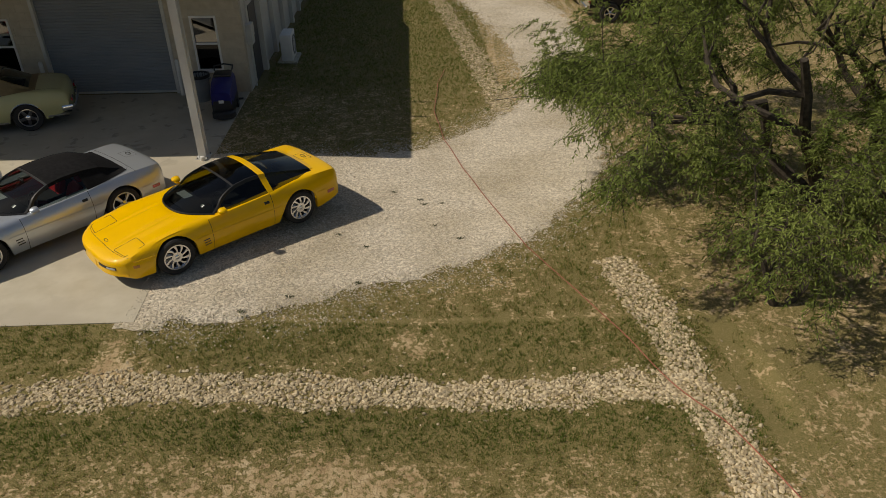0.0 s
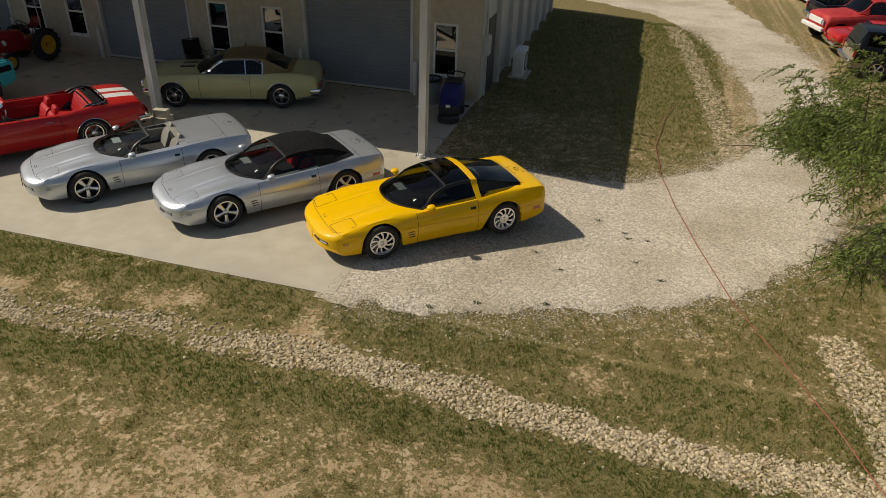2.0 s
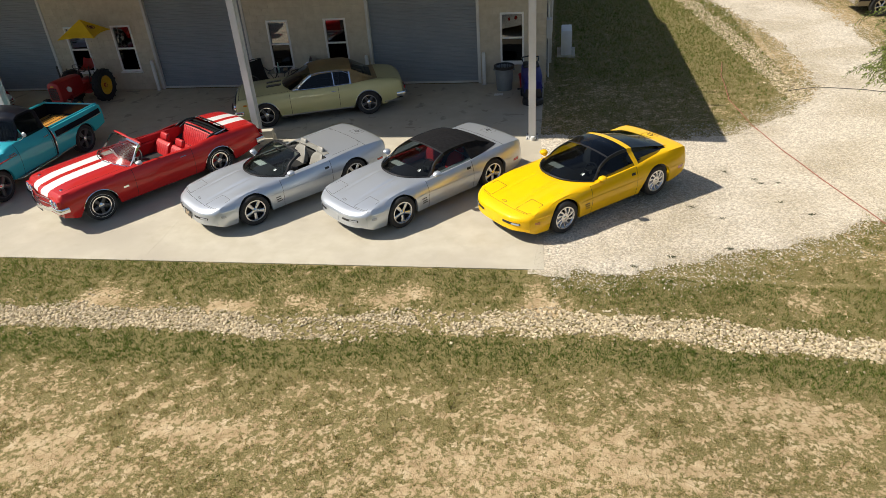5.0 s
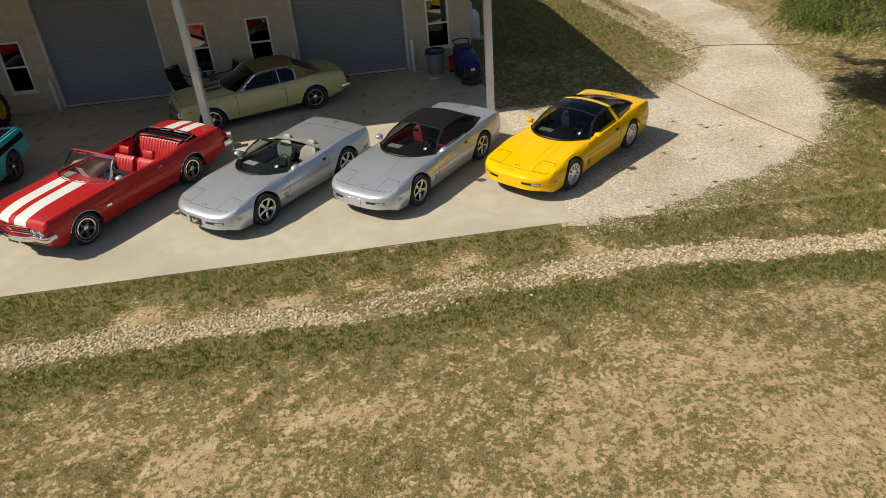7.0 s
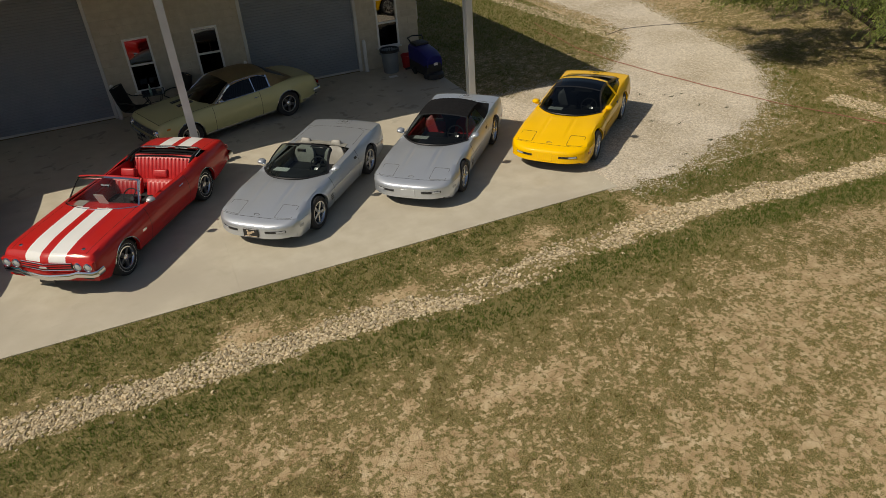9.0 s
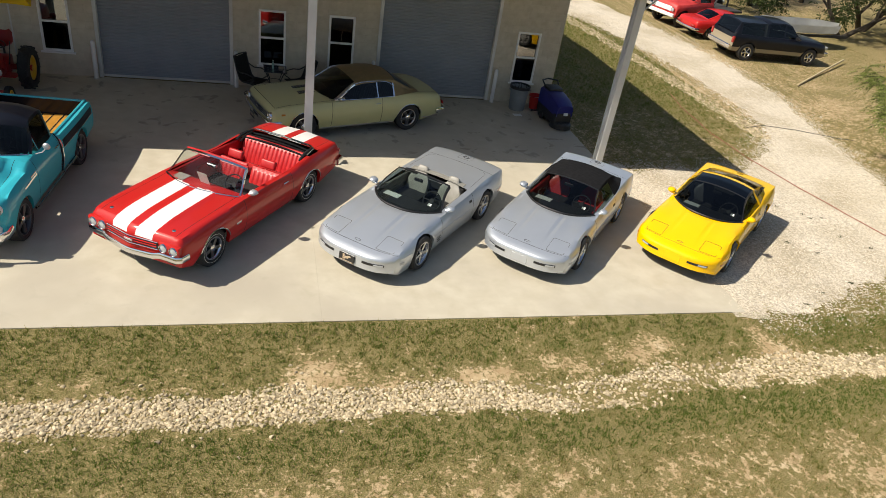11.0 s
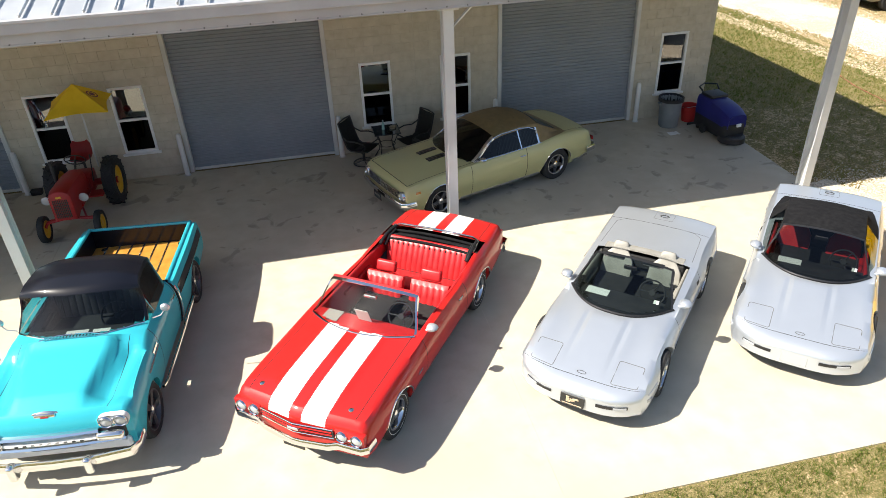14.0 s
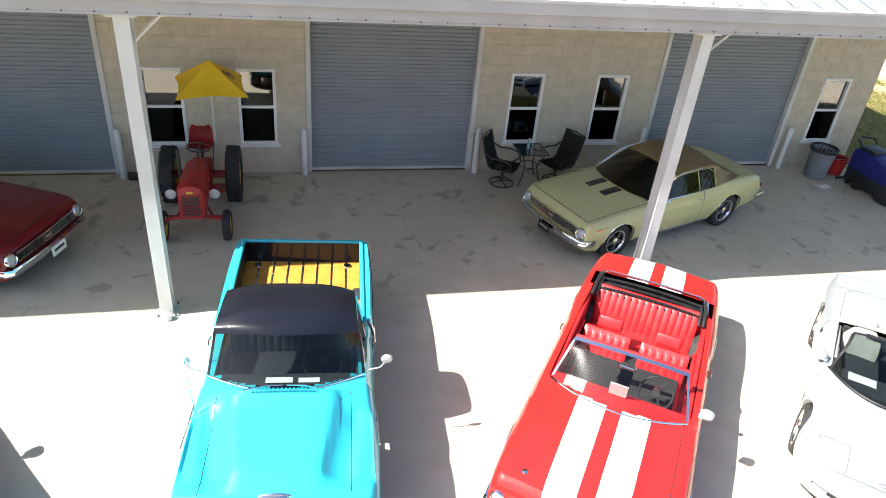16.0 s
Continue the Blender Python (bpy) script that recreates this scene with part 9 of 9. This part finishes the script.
M_CORD = noisy("faded_orange_rubber", (0.30, 0.09, 0.055), (0.38, 0.13, 0.085), 6, 0.6, 0.0)
cord("extension_cord", "long faded orange extension cord across grass and gravel", [(14.02, 2.2), (13.78, 0.97), (13.57, -1.25), (13.76, -3.28), (14.1, -4.93), (14.49, -6.44), (15.01, -8.29), (15.63, -9.72), (16.35, -11.43), (16.95, -12.69), (17.31, -13.8), (17.82, -15.4)], 0.009, M_CORD)
cord("garden_hose", "thin grey hose across the gravel", [(15.3, -0.61), (16.09, -0.37), (17.26, -0.62), (18.43, -1.17), (19.12, -1.28)], 0.009, M_IRON)
for k, (x, y) in enumerate([(12.0, -9.38), (13.37, -7.42), (13.19, -6.57), (13.1, -6.37), (12.09, -8.21), (10.24, -10.19), (13.54, -6.52), (13.81, -7.92), (10.93, -9.79), (12.56, -6.02), (11.55, -7.81)]):
    w = thing("weed_tuft", "small dark weed tuft in the gravel", "weed", pose(x, y, ground_z(x, y) + 0.014), "weed tufts")
    bm = bmesh.new()
    r = np.random.RandomState(40 + k)
    for j in range(26):
        a, s = r.uniform(0, 6.28), r.uniform(0.03, 0.09)
        q = Vector((math.cos(a) * s, math.sin(a) * s * 0.6, r.uniform(0.005, 0.03)))
        o = Vector((r.normal(0, 0.03), r.normal(0, 0.02), 0))
        d = Vector((-q.y, q.x, 0)).normalized() * 0.008
        bm.faces.new([bm.verts.new(o - d), bm.verts.new(o + d), bm.verts.new(o + q)])
    part("leaves", bm, M_WEED, w, smooth=None)

# trees
M_BARK = noisy("mesquite_bark", (0.035, 0.027, 0.02), (0.085, 0.068, 0.05), 14, 0.95, 0.8, 40, 0.02)


def leaf_material(name, c1, c2):
    m = noisy(name, c1, c2, 1.2, 0.65, 0.0, island=0.35, spec=0.25)
    n, l = m.node_tree.nodes, m.node_tree.links
    b = n["Principled BSDF"]
    tr, mx = n.new("ShaderNodeBsdfTranslucent"), n.new("ShaderNodeMixShader")
    mx.inputs[0].default_value = 0.38
    l.new(b.inputs["Base Color"].links[0].from_socket, tr.inputs["Color"])
    l.new(b.outputs[0], mx.inputs[1])
    l.new(tr.outputs[0], mx.inputs[2])
    l.new(mx.outputs[0], n["Material Output"].inputs["Surface"])
    return m


M_LEAF = leaf_material("feathery_leaf", (0.15, 0.205, 0.042), (0.25, 0.30, 0.08))
M_LEAFDARK = leaf_material("oak_leaf", (0.028, 0.045, 0.012), (0.055, 0.075, 0.022))


def tree(name, label, x, y, height, spread, seed, fronds, leaf, trunks=3, droop=0.5, size=0.10, lean=(0, 0), low=1.2, gaps=1.0):
    """Tapered trunks with limbs, and a crown of many small hanging fronds on twigs."""
    r = np.random.RandomState(seed)
    t = thing(name, label, "tree", pose(x, y, ground_z(x, y) - 0.05))
    wood = bmesh.new()
    tips = []

    def limb(p, d, ln, rad, depth):
        pts, rs = [p.copy()], [rad]
        k = 5
        q, dd = p.copy(), d.copy()
        for i in range(k):
            dd = (dd + Vector(r.normal(0, 0.22, 3)) + Vector((0, 0, 0.05 if depth < 2 else -0.06))).normalized()
            q = q + dd * ln / k
            if q.z < low * 0.8 and depth > 0:
                q.z = low * 0.8 + 0.1 * r.rand()
            pts.append(q.copy())
            rs.append(rad * (1 - 0.62 * (i + 1) / k))
            if depth >= 2:
                tips.append((q.copy(), dd.copy()))
        tube(wood, pts, rs, 7 if depth < 2 else 5)
        if depth < 3:
            for j in range(3 if depth else 4):
                f = 2 + r.randint(0, k - 1)
                side = Vector(r.normal(0, 1, 3))
                side = (side - dd * side.dot(dd)).normalized()
                nd = (dd * 0.55 + side * 0.9 + Vector((0, 0, 0.15))).normalized()
                limb(pts[min(f, k)], nd, ln * r.uniform(0.55, 0.8), rs[min(f, k)] * 0.75, depth + 1)

    for k in range(trunks):
        a = 2 * math.pi * k / trunks + r.uniform(0, 1)
        tilt = r.uniform(0.5, 1.05)
        d = Vector((math.cos(a) * tilt + lean[0], math.sin(a) * tilt + lean[1], 1.0)).normalized()
        limb(Vector((0.12 * math.cos(a), 0.12 * math.sin(a), 0)), d, height * 0.55, 0.14 * height / 6, 0)
    bmesh.ops.recalc_face_normals(wood, faces=wood.faces)
    part("trunk", wood, M_BARK, t)
    # leafy twigs: each hangs in an arc from a limb and carries its leaves in two rows
    T = np.array([tuple(a) for a, _ in tips])
    A = np.array([tuple(d) for _, d in tips])
    out = np.hypot(T[:, 0], T[:, 1])
    open_ = np.array([noise.noise((p[0] * 0.9, p[1] * 0.9, p[2] * 1.2 + seed)) for p in T])
    weight = np.where(open_ > -0.55 + 0.5 * gaps - 0.25, 1.0, 0.06) * (0.25 + out / out.max())
    rows = 14
    k = fronds // rows
    idx = r.choice(len(T), k, p=weight / weight.sum())
    P = T[idx] + r.normal(0, 0.17 * spread, (k, 3))
    P[:, 2] = np.maximum(P[:, 2], low * 0.75 + 0.3 * r.rand(k))
    H = A[idx] * 0.6 + T[idx] / (out[idx][:, None] + 0.4) * np.array([0.25, 0.25, 0]) + r.normal(0, 0.75, (k, 3))
    H[:, 2] = np.clip(H[:, 2], -0.3, 0.5)
    H /= np.linalg.norm(H, axis=1)[:, None]
    LT = r.uniform(0.18, 0.50, k) * spread * (size / 0.08) ** 0.5
    drop = np.array([0, 0, -1.0]) * (droop * 0.75 * LT)[:, None]

    def along(t):
        return P + H * (LT * t)[:, None] + drop * (t * t)

    n = k * rows
    which = np.repeat(np.arange(k), rows)
    u = (np.tile(np.arange(rows), k) + r.rand(n)) / rows
    B = P[which] + H[which] * (LT[which] * u)[:, None] + drop[which] * (u * u)[:, None]
    F = H[which] * LT[which][:, None] + 2 * drop[which] * u[:, None]
    F /= np.linalg.norm(F, axis=1)[:, None]
    S = np.cross(F, np.array([0, 0, 1.0])) * np.where(np.tile(np.arange(rows), k) % 2, 1, -1)[:, None]
    D = S * 0.9 + F * 0.55 + np.array([0, 0, -0.45 * droop]) + r.normal(0, 0.5, (n, 3))
    D /= np.linalg.norm(D, axis=1)[:, None]
    L = size * r.uniform(0.7, 1.4, n) * (1.1 - 0.4 * u)
    W = np.cross(D, r.normal(0, 1, (n, 3)))
    W *= (size * 0.14 * r.uniform(0.7, 1.3, n) / np.linalg.norm(W, axis=1))[:, None]
    mid = B + D * (L * 0.5)[:, None]
    tip = B + D * L[:, None] + np.array([0, 0, -1]) * (L * 0.2 * droop)[:, None]
    V = np.stack([B, mid - W, tip, mid + W], 1).reshape(-1, 3)
    me = bpy.data.meshes.new("crown")
    me.vertices.add(4 * n)
    me.loops.add(4 * n)
    me.polygons.add(n)
    me.vertices.foreach_set("co", V.ravel())
    me.loops.foreach_set("vertex_index", np.arange(4 * n, dtype=np.int32))
    me.polygons.foreach_set("loop_start", np.arange(0, 4 * n, 4, dtype=np.int32))
    me.update()
    me.materials.append(leaf)
    cr = new("crown", me)
    cr.parent = t
    if size < 0.15:
        side = np.cross(H, np.array([0, 0, 1.0]))
        side /= np.linalg.norm(side, axis=1)[:, None] + 1e-6
        rings = []
        for q, rad in ((0.0, 0.006), (0.9, 0.002)):
            c = along(q)
            rings.append(np.stack([c + side * rad, c - side * rad * 0.5 + np.array([0, 0, rad]), c - side * rad * 0.5 - np.array([0, 0, rad])], 1))
        V = np.stack(rings, 1).reshape(-1, 3)
        quads = np.array([(a * 3 + j, a * 3 + (j + 1) % 3, a * 3 + 3 + (j + 1) % 3, a * 3 + 3 + j) for a in range(1) for j in range(3)])
        Q = (quads[None] + (np.arange(k) * 6)[:, None, None]).reshape(-1, 4)
        me = bpy.data.meshes.new("twigs")
        me.from_pydata(V.tolist(), [], Q.tolist())
        me.materials.append(M_BARK)
        tw = new("twigs", me)
        tw.parent = t
        tagged(tw, kind="stuff")
    return t


big = tree("mesquite_tree", "spreading mesquite with feathery drooping green leaves", 21.25, -7.2, 6.6, 0.85, 5, 235000, M_LEAF, 6, 0.8, 0.07, low=2.5, gaps=1.0)
big.matrix_basis = big.matrix_basis @ Matrix.Scale(1.1, 4)
tree("mesquite_tree", "large mesquite with several leaning dark trunks", 24.9, -3.9, 6.5, 0.9, 9, 85000, M_LEAF, 5, 0.8, 0.09, low=2.1, gaps=0.85)
tree("mesquite_sapling", "young mesquite on a thin stem with feathery leaves", 18.88, -10.23, 3.2, 0.8, 31, 24000, M_LEAF, 2, 0.8, 0.075, low=1.0)
for k, (x, y, h) in enumerate([(31, 14.0, 6.5), (34.5, 16.5, 7.5), (38, 13, 7), (30, 21, 7), (42, 19, 8), (36, 24, 8), (46, 12, 7), (33, 9.5, 6.0), (28, 34, 8), (40, 33, 8)]):
    tree("oak_tree", "dark green spreading oak at the field's edge", x, y, h, 1.2, 20 + k, 10000, M_LEAFDARK, 2, 0.4, 0.22)
